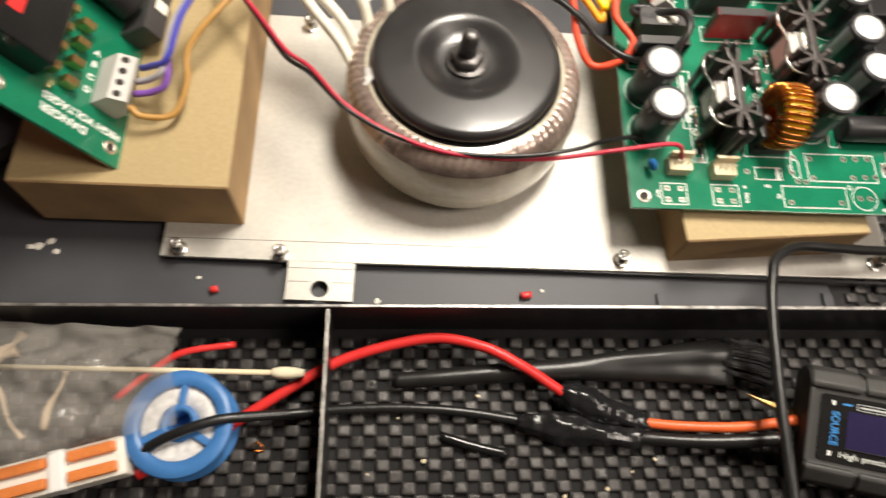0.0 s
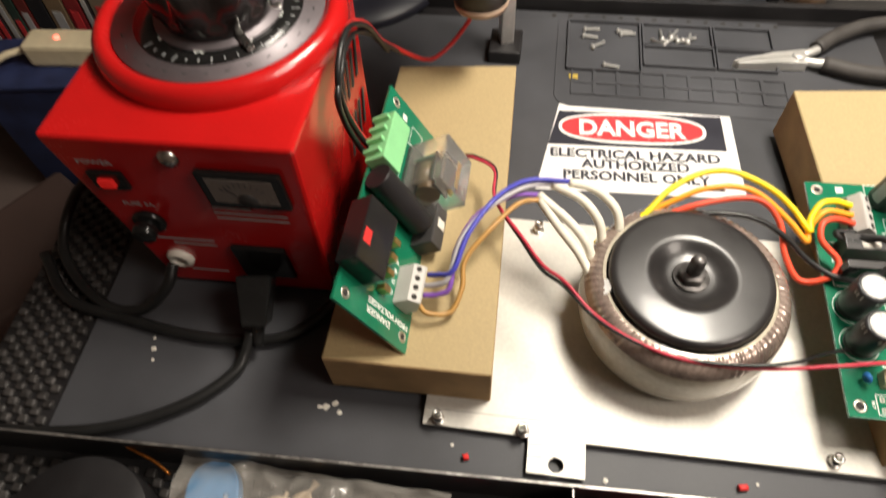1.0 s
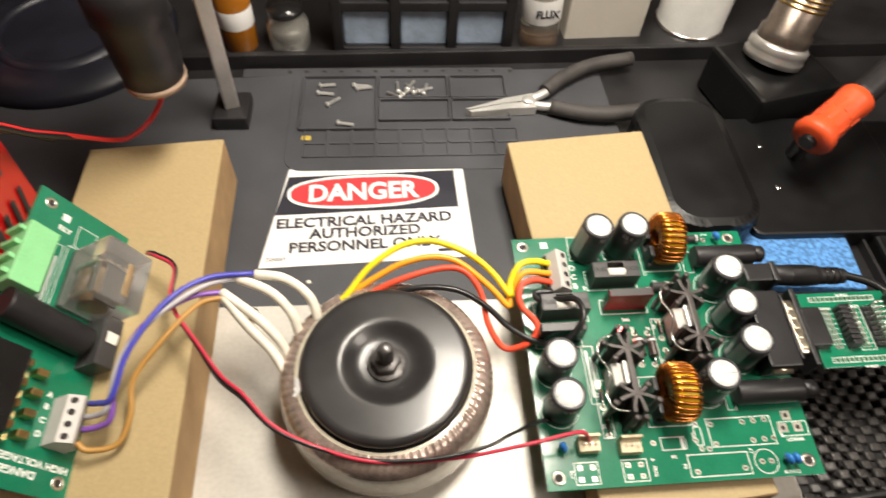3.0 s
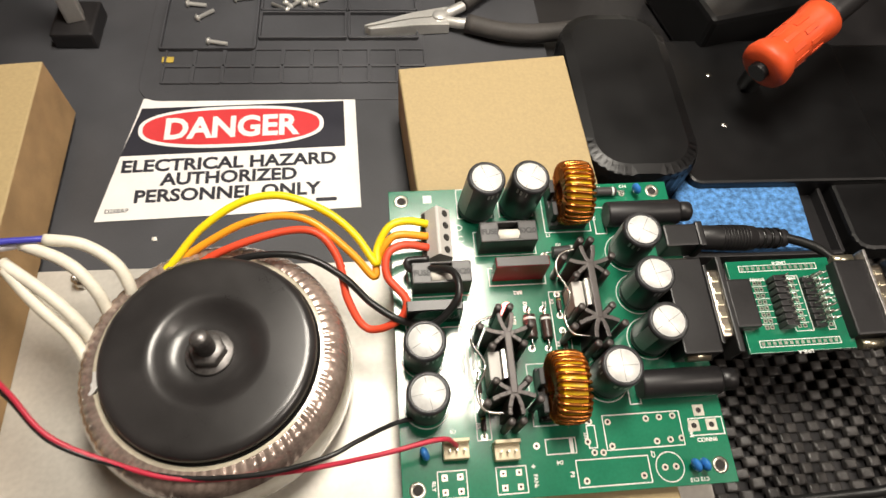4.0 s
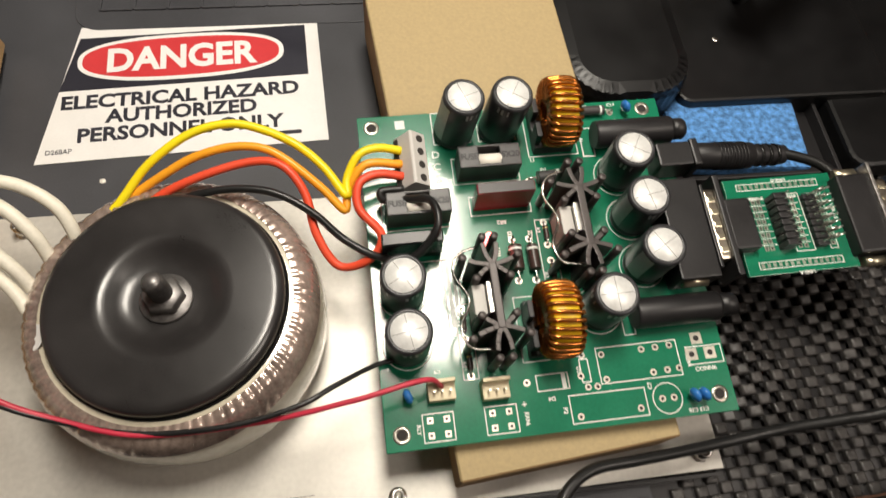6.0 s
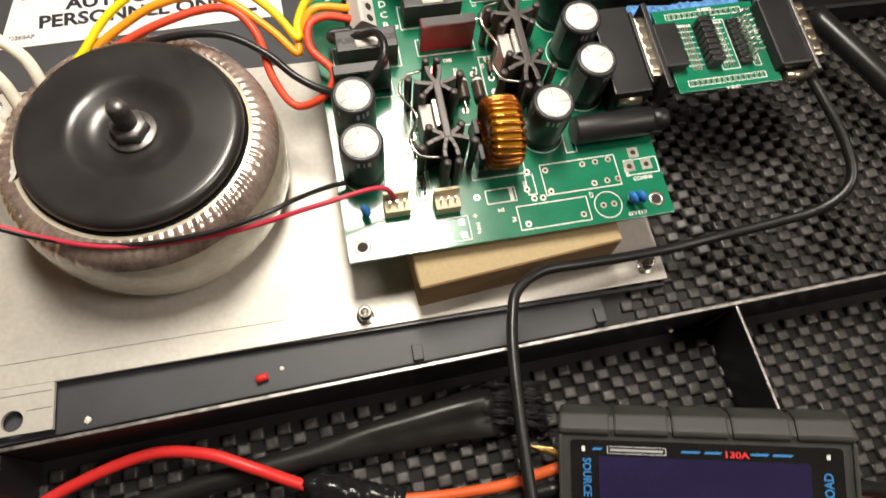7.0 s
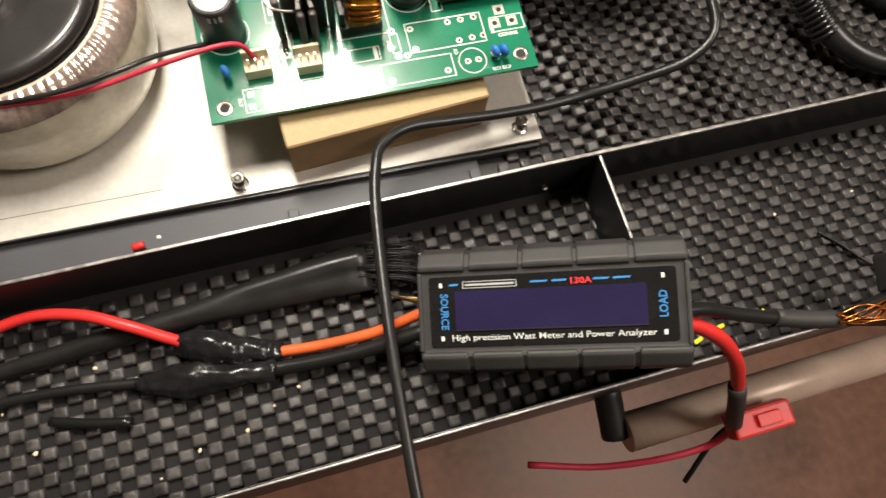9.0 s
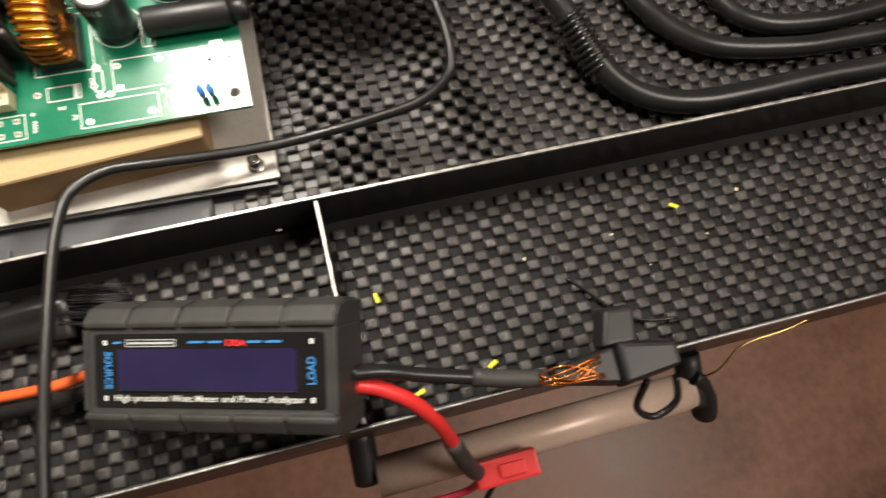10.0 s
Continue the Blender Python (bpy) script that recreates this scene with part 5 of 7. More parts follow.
# thin black supply cable of the board, with its barrel plug
CAB = [(0.187, -0.276, 0.026), (0.1875, -0.256, 0.0275), (0.1885, -0.232, 0.0285), (0.1905, -0.2044, 0.0285), (0.1935, -0.1764, 0.0285), (0.1965, -0.1620, 0.0285), (0.2005, -0.1535, 0.0275), (0.2110, -0.1475, 0.0255), (0.2270, -0.1460, 0.0225), (0.2450, -0.1445, 0.0185), (0.2650, -0.1425, 0.0150), (0.2850, -0.1405, 0.0148)]
solo("supply_cable", tube(CAB + [(0.3050, -0.1400, 0.0190), (0.3230, -0.1390, 0.0250), (0.3340, -0.1325, 0.0310), (0.3355, -0.1180, 0.0350), (0.3315, -0.0980, 0.0390), (0.3260, -0.0740, 0.0420), (0.3180, -0.0520, 0.0430), (0.303, -0.042, 0.041)], 0.00195, 12, 7), W_BLACK, "thin black supply cable hanging over the drawer's edge", "cable")
bp_ = thing("barrel_plug", "black ribbed barrel plug of the supply cable", "plug", PCB @ Matrix.Translation((0.117, 0.0868, 0.0056)) @ Matrix.Rotation(radians(6.5), 4, "Y"))
part("plug_body", tube([(0, 0, 0), (0.0005, 0, 0), (0.0245, 0, 0), (0.025, 0, 0)], 0.0050, 20, smooth=False, taper=lambda k: 1 if 0 < k < 1 else 0.9), MAT_BLACK, bp_)
for k in range(9):
    part("grip_rib", tube([(0.0095 + 0.0014 * k, 0, 0), (0.0102 + 0.0014 * k, 0, 0)], 0.0053, 20, smooth=False), MAT_BLACK, bp_)
part("strain_relief", tube([(0.0245, 0, 0), (0.031, 0, 0), (0.0395, 0, 0)], 0.0043, 18, 4, taper=lambda k: 1 - 0.14 * k), MAT_BLACK, bp_)
for k in range(3):
    part("relief_slot", tube([(0.0275 + 0.0036 * k, 0, 0), (0.0287 + 0.0036 * k, 0, 0)], 0.0044, 16, smooth=False), MAT_GLOSSBLACK, bp_)


# ---- watt meter ----
WM = axes((0.2388, -0.2238, 0.0366), (0.9303, -0.2327, 0.2835), (0.1504, 0.9470, 0.2837))
wm = thing("watt_meter", "black ribbed watt meter with a dark blue display", "meter", WM)
ACROSS = Matrix(((0, 0, 1, 0), (1, 0, 0, 0), (0, 1, 0, 0), (0, 0, 0, 1)))
prof = [(-0.0188, -0.0195), (-0.0168, -0.0215), (0.0168, -0.0215), (0.0188, -0.0195), (0.0198, -0.0075), (0.0182, -0.0018), (0.0142, 0.0008), (0.0122, 0.0002), (-0.0122, 0.0002), (-0.0142, 0.0008), (-0.0182, -0.0018), (-0.0198, -0.0075)]
b_ = prism([(y, z) for y, z in prof], -0.0415, 0.0415, 0.0006)
b_.transform(ACROSS)
MAT_SOFT = material("soft_black_rubber", (0.042, 0.041, 0.039), 0.55, vary=0.18, scale=80, bump=0.00006)
body = part("case", b_, MAT_SOFT, wm, "ribbed black case")
for s in (-1, 1):
    for k in range(5):
        x = -0.0336 + 0.0168 * k
        w = 0.0158 if 0 < k < 4 else 0.0150
        g = prism([(s * y, z) for y, z in ((0.0126, 0.0), (0.0196, -0.0190), (0.0206, -0.0080), (0.0188, -0.0010), (0.0146, 0.0018), (0.0130, 0.0015))], -w / 2, w / 2, 0.0007)
        g.transform(ACROSS)
        part("grip", g, MAT_SOFT, wm, m=Matrix.Translation((x, 0, 0)))
for s in (-1, 1):
    part("end_wall", box(0.0014, 0.0250, 0.0200, 0.0006, at=(s * 0.0409, 0, -0.0188)), MAT_SOFT, wm)
face_ = part("label", prism(rounded(0.0735, 0.0268, 0.0012, 3), 0.0002, 0.0006), MAT_GLOSSBLACK, wm, "glossy black printed label", m=Matrix.Diagonal((1.03, 0.83, 1, 1)))
LCD = material("dark_violet_display", (0.022, 0.018, 0.060), 0.14, vary=0.1, scale=40, coat=0.6)
part("display", prism(rounded(0.0570, 0.0150, 0.0006, 3, -0.0002, 0.0003), 0.0006, 0.0009), LCD, face_, "dark violet-blue display, switched off")
PR_BLUE = material("print_blue", (0.05, 0.25, 0.6), 0.4)
PR_RED = material("print_red", (0.8, 0.04, 0.05), 0.4)
part("display_edge", box(0.0570, 0.0004, 0.0003, at=(-0.0002, -0.0073, 0.0008)), MATS["grey_print"], face_)
for x, w in ((-0.0290, 0.0026), (-0.0028, 0.0050), (0.0032, 0.0044), (0.0155, 0.0046), (0.0215, 0.0050)):
    part("blue_dash", prism([(x - w / 2 - 0.0003, 0.0098), (x + w / 2 - 0.0003, 0.0098), (x + w / 2 + 0.0003, 0.0106), (x - w / 2 + 0.0003, 0.0106)], 0.0006, 0.0007), PR_BLUE, face_)
brand = bmesh.new()
for a, b, c, d in ((-0.0178, 0.0088, 0.0165, 0.0003), (-0.0178, 0.0112, 0.0165, 0.0003), (-0.0260, 0.0100, 0.0003, 0.0024), (-0.0096, 0.0100, 0.0003, 0.0024), (-0.0178, 0.0100, 0.0150, 0.0008)):
    join(brand, box(c, d, 0.0001, at=(a, b, 0.0006)))
part("brand_mark", brand, MATS["pale_print"], face_)
part("rating", letters("130A", 0.0031, 0.0001, "CENTER", 1.0, 0.00004), PR_RED, face_, "red printed rating", m=Matrix.Translation((0.0094, 0.0088, 0.00066)))
part("caption", fitted("High precision Watt Meter and Power Analyzer", 0.0606, 0.0030, 0.00002), MAT_SILK, face_, m=Matrix.Translation((0.0002, -0.0119, 0.00066)))
part("source_word", letters("SOURCE", 0.0033, 0.00008, "CENTER", 1.1, 0.00004), PR_BLUE, face_, m=pose(-0.0332, 0.0, 0.00066, 0, 0, -90))
part("load_word", letters("LOAD", 0.0033, 0.00008, "CENTER", 1.1, 0.00004), PR_BLUE, face_, m=pose(0.0338, 0.0, 0.00066, 0, 0, 90))
for x in (-0.0330, 0.0330):
    for y in (-0.0102, 0.0102):
        part("terminal_mark", box(0.0010, 0.0018, 0.0001, at=(x, y, 0.0006)), MAT_SILK, face_)

# leads of the meter
wire([(0.150, -0.2115, 0.0008), (0.166, -0.213, 0.003), (0.186, -0.2135, 0.008), (0.204, -0.2115, 0.0145)], 0.0019, W_LEADORANGE, "thick orange silicone lead into the watt meter", "meter_lead", "meter leads")
wire([(0.134, -0.2155, 0.0002), (0.155, -0.2175, 0.0010), (0.178, -0.2185, 0.005), (0.204, -0.2175, 0.0125)], 0.0025, W_BLACK, "thick black lead into the watt meter", "meter_lead", "meter leads")
wire([(0.000, -0.2165, 0.0002), (0.018, -0.2045, 0.002), (0.040, -0.1915, 0.0035), (0.070, -0.1838, 0.007), (0.090, -0.1868, 0.0095), (0.105, -0.1938, 0.0095), (0.115, -0.1990, 0.0065), (0.124, -0.2035, 0.0030)], 0.0020, W_RED, "red lead arching across the drawer", "meter_lead", "meter leads")
wire([(-0.028, -0.234, 0.003), (-0.014, -0.2255, 0.001), (0.001, -0.2160, 0.0002)], 0.0021, W_RED, "red lead at the lever connector", "meter_lead", "meter leads")
wire([(-0.030, -0.2290, 0.005), (-0.018, -0.2225, 0.0105), (-0.003, -0.2165, 0.0105), (0.012, -0.2135, 0.005), (0.025, -0.2115, 0.0005), (0.042, -0.2095, -0.0004), (0.064, -0.2085, -0.0005), (0.086, -0.2095, -0.0004), (0.112, -0.2130, 0.0)], 0.0018, W_BLACK, "black lead across the drawer", "meter_lead", "meter leads")


def tape_wrap(pts, radii, label):
    """A lumpy wrap of tape round a joint, in broad folds."""
    line = spline(pts, 3)
    rnd = random.Random(int(pts[0][0] * 1e5))
    bm = tube(line, 1.0, 9, smooth=False, taper=lambda k: np.interp(k, [i / (len(radii) - 1) for i in range(len(radii))], radii))
    for v in bm.verts:
        v.co += Vector((rnd.uniform(-1, 1), rnd.uniform(-1, 1), rnd.uniform(-1, 1))) * 0.0009
    bmesh.ops.subdivide_edges(bm, edges=bm.edges[:], cuts=2, use_grid_fill=True, smooth=0.5)
    for v in bm.verts:
        v.co += 0.0004 * noise.noise_vector(v.co * 420)
        v.co.z = max(v.co.z, -0.0026)
    for f in bm.faces:
        f.smooth = True
    return solo("tape_wrap", bm, MAT_TAPE, label, "tape", "taped joints")


tape_wrap([(0.119, -0.2010, 0.0020), (0.128, -0.2045, 0.0022), (0.138, -0.208, 0.0015), (0.147, -0.2105, 0.0008), (0.153, -0.2115, 0.0010)], [0.0034, 0.0066, 0.0062, 0.0048, 0.0040, 0.0036], "crumpled black tape round a red joint")
tape_wrap([(0.104, -0.2122, -0.0004), (0.113, -0.2135, 0.0002), (0.124, -0.2150, 0.0004), (0.136, -0.2160, 0.0002), (0.150, -0.2172, 0.0004)], [0.0018, 0.0044, 0.0068, 0.0056, 0.0046, 0.0038], "crumpled black tape round a black joint")
# output leads
wire([(0.2800, -0.2335, 0.0350), (0.290, -0.2345, 0.0325), (0.302, -0.2375, 0.0275), (0.320, -0.2415, 0.0220), (0.334, -0.2445, 0.0208)], 0.0024, W_BLACK, "thick black output lead of the watt meter", "meter_lead", "output leads")
solo("shrink_sleeve", tube([(0.318, -0.2410, 0.0225), (0.330, -0.2440, 0.0212), (0.341, -0.2462, 0.0205)], 0.0031, 14, 4), MAT_SOFT, "grey-black shrink sleeve on the output lead", "sleeve")
wire([(0.2805, -0.2365, 0.0315), (0.288, -0.2390, 0.0285), (0.297, -0.2445, 0.0230), (0.304, -0.2515, 0.0140), (0.309, -0.2590, 0.001), (0.313, -0.2660, -0.012)], 0.0026, W_RED, "thick red output lead over the drawer front", "meter_lead", "output leads")
solo("shrink_sleeve", tube([(0.3092, -0.2595, 0.000), (0.3125, -0.2655, -0.011), (0.3165, -0.2710, -0.024), (0.319, -0.2728, -0.030)], 0.0033, 14, 3), MAT_SOFT, "black shrink sleeve on the red output lead", "sleeve")
rc = thing("red_connector", "red plastic plug on the output lead", "connector", axes((0.3310, -0.2735, -0.037), (1, 0.04, 0.04), (-0.1, 1, 0.1)))
part("shell", box(0.026, 0.0105, 0.0085, 0.0012), material("red_nylon", (0.62, 0.03, 0.03), 0.4), rc)
part("socket", box(0.0004, 0.0075, 0.0055, 0.0, at=(0.0131, 0, 0.0015)), MAT_HOLESHADE, rc)
part("latch", box(0.010, 0.0050, 0.0020, 0.0004, at=(0.002, 0, 0.0083)), MATS["red_nylon"], rc)
clip = thing("test_clip", "black insulated test clip hooked over the drawer front", "clip", axes((0.3660, -0.2470, 0.0182), (1, -0.02, -0.06), (0.2, 1, 0)))
part("jaw", slab([(-0.022, -0.003), (0.0, -0.007), (0.0, 0.007), (-0.022, 0.003)], [(-0.022, -0.002), (0.0, -0.006), (0.0, 0.006), (-0.022, 0.002)], 0, 0.007, 0.0012), MAT_BLACK, clip)
part("boot", slab([(0.0, -0.008), (0.022, -0.005), (0.022, 0.005), (0.0, 0.008)], [(0.0, -0.007), (0.021, -0.004), (0.021, 0.004), (0.0, 0.007)], -0.001, 0.010, 0.002), MAT_BLACK, clip)
part("handle", slab([(-0.006, 0.006), (0.010, 0.006), (0.012, 0.020), (-0.002, 0.020)], [(-0.004, 0.006), (0.008, 0.006), (0.010, 0.018), (0.0, 0.018)], 0.001, 0.008, 0.0015), MAT_BLACK, clip)
strand = random.Random(4)
for k in range(7):
    part("bare_strand", tube([(-0.027, strand.uniform(-0.002, 0.002), 0.004), (-0.018, strand.uniform(-0.004, 0.004), 0.006 + strand.uniform(0, 0.003)), (-0.006, strand.uniform(-0.005, 0.005), 0.0075)], 0.00035, 6, 4), MAT_COPPER, clip, "bare copper strand")
wire([(0.377, -0.254, 0.019), (0.374, -0.262, 0.010), (0.381, -0.2665, 0.005), (0.389, -0.263, 0.009), (0.388, -0.255, 0.017)], 0.0013, W_BLACK, "loop of black clip lead", group="clip leads")
wire([(0.321, -0.2750, -0.034), (0.316, -0.280, -0.050), (0.297, -0.281, -0.055), (0.269, -0.278, -0.060), (0.239, -0.270, -0.060)], 0.0015, W_PINKRED, "thin dark red lead hanging below the drawer", group="clip leads")
wire([(0.321, -0.297, -0.10), (0.336, -0.279, -0.08), (0.350, -0.272, -0.062), (0.365, -0.269, -0.052), (0.384, -0.266, -0.047), (0.405, -0.262, -0.045), (0.424, -0.258, -0.048)], 0.0013, W_BLACK, "thin black lead hanging below the drawer", group="clip leads")
solo("hook_clip", tube([(0.421, -0.2555, -0.040), (0.426, -0.259, -0.045), (0.431, -0.266, -0.055), (0.433, -0.272, -0.064)], 0.0045, 12, 5, taper=lambda k: 0.8 + 0.5 * k), MAT_BLACK, "small black hook clip hanging from the lead", "clip")
wire([(0.425, -0.257, -0.04), (0.432, -0.255, -0.035), (0.443, -0.2476, -0.03), (0.466, -0.2448, -0.028), (0.4915, -0.238, -0.02), (0.51, -0.232, 0.003)], 0.0005, MAT_GOLD, "fine brassy wire strung past the drawer front", group="clip leads")
for x, y, r in ((0.293, -0.203, 100), (0.418, -0.189, -30), (0.302, -0.2405, 20), (0.312, -0.2375, 15), (0.330, -0.2360, 30)):
    q = box(0.0040, 0.0016, 0.0009, 0.0003)
    q.transform(pose(x, y, FLOOR + 0.0004, 0, 0, r))
    solo("yellow_bit", q, material("bright_yellow_scrap", (0.75, 0.72, 0.03), 0.4), "tiny bright yellow scrap of insulation on the liner", "scrap", "yellow scraps")

bits = random.Random(31)
for x, y in ((0.401, -0.211), (0.156, -0.2245), (0.070, -0.2270), (0.147, -0.2290), (0.108, -0.2440), (0.121, -0.2380), (0.060, -0.2120), (0.090, -0.2030), (0.352, -0.199), (0.331, -0.214), (0.389, -0.196), (0.428, -0.203), (0.447, -0.187), (0.137, -0.2350), (0.050, -0.2320)):
    q = bmesh.new()
    bmesh.ops.create_icosphere(q, subdivisions=1, radius=bits.uniform(0.00035, 0.0008))
    for v in q.verts:
        v.co = Vector((v.co.x * bits.uniform(0.8, 1.7), v.co.y * bits.uniform(0.7, 1.3), max(-0.0003, v.co.z * 0.5)))
    q.transform(pose(x, y, FLOOR + 0.0007, 0, 0, bits.uniform(0, 180)))
    solo("liner_crumb", q, MAT_IVORY, "tiny pale flake of debris on the woven liner", "crumb", "liner crumbs")
wire([(0.366, -0.2100, -0.0015), (0.372, -0.2160, -0.0012), (0.382, -0.2270, -0.0013), (0.392, -0.2320, -0.0012), (0.404, -0.2335, -0.0015)], 0.0006, W_BLACK, "thin curl of black wire on the liner", group="loose wires")

# drawer handle bar
hb = thing("grab_bar", "round copper-tinted metal handle bar below the drawer front", "handle", Matrix.Translation((0.3465, -0.2635, -0.048)))
part("bar", tube([(-0.066, -0.0033, 0), (0.075, 0.0027, 0)], 0.0082, 28, 2), material("coppery_metal_bar", (0.62, 0.47, 0.38), 0.33, metal=0.1, vary=0.1), hb, "coppery satin metal bar")
for x in (-0.070, 0.076):
    part("bracket", tube([(x, -0.004, -0.002), (x, 0.004, 0.001), (x, 0.018, 0.006)], 0.0058, 14, 3), MAT_BLACK, hb, "black end bracket")

# ---- things in the drawer ----
br = thing("brush", "long black brush with a flared satin sleeve and stiff bristles", "brush", axes((0.1900, -0.1880, 0.0005), (0.97, -0.10, 0), (0.10, 0.97, 0)))
MAT_SOFTSLEEVE = material("satin_black_sleeve", (0.014, 0.0135, 0.013), 0.34, vary=0.2, scale=60)
sl = tube([(0.058, -0.1985, -0.0005), (0.075, -0.1970, 0.0000), (0.100, -0.1945, 0.0005), (0.130, -0.1920, 0.0015), (0.160, -0.1895, 0.0028), (0.188, -0.1875, 0.0035)], 0.0066, 22, 8, taper=lambda k: 0.42 + 0.42 * k)
for v in sl.verts:
    k = max(0.0, (v.co.x - 0.125) / 0.063)
    c = -0.1920 + 0.0048 * min(1, k)
    v.co.y = c + (v.co.y - c) * (1 + 0.75 * k)
    v.co.z = 0.0010 + (v.co.z - 0.0010) * (1 - 0.5 * min(1, k)) + 0.0010 * noise.noise(v.co * 90) * min(1, k + 0.2) + 0.0040 * max(0.0, 1 - abs(v.co.y - c - 0.0025) / 0.004) * min(1, 1.3 * k)
    v.co.z = max(v.co.z, -0.0026)
part("sleeve", sl, MAT_SOFTSLEEVE, br, "long satin black heat-shrink sleeve", m=br.matrix_basis.inverted())
bri = bmesh.new()
rnd = random.Random(9)
for k in range(70):
    y0 = rnd.uniform(-0.007, 0.007)
    z0 = rnd.uniform(0.001, 0.006)
    join(bri, tube([(-0.006, y0 + 0.002, z0), (0.008, y0 * 1.1 + 0.001, z0), (0.0165 + rnd.uniform(-0.002, 0.002), y0 * 1.25 + rnd.uniform(-0.001, 0.001), z0 - 0.001)], 0.00022, 4, 2))
tagged(part("bristle", bri, MAT_BLACK, br), kind="stuff")
for k in range(5):
    wire([(0.193, -0.2000, 0.002), (0.198 + 0.001 * k, -0.2025 - 0.0008 * k, 0.004), (0.207, -0.2055 - 0.0010 * k, 0.006 + 0.001 * k)], 0.0003, MAT_GOLD, "loose bare copper strand beside the meter", "copper_strand", "loose strands", 4)
solo("shrink_piece", tube([(0.0755, -0.2180, -0.0009), (0.088, -0.2215, -0.0007), (0.1010, -0.2240, -0.0009)], 0.0017, 12, 5), MAT_GLOSSBLACK, "short piece of black shrink tube on the liner", "tube")
sp = thing("wire_spool", "blue plastic wire spool with white wire lying in the drawer", "spool", Matrix.Translation((-0.0155, -0.2172, FLOOR)) @ Matrix.Diagonal((1.06, 1.06, 1, 1)))
MAT_BLUEPL = material("blue_plastic", (0.05, 0.17, 0.42), 0.35, vary=0.08)
part("flange", lathe([(0.0170, 0.0100), (0.0175, 0.0110), (0.0170, 0.0120), (0.0125, 0.0120), (0.0120, 0.0110), (0.0120, 0.0100), (0.0170, 0.0100)], 48), MAT_BLUEPL, sp)
part("lower_flange", lathe([(0, 0.0002), (0.0175, 0.0002), (0.0175, 0.0016), (0, 0.0016)], 40), MAT_BLUEPL, sp)
part("wire_pack", lathe([(0.0125, 0.0016), (0.0140, 0.0035), (0.0142, 0.0080), (0.0130, 0.0098), (0.0060, 0.0098), (0.0060, 0.0016)], 40), material("white_coiled_wire", (0.7, 0.68, 0.66), 0.45, vary=0.15, scale=400), sp, "coiled white wire")
part("hub", lathe([(0.0060, 0.0016), (0.0060, 0.0115), (0.0040, 0.0115), (0.0040, 0.0016)], 28), MAT_BLUEPL, sp)
for k in range(3):
    part("spoke", box(0.009, 0.0024, 0.0016, 0.0004, at=(0.009, 0, 0.0100)), MAT_BLUEPL, sp, m=Matrix.Rotation(radians(90 + 120 * k), 4, "Z"))
lv = thing("lever_connector", "white lever connector with two orange levers", "connector", axes((-0.0505, -0.2335, 0.0005), (0.96, 0.27, 0.05), (-0.27, 0.96, 0)))
part("shell", box(0.042, 0.0130, 0.0085, 0.0012), MAT_WHITEPL, lv)
for y in (-0.0033, 0.0033):
    for x in (-0.0115, 0.0110):
        part("lever", box(0.0155, 0.0036, 0.0030, 0.0008, at=(x, y, 0.0078)), material("orange_lever", (0.7, 0.22, 0.06), 0.4), lv, "orange lever")
part("end_cap", box(0.0050, 0.0135, 0.0100, 0.0008, at=(-0.0005, 0, 0)), MAT_WHITE, lv)
qt = thing("cotton_swab", "cotton swab with a cream paper stick", "swab", axes((-0.0445, -0.1992, FLOOR + 0.0105), (1, 0.01, 0), (0, 1, 0)))
part("stick", tube([(-0.035, 0, 0), (0.066, 0, 0)], 0.0010, 10, 2), MAT_IVORY, qt)
part("tip", tube([(0.0585, 0, 0), (0.0615, 0, 0), (0.066, 0, 0), (0.070, 0, 0)], 0.0022, 12, 4, taper=lambda k: 0.5 + 0.5 * math.sin(math.pi * min(1, 0.12 + 0.8 * k))), material("cotton", (0.75, 0.68, 0.5), 0.9, bump=0.0002), qt)
wire([(-0.040, -0.209, 0.004), (-0.027, -0.1975, 0.006), (-0.018, -0.1920, 0.007), (-0.001, -0.1880, 0.005)], 0.0013, W_RED, "short red wire end in the drawer", group="loose wires")
solo("copper_scrap", tube([(0.0075, -0.2240, FLOOR + 0.001), (0.0105, -0.2220, FLOOR + 0.003), (0.0125, -0.2245, FLOOR + 0.0015), (0.0095, -0.2250, FLOOR + 0.002)], 0.0004, 6, 5), MAT_COPPER, "tiny curl of copper wire on the liner", "scrap")
# clear bag with small things in it
bag = bmesh.new()
NX, NY = 70, 34
grid = []
for i in range(NX + 1):
    col = []
    for j in range(NY + 1):
        a, b = i / NX, j / NY
        p0 = Vector((-0.139 + 0.123 * a, -0.1822 - 0.0050 * a, 0))
        p1 = Vector((-0.128 + 0.112 * a, -0.252 + 0.034 * a, 0))
        p = p0.lerp(p1, b)
        p.z = 0.0050 + 0.0120 * a ** 4 * (1 - b) ** 2 + 0.006 * math.sin(math.pi * min(1, max(0, b))) + 0.0070 * abs(noise.noise(Vector((a * 3.5, b * 3, 1.3)))) + 0.0060 * abs(noise.noise(Vector((a * 6 + b * 3, b * 4 - a * 2, 4.1)))) + 0.0030 * max(0.0, 0.55 - 2.2 * abs(noise.noise(Vector((a * 7 + 2 * b, b * 4 - 3 * a, 9.4))))) + 0.0003 * noise.noise(Vector((a * 30, b * 22, 7.7))) + 0.003
        col.append(bag.verts.new(p))
    grid.append(col)
for i in range(NX):
    for j in range(NY):
        bag.faces.new((grid[i][j], grid[i + 1][j], grid[i + 1][j + 1], grid[i][j + 1])).smooth = True
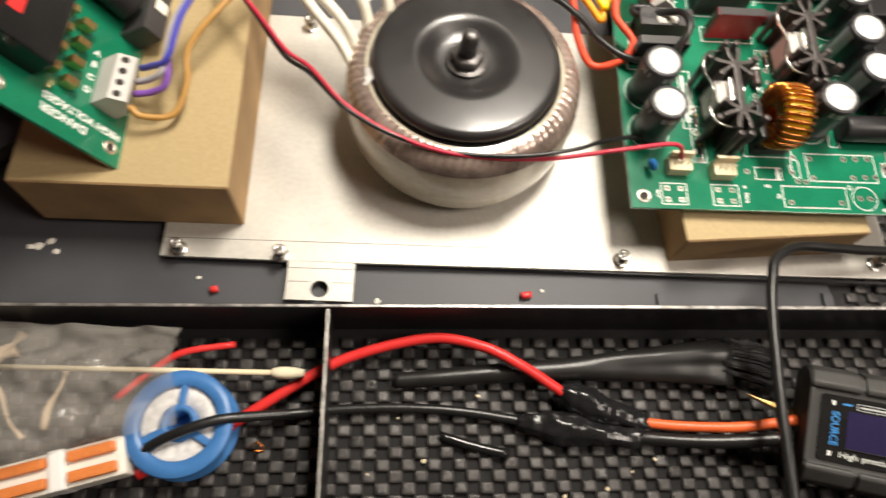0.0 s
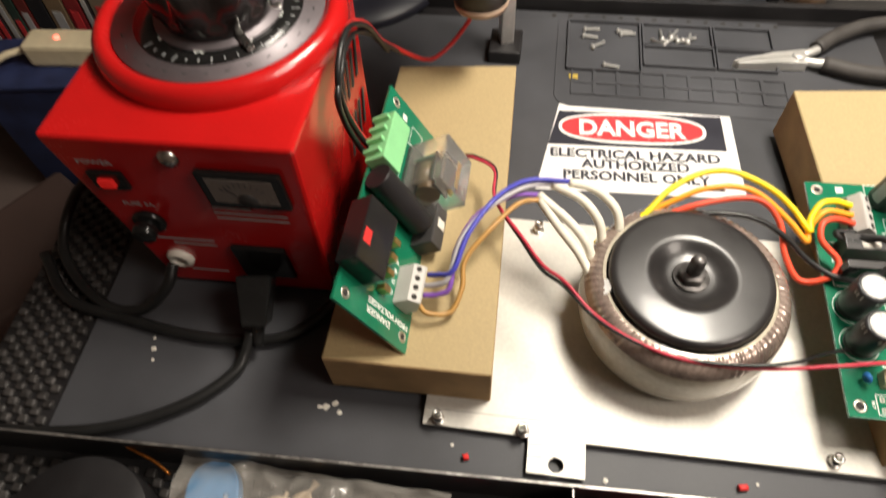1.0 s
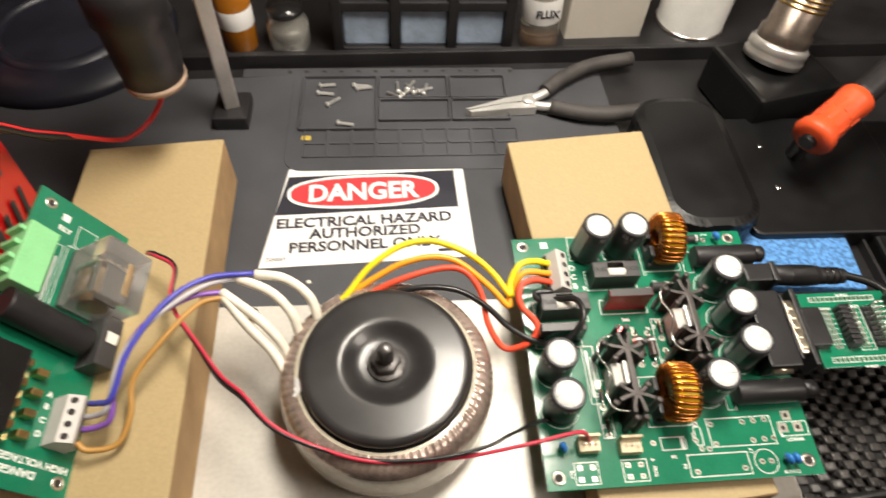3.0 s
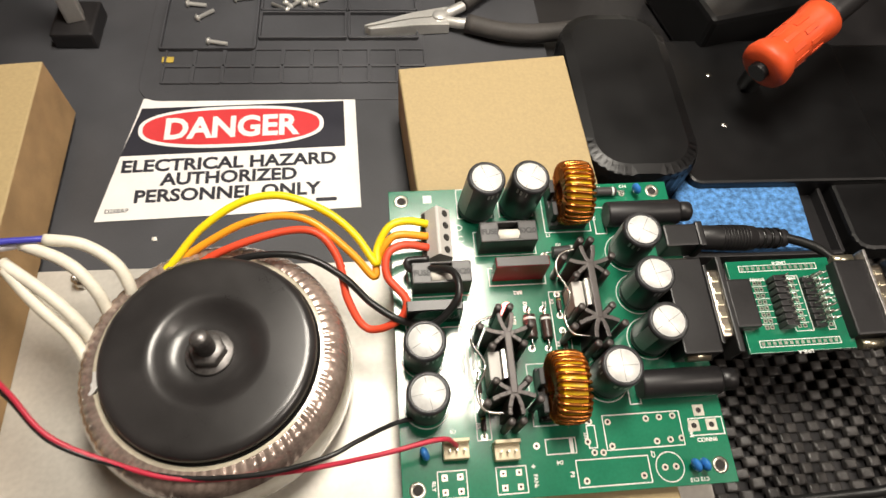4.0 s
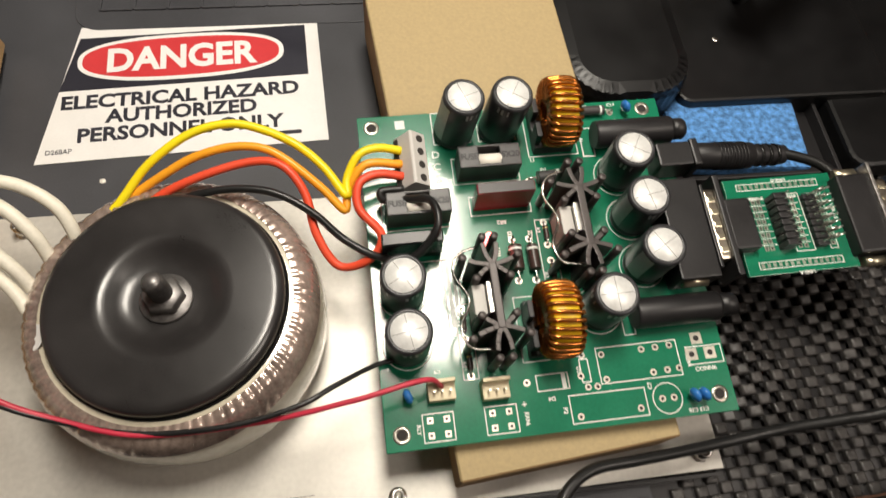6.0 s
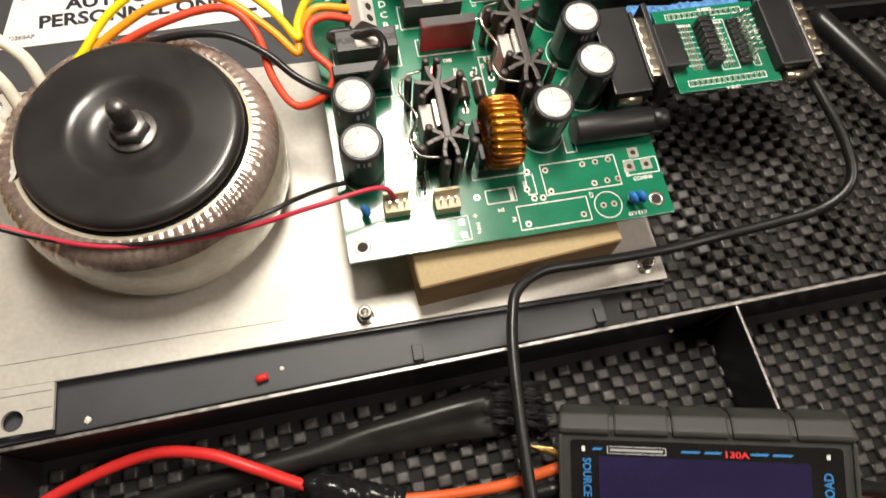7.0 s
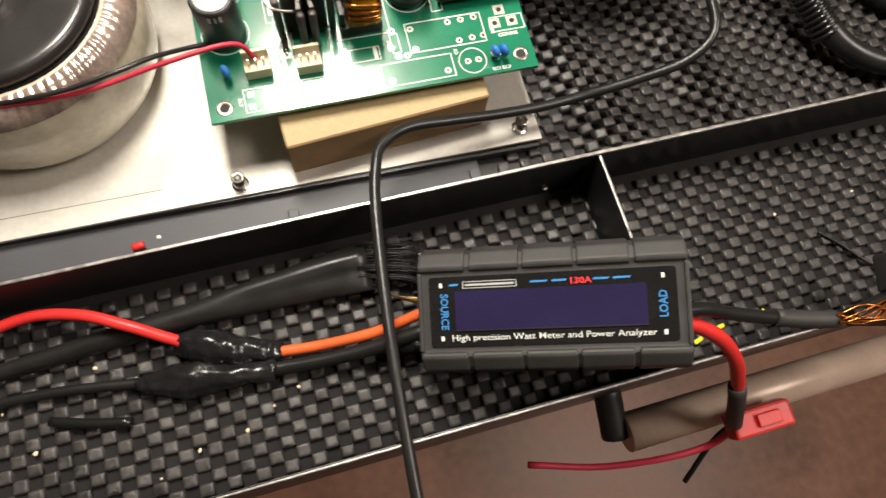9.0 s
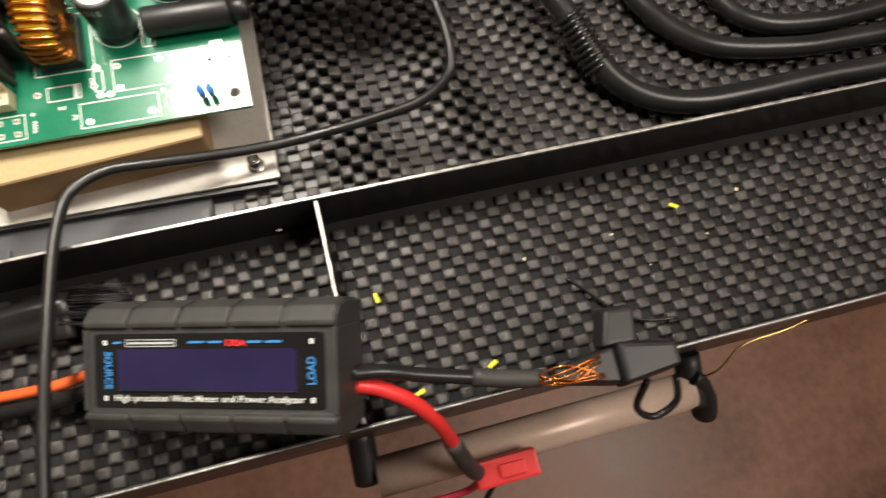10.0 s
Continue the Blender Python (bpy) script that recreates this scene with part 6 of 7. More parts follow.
MAT_FOIL = material("clear_plastic_film", (0.70, 0.66, 0.60), 0.10, vary=0.04, scale=30, alpha=0.24, spec=1.0)
sack = thing("plastic_bag", "crumpled clear plastic bag of small parts in the drawer", "bag", Matrix.Translation((-0.08, -0.21, FLOOR)))
part("film", bag, MAT_FOIL, sack, m=Matrix.Translation((0.08, 0.21, -FLOOR)))
part("seal_strip", tube([(-0.112, -0.199, 0.016), (-0.110, -0.212, 0.0175), (-0.106, -0.228, 0.016), (-0.101, -0.243, 0.012)], 0.0012, 8, 6), MAT_FOIL, sack, "pale zip seal strip", m=Matrix.Translation((0.08, 0.21, -FLOOR)))
ov = prism(oval(0.024, 0.034), -0.0015, 0.0065, 0.001)
ov.transform(pose(-0.122, -0.200, 0.0, 0, 0, 12))
solo("blue_case", ov, material("sky_blue_plastic", (0.03, 0.25, 0.55), 0.35), "flat blue plastic oval inside the clear bag", "case")
for x, y, a, L, r in ((-0.077, -0.213, -52, 0.026, 0.0010), (-0.061, -0.209, 82, 0.022, 0.0013), (-0.097, -0.205, 60, 0.030, 0.0010), (-0.089, -0.196, 18, 0.022, 0.0026), (-0.082, -0.192, 55, 0.014, 0.0022), (-0.120, -0.222, 75, 0.024, 0.0016)):
    q = tube([(-L / 2, 0, 0), (-L / 6, 0.0008, 0.001), (L / 5, -0.0006, 0.001), (L / 2, 0.0004, 0.0)], r, 10, 4, taper=lambda k: 0.75 + 0.35 * math.sin(7 * k))
    q.transform(pose(x, y, FLOOR + 0.0055, 0, 0, a))
    solo("small_part", q, material("tan_small_parts", (0.55, 0.42, 0.28), 0.5, vary=0.2), "small tan part inside the clear bag", "part", "bagged parts")
rl_ = thing("tape_reel", "black tape reel with a tan cardboard core", "tape", Matrix.Translation((-0.1740, -0.2240, FLOOR)))
part("tape_roll", lathe([(0.0125, 0.0005), (0.0330, 0.0005), (0.0335, 0.0012), (0.0335, 0.0175), (0.0330, 0.0180), (0.0125, 0.0180)], 56), MAT_BLACK, rl_)
part("core", lathe([(0.0125, 0.0), (0.0125, 0.0185), (0.0060, 0.0185), (0.0060, 0.0)], 40), material("tan_cardboard", (0.48, 0.36, 0.2), 0.7), rl_, "tan cardboard core")
solo("copper_foil", tube([(-0.170, -0.183, 0.015), (-0.160, -0.186, 0.015), (-0.150, -0.189, 0.013), (-0.142, -0.193, 0.011)], 0.0008, 6, 5), MAT_COPPER, "bright bare copper wire end", "wire")

# ---- back of the mat: screws, pliers ----
MAT_ZINC = material("bright_zinc", (0.66, 0.65, 0.62), 0.4, metal=0.6, vary=0.08)


def small_screw(x, y, a, L=0.010):
    t = thing("machine_screw", "small bright zinc machine screw lying on the mat", "screw", pose(x, y, 0.0022, 0, 90, a), "loose screws")
    part("shank", cyl(0.0011, L, 10), MAT_ZINC, t)
    part("head", lathe([(0, -0.0016), (0.0014, -0.0014), (0.0021, -0.0003), (0.0021, 0), (0, 0)], 16), MAT_ZINC, t)


for x, y, a in ((0.035, 0.1475, 5), (0.034, 0.140, -8), (0.0405, 0.1285, 38), (0.058, 0.1475, -6), (0.060, 0.144, 8), (0.0485, 0.1105, -12), (0.088, 0.1405, 95), (0.091, 0.138, 40), (0.094, 0.1430, 60), (0.0985, 0.1395, 120), (0.102, 0.141, 20), (0.089, 0.1350, 150), (0.105, 0.1385, 75)):
    small_screw(x, y, a)
pl = thing("pliers", "steel long-nose pliers with dark grey handles on the mat", "pliers", Matrix.Translation((0.178, 0.1255, 0.0006)))
for s, tip in ((1, -0.0455), (-1, -0.0440)):
    part("jaw", slab([(tip, s * 0.0006 - 0.009), (-0.020, s * 0.0003 - 0.003), (0.0, s * 0.0005), (0.002, s * 0.0075), (-0.018, s * 0.0055 - 0.003), (tip + 0.002, s * 0.0022 - 0.009)],
                     [(tip, s * 0.0006 - 0.009), (-0.020, s * 0.0003 - 0.003), (0.0, s * 0.0005), (0.002, s * 0.0072), (-0.018, s * 0.0052 - 0.003), (tip + 0.002, s * 0.0020 - 0.009)], 0.0, 0.0065, 0.0004), MAT_ZINC, pl, "bright steel jaw")
part("pivot", cyl(0.0042, 0.0080, 20, 0.0006, at=(-0.003, -0.0005, 0)), MAT_ZINC, pl)
for pts in ([(0.0, 0.003, 0.004), (0.012, 0.010, 0.005), (0.026, 0.022, 0.006)], [(0.0, -0.002, 0.004), (0.008, -0.005, 0.005), (0.016, -0.006, 0.006)]):
    part("shank", tube(pts, 0.0030, 12, 4), MAT_ZINC, pl)
MAT_GRIP = material("worn_grey_grip", (0.055, 0.05, 0.047), 0.6, vary=0.25, scale=60)
part("handle", tube([(0.010, 0.010, 0.005), (0.026, 0.024, 0.006), (0.048, 0.036, 0.0065), (0.078, 0.043, 0.0065)], 0.0050, 14, 6), MAT_GRIP, pl, "worn dark grey grip")
part("handle", tube([(0.012, -0.005, 0.005), (0.034, -0.013, 0.006), (0.058, -0.014, 0.0065), (0.088, -0.008, 0.0065)], 0.0052, 14, 6), MAT_GRIP, pl, "worn dark grey grip")
for k in range(34):
    for r in range(3):
        if (k + r) % 2:
            q = box(0.0032, 0.0026, 0.0012, 0.0003)
            q.transform(pose(0.200 + 0.0034 * k, 0.150 + 0.0034 * r + 0.0002 * k, -0.0002))
            if k % 2 == r % 2 and k > 2:
                solo("liner_stud", q, MAT_LINER, "raised stud of the liner showing behind the mat", "stud", "liner studs")
            else:
                q.free()

# ---- back rail and the things behind it ----
structure("back_rail", box(0.66, 0.005, 0.0125, 0.001, at=(0.22, 0.174, -0.0035)), MAT_TRAY, "black steel rail along the back of the bench", "rail", Matrix.Rotation(radians(1.4), 4, "Z"))
structure("back_shelf", box(0.75, 0.22, 0.004, at=(0.22, 0.287, -0.0055)), MAT_TRAY, "black shelf behind the rail", "shelf", Matrix.Rotation(radians(1.4), 4, "Z"))
org = thing("blue_panel_rack", "black lattice rack with pale blue fabric panels", "rack", Matrix.Translation((0.04, 0.187, -0.003)))
MAT_FABRIC = material("pale_blue_fabric", (0.36, 0.45, 0.58), 0.85, vary=0.16, scale=90, fine=1200, bump=0.0002)
part("back_board", box(0.130, 0.003, 0.140, 0.0005, at=(0.067, 0.010, 0)), MAT_BLACK, org)
for i in range(3):
    for j in range(3):
        part("blue_pane", box(0.0335, 0.004, 0.0295, 0.0022, at=(0.0265 + 0.0405 * i, 0.0055, 0.006 + 0.0365 * j)), MAT_FABRIC, org, "pale blue fabric panel")
for i in range(4):
    part("upright_bar", box(0.0072, 0.008, 0.140, 0.0012, at=(0.0063 + 0.0405 * i, 0.003, 0)), MAT_BLACK, org)
for j in range(4):
    part("cross_bar", box(0.130, 0.0075, 0.0072, 0.0012, at=(0.067, 0.0035, -0.0007 + 0.0365 * j)), MAT_BLACK, org)
fl = thing("flux_bottle", "clear dropper bottle of amber flux with a white cap", "bottle", Matrix.Translation((0.193, 0.197, -0.003)) @ Matrix.Rotation(radians(-3), 4, "Y") @ Matrix.Diagonal((1.05, 1.05, 1.28, 1)))
bt = part("bottle", lathe([(0, 0.001), (0.0120, 0.0), (0.0138, 0.002), (0.0138, 0.040), (0.0120, 0.045), (0.0062, 0.048), (0.0062, 0.052)], 36), MAT_CLEAR, fl)
bt.visible_shadow = False
part("liquid", lathe([(0, 0.002), (0.0128, 0.0025), (0.0128, 0.012), (0, 0.012)], 30), material("dark_flux", (0.06, 0.035, 0.02), 0.1), fl)
part("paper_label", lathe([(0.01395, 0.0215), (0.01400, 0.0217), (0.01400, 0.0360), (0.01395, 0.0362)], 40), MAT_WHITE, fl, "white paper label")
part("label_word", letters("FLUX", 0.0065, 0.0002, "CENTER", 1.0, 0.00005), MAT_SIGNBLACK, fl, m=pose(0.0015, -0.01415, 0.0265, 90, 0, 0))
part("cap", lathe([(0.0092, 0.048), (0.0094, 0.049), (0.0092, 0.070), (0.0060, 0.072), (0.0045, 0.080), (0, 0.0805)], 28), MAT_WHITEPL, fl, "white screw cap")
gb = box(0.060, 0.035, 0.125, 0.002, at=(0.0, 0, 0))
gb.transform(pose(0.243, 0.2225, -0.0035, 0, 0, 3))
solo("grey_box", gb, material("pale_grey_card", (0.6, 0.56, 0.49), 0.6, vary=0.06, scale=20), "plain pale grey carton standing behind the rail", "box")
can = thing("spray_can", "white spray can with faint printing standing behind the rail", "can", Matrix.Translation((0.318, 0.226, -0.0035)))
part("can_body", lathe([(0, 0), (0.0250, 0.0), (0.0265, 0.002), (0.0258, 0.005), (0.0258, 0.130), (0.024, 0.136), (0, 0.138)], 48), material("off_white_can", (0.78, 0.77, 0.74), 0.3, vary=0.08, scale=40), can)
part("base_rim", lathe([(0.0262, 0.0008), (0.0272, 0.0015), (0.0262, 0.0045), (0.0255, 0.0045)], 48), MAT_STEEL, can, "bright steel rim")
for k in range(6):
    part("print_line", box(0.012 - 0.003 * (k % 3), 0.0002, 0.0006, at=(-0.002, -0.0259, 0.045 + 0.006 * k)), MATS["pale_print"], can)
jar = thing("glass_jar", "small clear glass jar behind the rail", "jar", Matrix.Translation((0.010, 0.198, -0.0035)))
g_ = part("glass", lathe([(0, 0.001), (0.0130, 0.0), (0.0150, 0.003), (0.0150, 0.022), (0.0120, 0.027), (0.0120, 0.031), (0.0105, 0.031), (0.0105, 0.027), (0.0136, 0.021), (0.0136, 0.004), (0, 0.003)], 36), MAT_CLEAR, jar)
g_.visible_shadow = False
part("contents", lathe([(0, 0.0035), (0.0130, 0.0045), (0.0130, 0.019), (0, 0.019)], 30), MAT_GLOSSBLACK, jar)
part("lid", lathe([(0.0125, 0.030), (0.0125, 0.034), (0, 0.035)], 32), MAT_GLOSSBLACK, jar)
amb = thing("amber_bottle", "amber bottle with a white paper label behind the rail", "bottle", Matrix.Translation((-0.026, 0.200, -0.0035)))
part("bottle", lathe([(0, 0), (0.0115, 0.0), (0.0125, 0.002), (0.0125, 0.048), (0.006, 0.056), (0.006, 0.066), (0, 0.067)], 32), material("amber_glass", (0.28, 0.1, 0.01), 0.12, vary=0.1), amb)
part("paper_label", lathe([(0.0126, 0.020), (0.01265, 0.0202), (0.01265, 0.034), (0.0126, 0.0342)], 32), MAT_WHITE, amb)

# digital microscope on its stand
ms = thing("microscope", "black digital microscope with a flat screen on a metal pole", "microscope", Matrix.Translation((-0.020, 0.120, 0)))
part("foot", box(0.022, 0.026, 0.010, 0.0015), MAT_BLACK, ms)
part("pole", box(0.0095, 0.0080, 0.155, 0.0012), material("satin_aluminium", (0.62, 0.6, 0.57), 0.35, metal=0.8, vary=0.08), ms, "satin aluminium pole", m=pose(0, 0, 0.0095, -2, 0.8, 20))
part("arm", box(0.014, 0.060, 0.012, 0.002, at=(-0.004, -0.030, 0.146)), MAT_BLACK, ms, "black arm between pole and head")
HEAD = Matrix.Translation((-0.0106, -0.066, 0))
part("barrel", lathe([(0, 0.0885), (0.0138, 0.0880), (0.0146, 0.0885), (0.0156, 0.104), (0.0160, 0.120), (0.0178, 0.122), (0.0178, 0.146), (0, 0.146)], 44), MAT_BLACK, ms, "black lens barrel", m=HEAD)
part("barrel_ring", lathe([(0.0130, 0.0845), (0.0146, 0.0845), (0.0150, 0.0880), (0.0130, 0.0885)], 44), material("tan_lens_ring", (0.42, 0.3, 0.22), 0.45), ms, "tan ring at the lens", m=HEAD)
part("screen_body", prism([(-0.056, -0.004), (0.020, -0.006), (0.054, 0.050), (-0.050, 0.052)], 0.146, 0.157, 0.002), MAT_GLOSSBLACK, ms, "flat black screen housing", m=HEAD)
for x, y in ((0.012, 0.012), (0.027, 0.018)):
    part("button", lathe([(0.0040, 0.1570), (0.0040, 0.1580), (0, 0.1584)], 24, at=(x, y, 0)), MAT_STEEL, ms, "round metal button", m=HEAD)
rb_ = thing("round_base", "large round black base plate behind the red transformer", "base", Matrix.Translation((-0.150, 0.205, -0.003)))
part("plate", lathe([(0, 0.0), (0.074, 0.0), (0.077, 0.004), (0.074, 0.010), (0.050, 0.0115), (0, 0.0115)], 64), material("dark_navy_plastic", (0.014, 0.014, 0.022), 0.4, vary=0.2, scale=30), rb_)
part("raised_ring", lathe([(0.040, 0.0112), (0.041, 0.0140), (0.046, 0.0145), (0.049, 0.0112)], 64), MATS["dark_navy_plastic"], rb_, "raised ring")


# ---- soldering station on the liner ----
st = thing("soldering_station", "black soldering iron stand with a rounded side", "soldering station", Matrix.Translation((0.285, 0.05, 0)))
MAT_DEEP = material("matt_black_casting", (0.006, 0.006, 0.0065), 0.36, vary=0.2, scale=40)
hump = prism(rounded(0.056, 0.105, 0.020, 8, -0.024, 0.0), 0.0, 0.030, 0.006)
part("housing", hump, MAT_DEEP, st, "black cast housing")
part("base_plate", prism(rounded(0.105, 0.095, 0.006, 4, 0.055, 0.000), 0.0, 0.0145, 0.0015), MAT_DEEP, st)
part("side_base", prism(rounded(0.150, 0.132, 0.008, 4, 0.150, -0.018), 0.0, 0.011, 0.002), MAT_DEEP, st, "wide black base plate")
for x, y in ((0.029, -0.012), (0.030, 0.022)):
    part("screw", lathe([(0.0026, 0.0125), (0.0024, 0.0142), (0, 0.0150)], 14), MAT_STEEL, st, m=Matrix.Translation((x, y, 0)))
part("holder_neck", tube([(0.050, 0.016, 0.010), (0.046, 0.010, 0.028), (0.040, 0.002, 0.043)], 0.0055, 20, 4), MAT_DEEP, st)
iron = thing("soldering_iron", "soldering iron with an orange rubber sleeve in its stand", "soldering iron", axes((0.3160, 0.041, 0.050), (0.72, 0.50, 0.24), (-0.58, 0.8, 0)) @ Matrix.Scale(0.76, 4))
MAT_ORG = material("orange_rubber", (0.72, 0.085, 0.022), 0.45, vary=0.07, scale=80)
grip = lathe([(0, 0.0), (0.0115, 0.0), (0.0150, 0.0020), (0.0158, 0.005), (0.0150, 0.010), (0.0128, 0.014), (0.0122, 0.040), (0.0135, 0.046), (0.0135, 0.052), (0.0105, 0.053)], 40)
grip.transform(Matrix.Rotation(radians(90), 4, "Y"))
gp = part("sleeve", grip, MAT_ORG, iron, "orange rubber sleeve")
for k in range(10):
    a = 2 * math.pi * k / 10
    for j in range(2):
        q = box(0.010, 0.0034, 0.0012, 0.0004)
        part("grip_pad", q, MAT_ORG, gp, m=Matrix.Rotation(a + 0.3 * j, 4, "X") @ Matrix.Translation((0.020 + 0.013 * j, 0, 0.0118)))
part("handle", tube([(0.048, 0, 0), (0.080, 0, 0), (0.125, 0, 0)], 0.0102, 24, 3), MAT_BLACK, iron)
part("shaft", tube([(0.004, 0, 0), (-0.001, 0, 0), (-0.004, 0, 0)], 0.0060, 18, 3), MAT_DEEP, iron)
tray_ = thing("sponge_tray", "black tray for the cleaning sponge", "tray", Matrix.Translation((0.316, -0.004, 0)))
part("tray_base", box(0.078, 0.058, 0.002, 0.0005), MAT_TRAY, tray_)
for sx, sy, x, y in ((0.078, 0.002, 0, 0.029), (0.078, 0.002, 0, -0.029), (0.002, 0.058, 0.039, 0), (0.002, 0.058, -0.039, 0)):
    part("tray_wall", box(sx, sy, 0.008, 0.0005, at=(x, y, 0)), MAT_TRAY, tray_)
sg = box(0.062, 0.044, 0.0075, 0.0016, seg=2)
bmesh.ops.subdivide_edges(sg, edges=sg.edges[:], cuts=6, use_grid_fill=True)
for v in sg.verts:
    v.co += Vector((noise.noise(v.co * 260), noise.noise(v.co * 260 + Vector((7, 0, 0))), noise.noise(v.co * 300 + Vector((0, 9, 0))))) * 0.00028
sg.transform(pose(0.3115, -0.008, 0.0025, 0, 0, -4))
solo("cleaning_sponge", sg, material("blue_cellulose", (0.10, 0.28, 0.62), 0.85, vary=0.4, scale=420, fine=1700, bump=0.0007), "damp blue cellulose cleaning sponge in its tray", "sponge")
cb = box(0.062, 0.060, 0.034, 0.003)
cb.transform(pose(0.338, 0.128, -0.001, 0, 0, 14))
solo("black_module", cb, MAT_DEEP, "black metal block holding a steel cylinder", "block")
sol = thing("steel_cylinder", "polished steel cylinder with threads on the black block", "cylinder", pose(0.336, 0.134, 0.0325, -14, 12, 0))
part("collar", lathe([(0, 0), (0.0192, 0.0), (0.0196, 0.004), (0.0186, 0.006), (0.0192, 0.0075), (0.0192, 0.011), (0.0178, 0.013), (0, 0.013)], 44), MATS["satin_aluminium"], sol)
part("barrel", lathe([(0, 0.006), (0.0165, 0.006), (0.0170, 0.020), (0.0150, 0.022), (0.0150, 0.080), (0, 0.080)], 40), material("polished_nickel", (0.22, 0.18, 0.15), 0.3, metal=0.8, vary=0.2), sol)
for k in range(6):
    part("thread", lathe([(0.0151, 0.036 + 0.003 * k), (0.0157, 0.0368 + 0.003 * k), (0.0151, 0.0376 + 0.003 * k)], 32), MAT_GOLD, sol)
# thick dark cables at the far right
for pts, r in (([(0.362, -0.045, 0.022), (0.376, -0.078, 0.022), (0.387, -0.101, 0.020), (0.395, -0.118, 0.0145), (0.405, -0.134, 0.0095), (0.419, -0.144, 0.007), (0.438, -0.149, 0.0065), (0.463, -0.149, 0.0065), (0.497, -0.147, 0.0065), (0.535, -0.146, 0.0065), (0.60, -0.138, 0.0065), (0.68, -0.13, 0.0065)], 0.0050),
               ([(0.416, -0.070, 0.010), (0.428, -0.097, 0.008), (0.438, -0.111, 0.006), (0.455, -0.124, 0.006), (0.485, -0.130, 0.006), (0.512, -0.131, 0.006), (0.56, -0.128, 0.006), (0.68, -0.11, 0.006)], 0.0046),
               ([(0.452, -0.075, 0.006), (0.466, -0.102, 0.006), (0.476, -0.114, 0.006), (0.498, -0.1195, 0.006), (0.543, -0.117, 0.006), (0.68, -0.095, 0.006)], 0.0042)):
    solo("thick_cable", tube(pts, r, 14, 6), W_BLACK, "thick dark rubber cable lying on the liner", "cable", "thick cables")
sr = thing("cable_boot", "ribbed black strain relief on the thick cable", "strain relief", axes((0.3915, -0.1110, 0.0170), (0.42, -0.80, -0.35), (0.86, 0.5, 0)))
for k in range(10):
    part("boot_ring", tube([(0.0026 * k - 0.004, 0, 0), (0.0026 * k - 0.0025, 0, 0)], 0.0066, 18, smooth=False), MAT_GLOSSBLACK, sr)

# ---- shelf of books and clutter beyond the bench ----
structure("side_shelf", box(0.55, 0.5, 0.03, at=(-0.62, 0.22, -0.235)), material("dull_board", (0.12, 0.09, 0.08), 0.7, vary=0.15, scale=10), "dull low shelf beside the bench", "shelf")
bk = random.Random(12)
x = -0.62
cols = ((0.25, 0.02, 0.025), (0.035, 0.028, 0.03), (0.24, 0.2, 0.15), (0.03, 0.06, 0.045), (0.18, 0.03, 0.025), (0.02, 0.02, 0.022), (0.24, 0.17, 0.1))
for k in range(18):
    w = bk.uniform(0.008, 0.02)
    h = bk.uniform(0.21, 0.27)
    c = cols[k % 7]
    b = thing("book", "upright book with a worn printed spine on the shelf", "book", pose(x, 0.27, -0.205, 0, 4, 0), "books on the shelf")
    part("cover", box(w, 0.15, h, 0.0012, at=(w / 2, 0, 0)), material("book_cover_%s" % "abcdefg"[k % 7], c, 0.5, vary=0.15, scale=30), b)
    part("spine_title", box(w * 0.5, 0.0006, h * bk.uniform(0.3, 0.5), at=(w / 2, -0.0752, h * 0.3)), MATS["pale_print"] if k % 2 else MAT_SIGNRED, b, "printed title band")
    x += w + 0.0012
ps = thing("power_strip", "white power strip with a small lit red light", "power strip", pose(-0.405, 0.162, -0.0692, 0, 0, 4) @ Matrix.Scale(0.62, 4))
part("strip_body", box(0.12, 0.042, 0.036, 0.006), MAT_IVORY, ps)
part("pilot_light", cyl(0.004, 0.002, 16, at=(-0.012, 0, 0.036)), glow("red_pilot", (1.0, 0.1, 0.05), 3.0), ps)
wire([(-0.441, 0.160, -0.058), (-0.468, 0.140, -0.060), (-0.515, 0.105, -0.095), (-0.57, 0.06, -0.150), (-0.66, 0.02, -0.201)], 0.003, MAT_IVORY, "white cord of the power strip", "power_cable", "mains cables")
# card colour is darkened to carry the lack of light on this side
q = box(0.20, 0.12, 0.17, 0.006)
q.transform(pose(-0.47, 0.005, -0.35, 0, 0, 58))
solo("brown_carton", q, material("shade_darkened_card", (0.07, 0.042, 0.035), 0.7, vary=0.1, scale=12), "brown carton beside the bench, coloured dark for the unlit side", "box")
navy = thing("navy_carton", "dark navy carton standing before the books", "box", pose(-0.415, 0.158, -0.205, 0, 0, 8))
part("carton_body", box(0.150, 0.066, 0.132, 0.003), material("navy_card", (0.02, 0.03, 0.09), 0.6, vary=0.3, scale=40), navy)
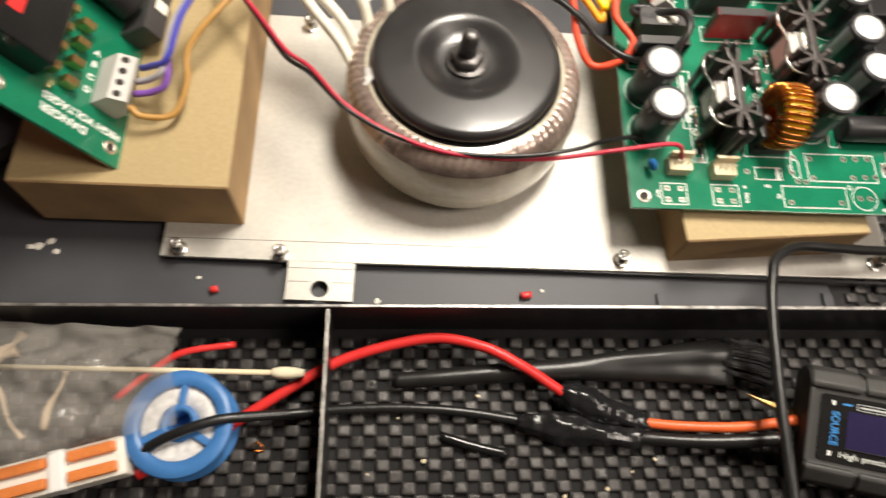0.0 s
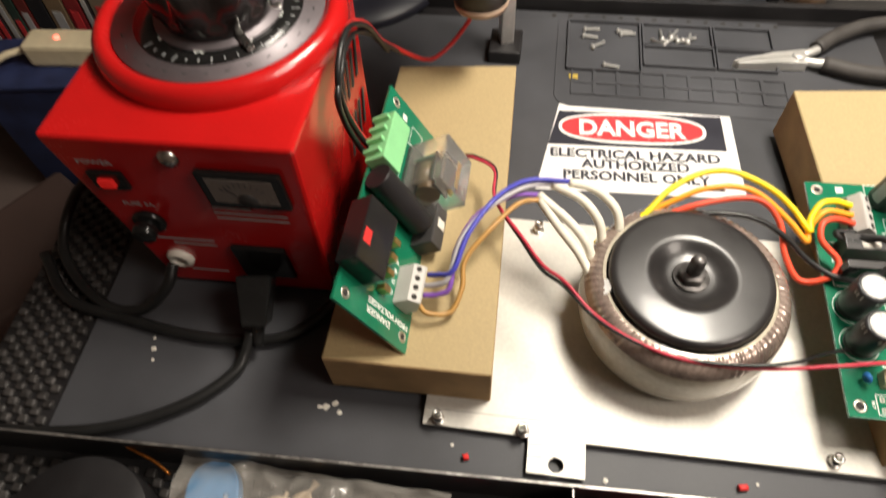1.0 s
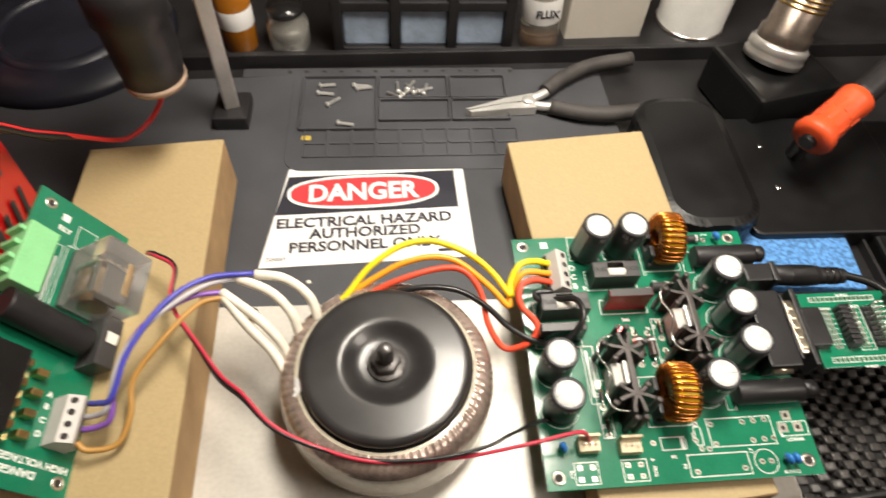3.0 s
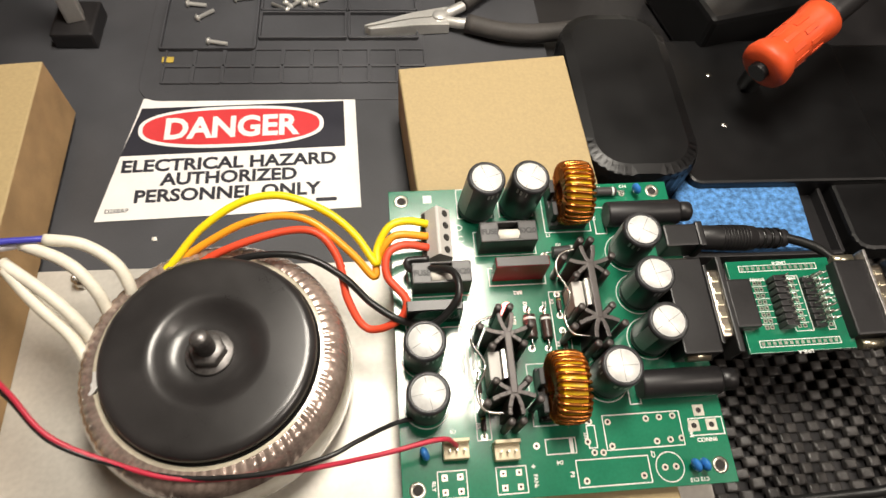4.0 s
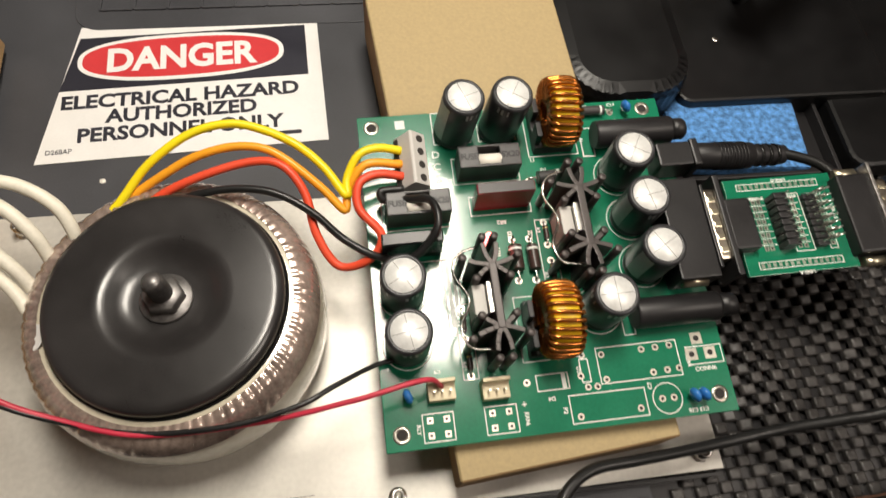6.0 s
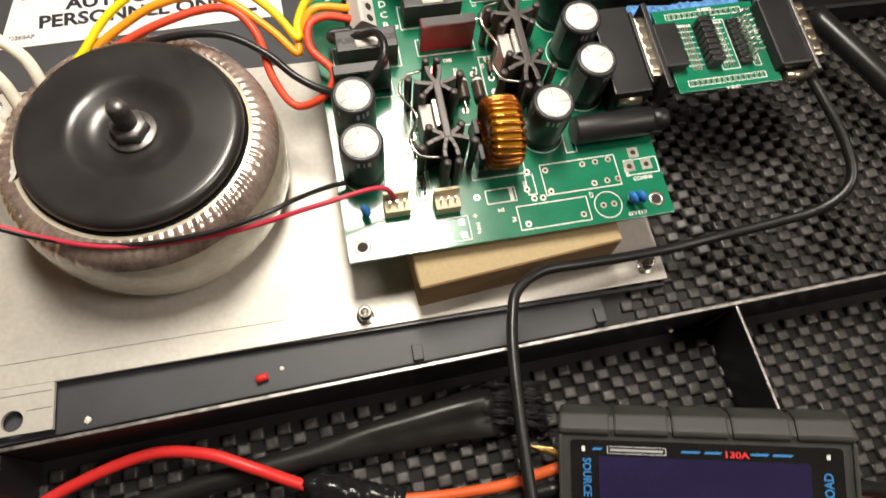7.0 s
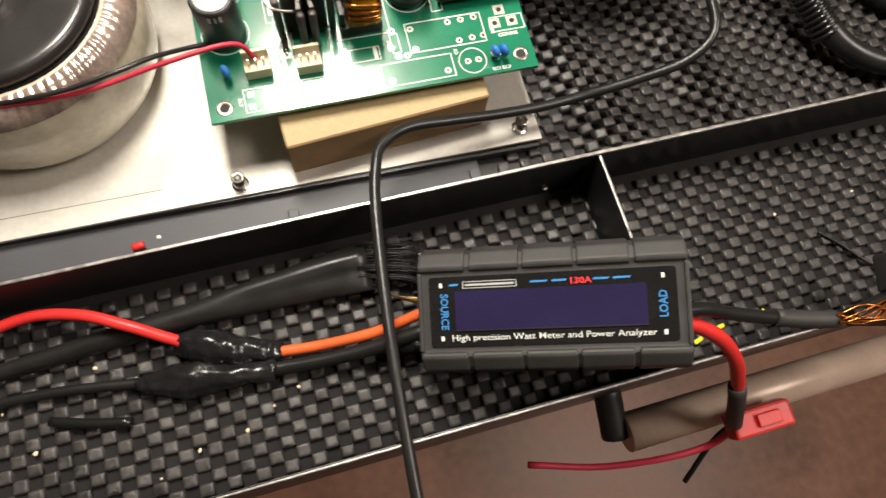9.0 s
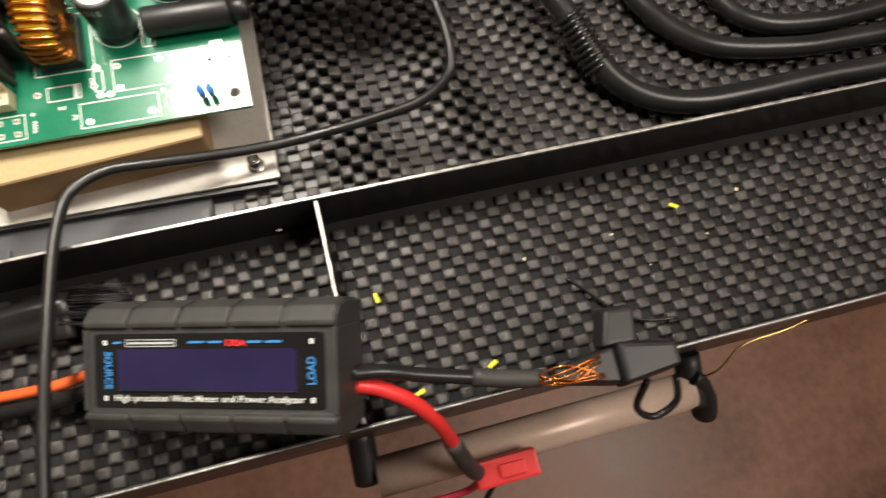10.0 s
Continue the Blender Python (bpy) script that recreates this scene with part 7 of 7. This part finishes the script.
part("carton_lid", box(0.153, 0.069, 0.004, 0.001, at=(0, 0, 0.1315)), MATS["navy_card"], navy)
rcl = thing("red_plug", "red moulded plug with a white ribbed insert", "plug", pose(-0.225, 0.165, 0.010, 0, 0, -8))
part("plug_body", slab([(-0.05, -0.018), (0.04, -0.018), (0.045, 0.02), (-0.05, 0.02)], [(-0.045, -0.014), (0.036, -0.014), (0.04, 0.016), (-0.045, 0.016)], 0.0, 0.066, 0.008), material("red_moulding", (0.28, 0.014, 0.02), 0.4), rcl)
part("insert", box(0.050, 0.018, 0.012, 0.003, at=(0.0, -0.015, 0.060)), MAT_WHITEPL, rcl, "white ribbed insert")
# small crumbs on the mat
crumb = random.Random(21)
for x, y in ((-0.182, -0.125), (-0.178, -0.137), (-0.180, -0.131), (-0.083, -0.150), (-0.079, -0.148), (-0.086, -0.1505), (-0.076, -0.152), (-0.020, -0.1605), (0.116, -0.1605), (0.037, -0.012), (0.262, -0.170), (0.05, -0.1675)):
    s_ = crumb.uniform(0.0008, 0.0018)
    q = bmesh.new()
    bmesh.ops.create_icosphere(q, subdivisions=1, radius=s_)
    for v in q.verts:
        v.co = Vector((v.co.x * crumb.uniform(0.7, 1.4), v.co.y * crumb.uniform(0.7, 1.3), max(-0.0002, v.co.z * 0.5)))
    q.transform(Matrix.Translation((x, y, 0.0003)))
    solo("crumb", q, MAT_WHITEPL, "tiny pale crumb of debris on the mat", "crumb", "crumbs")

# unseen linear lamp body over the bench light; its shade and rods are made up
lamp = thing("bench_lamp", "unseen panel lamp over the bench, its shade and rods made up", "lamp", Matrix.Translation(BENCH_LAMP))
part("shade", slab([(-0.070, -0.135), (0.070, -0.135), (0.070, 0.135), (-0.070, 0.135)], [(-0.055, -0.12), (0.055, -0.12), (0.055, 0.12), (-0.055, 0.12)], 0.0, 0.028, 0.003), MAT_GLOSSBLACK, lamp)
for y in (-0.08, 0.08):
    part("rod", cyl(0.003, 1.6 - BENCH_LAMP[2] - 0.027, 12, at=(0, y, 0.0265)), MAT_STEEL, lamp)
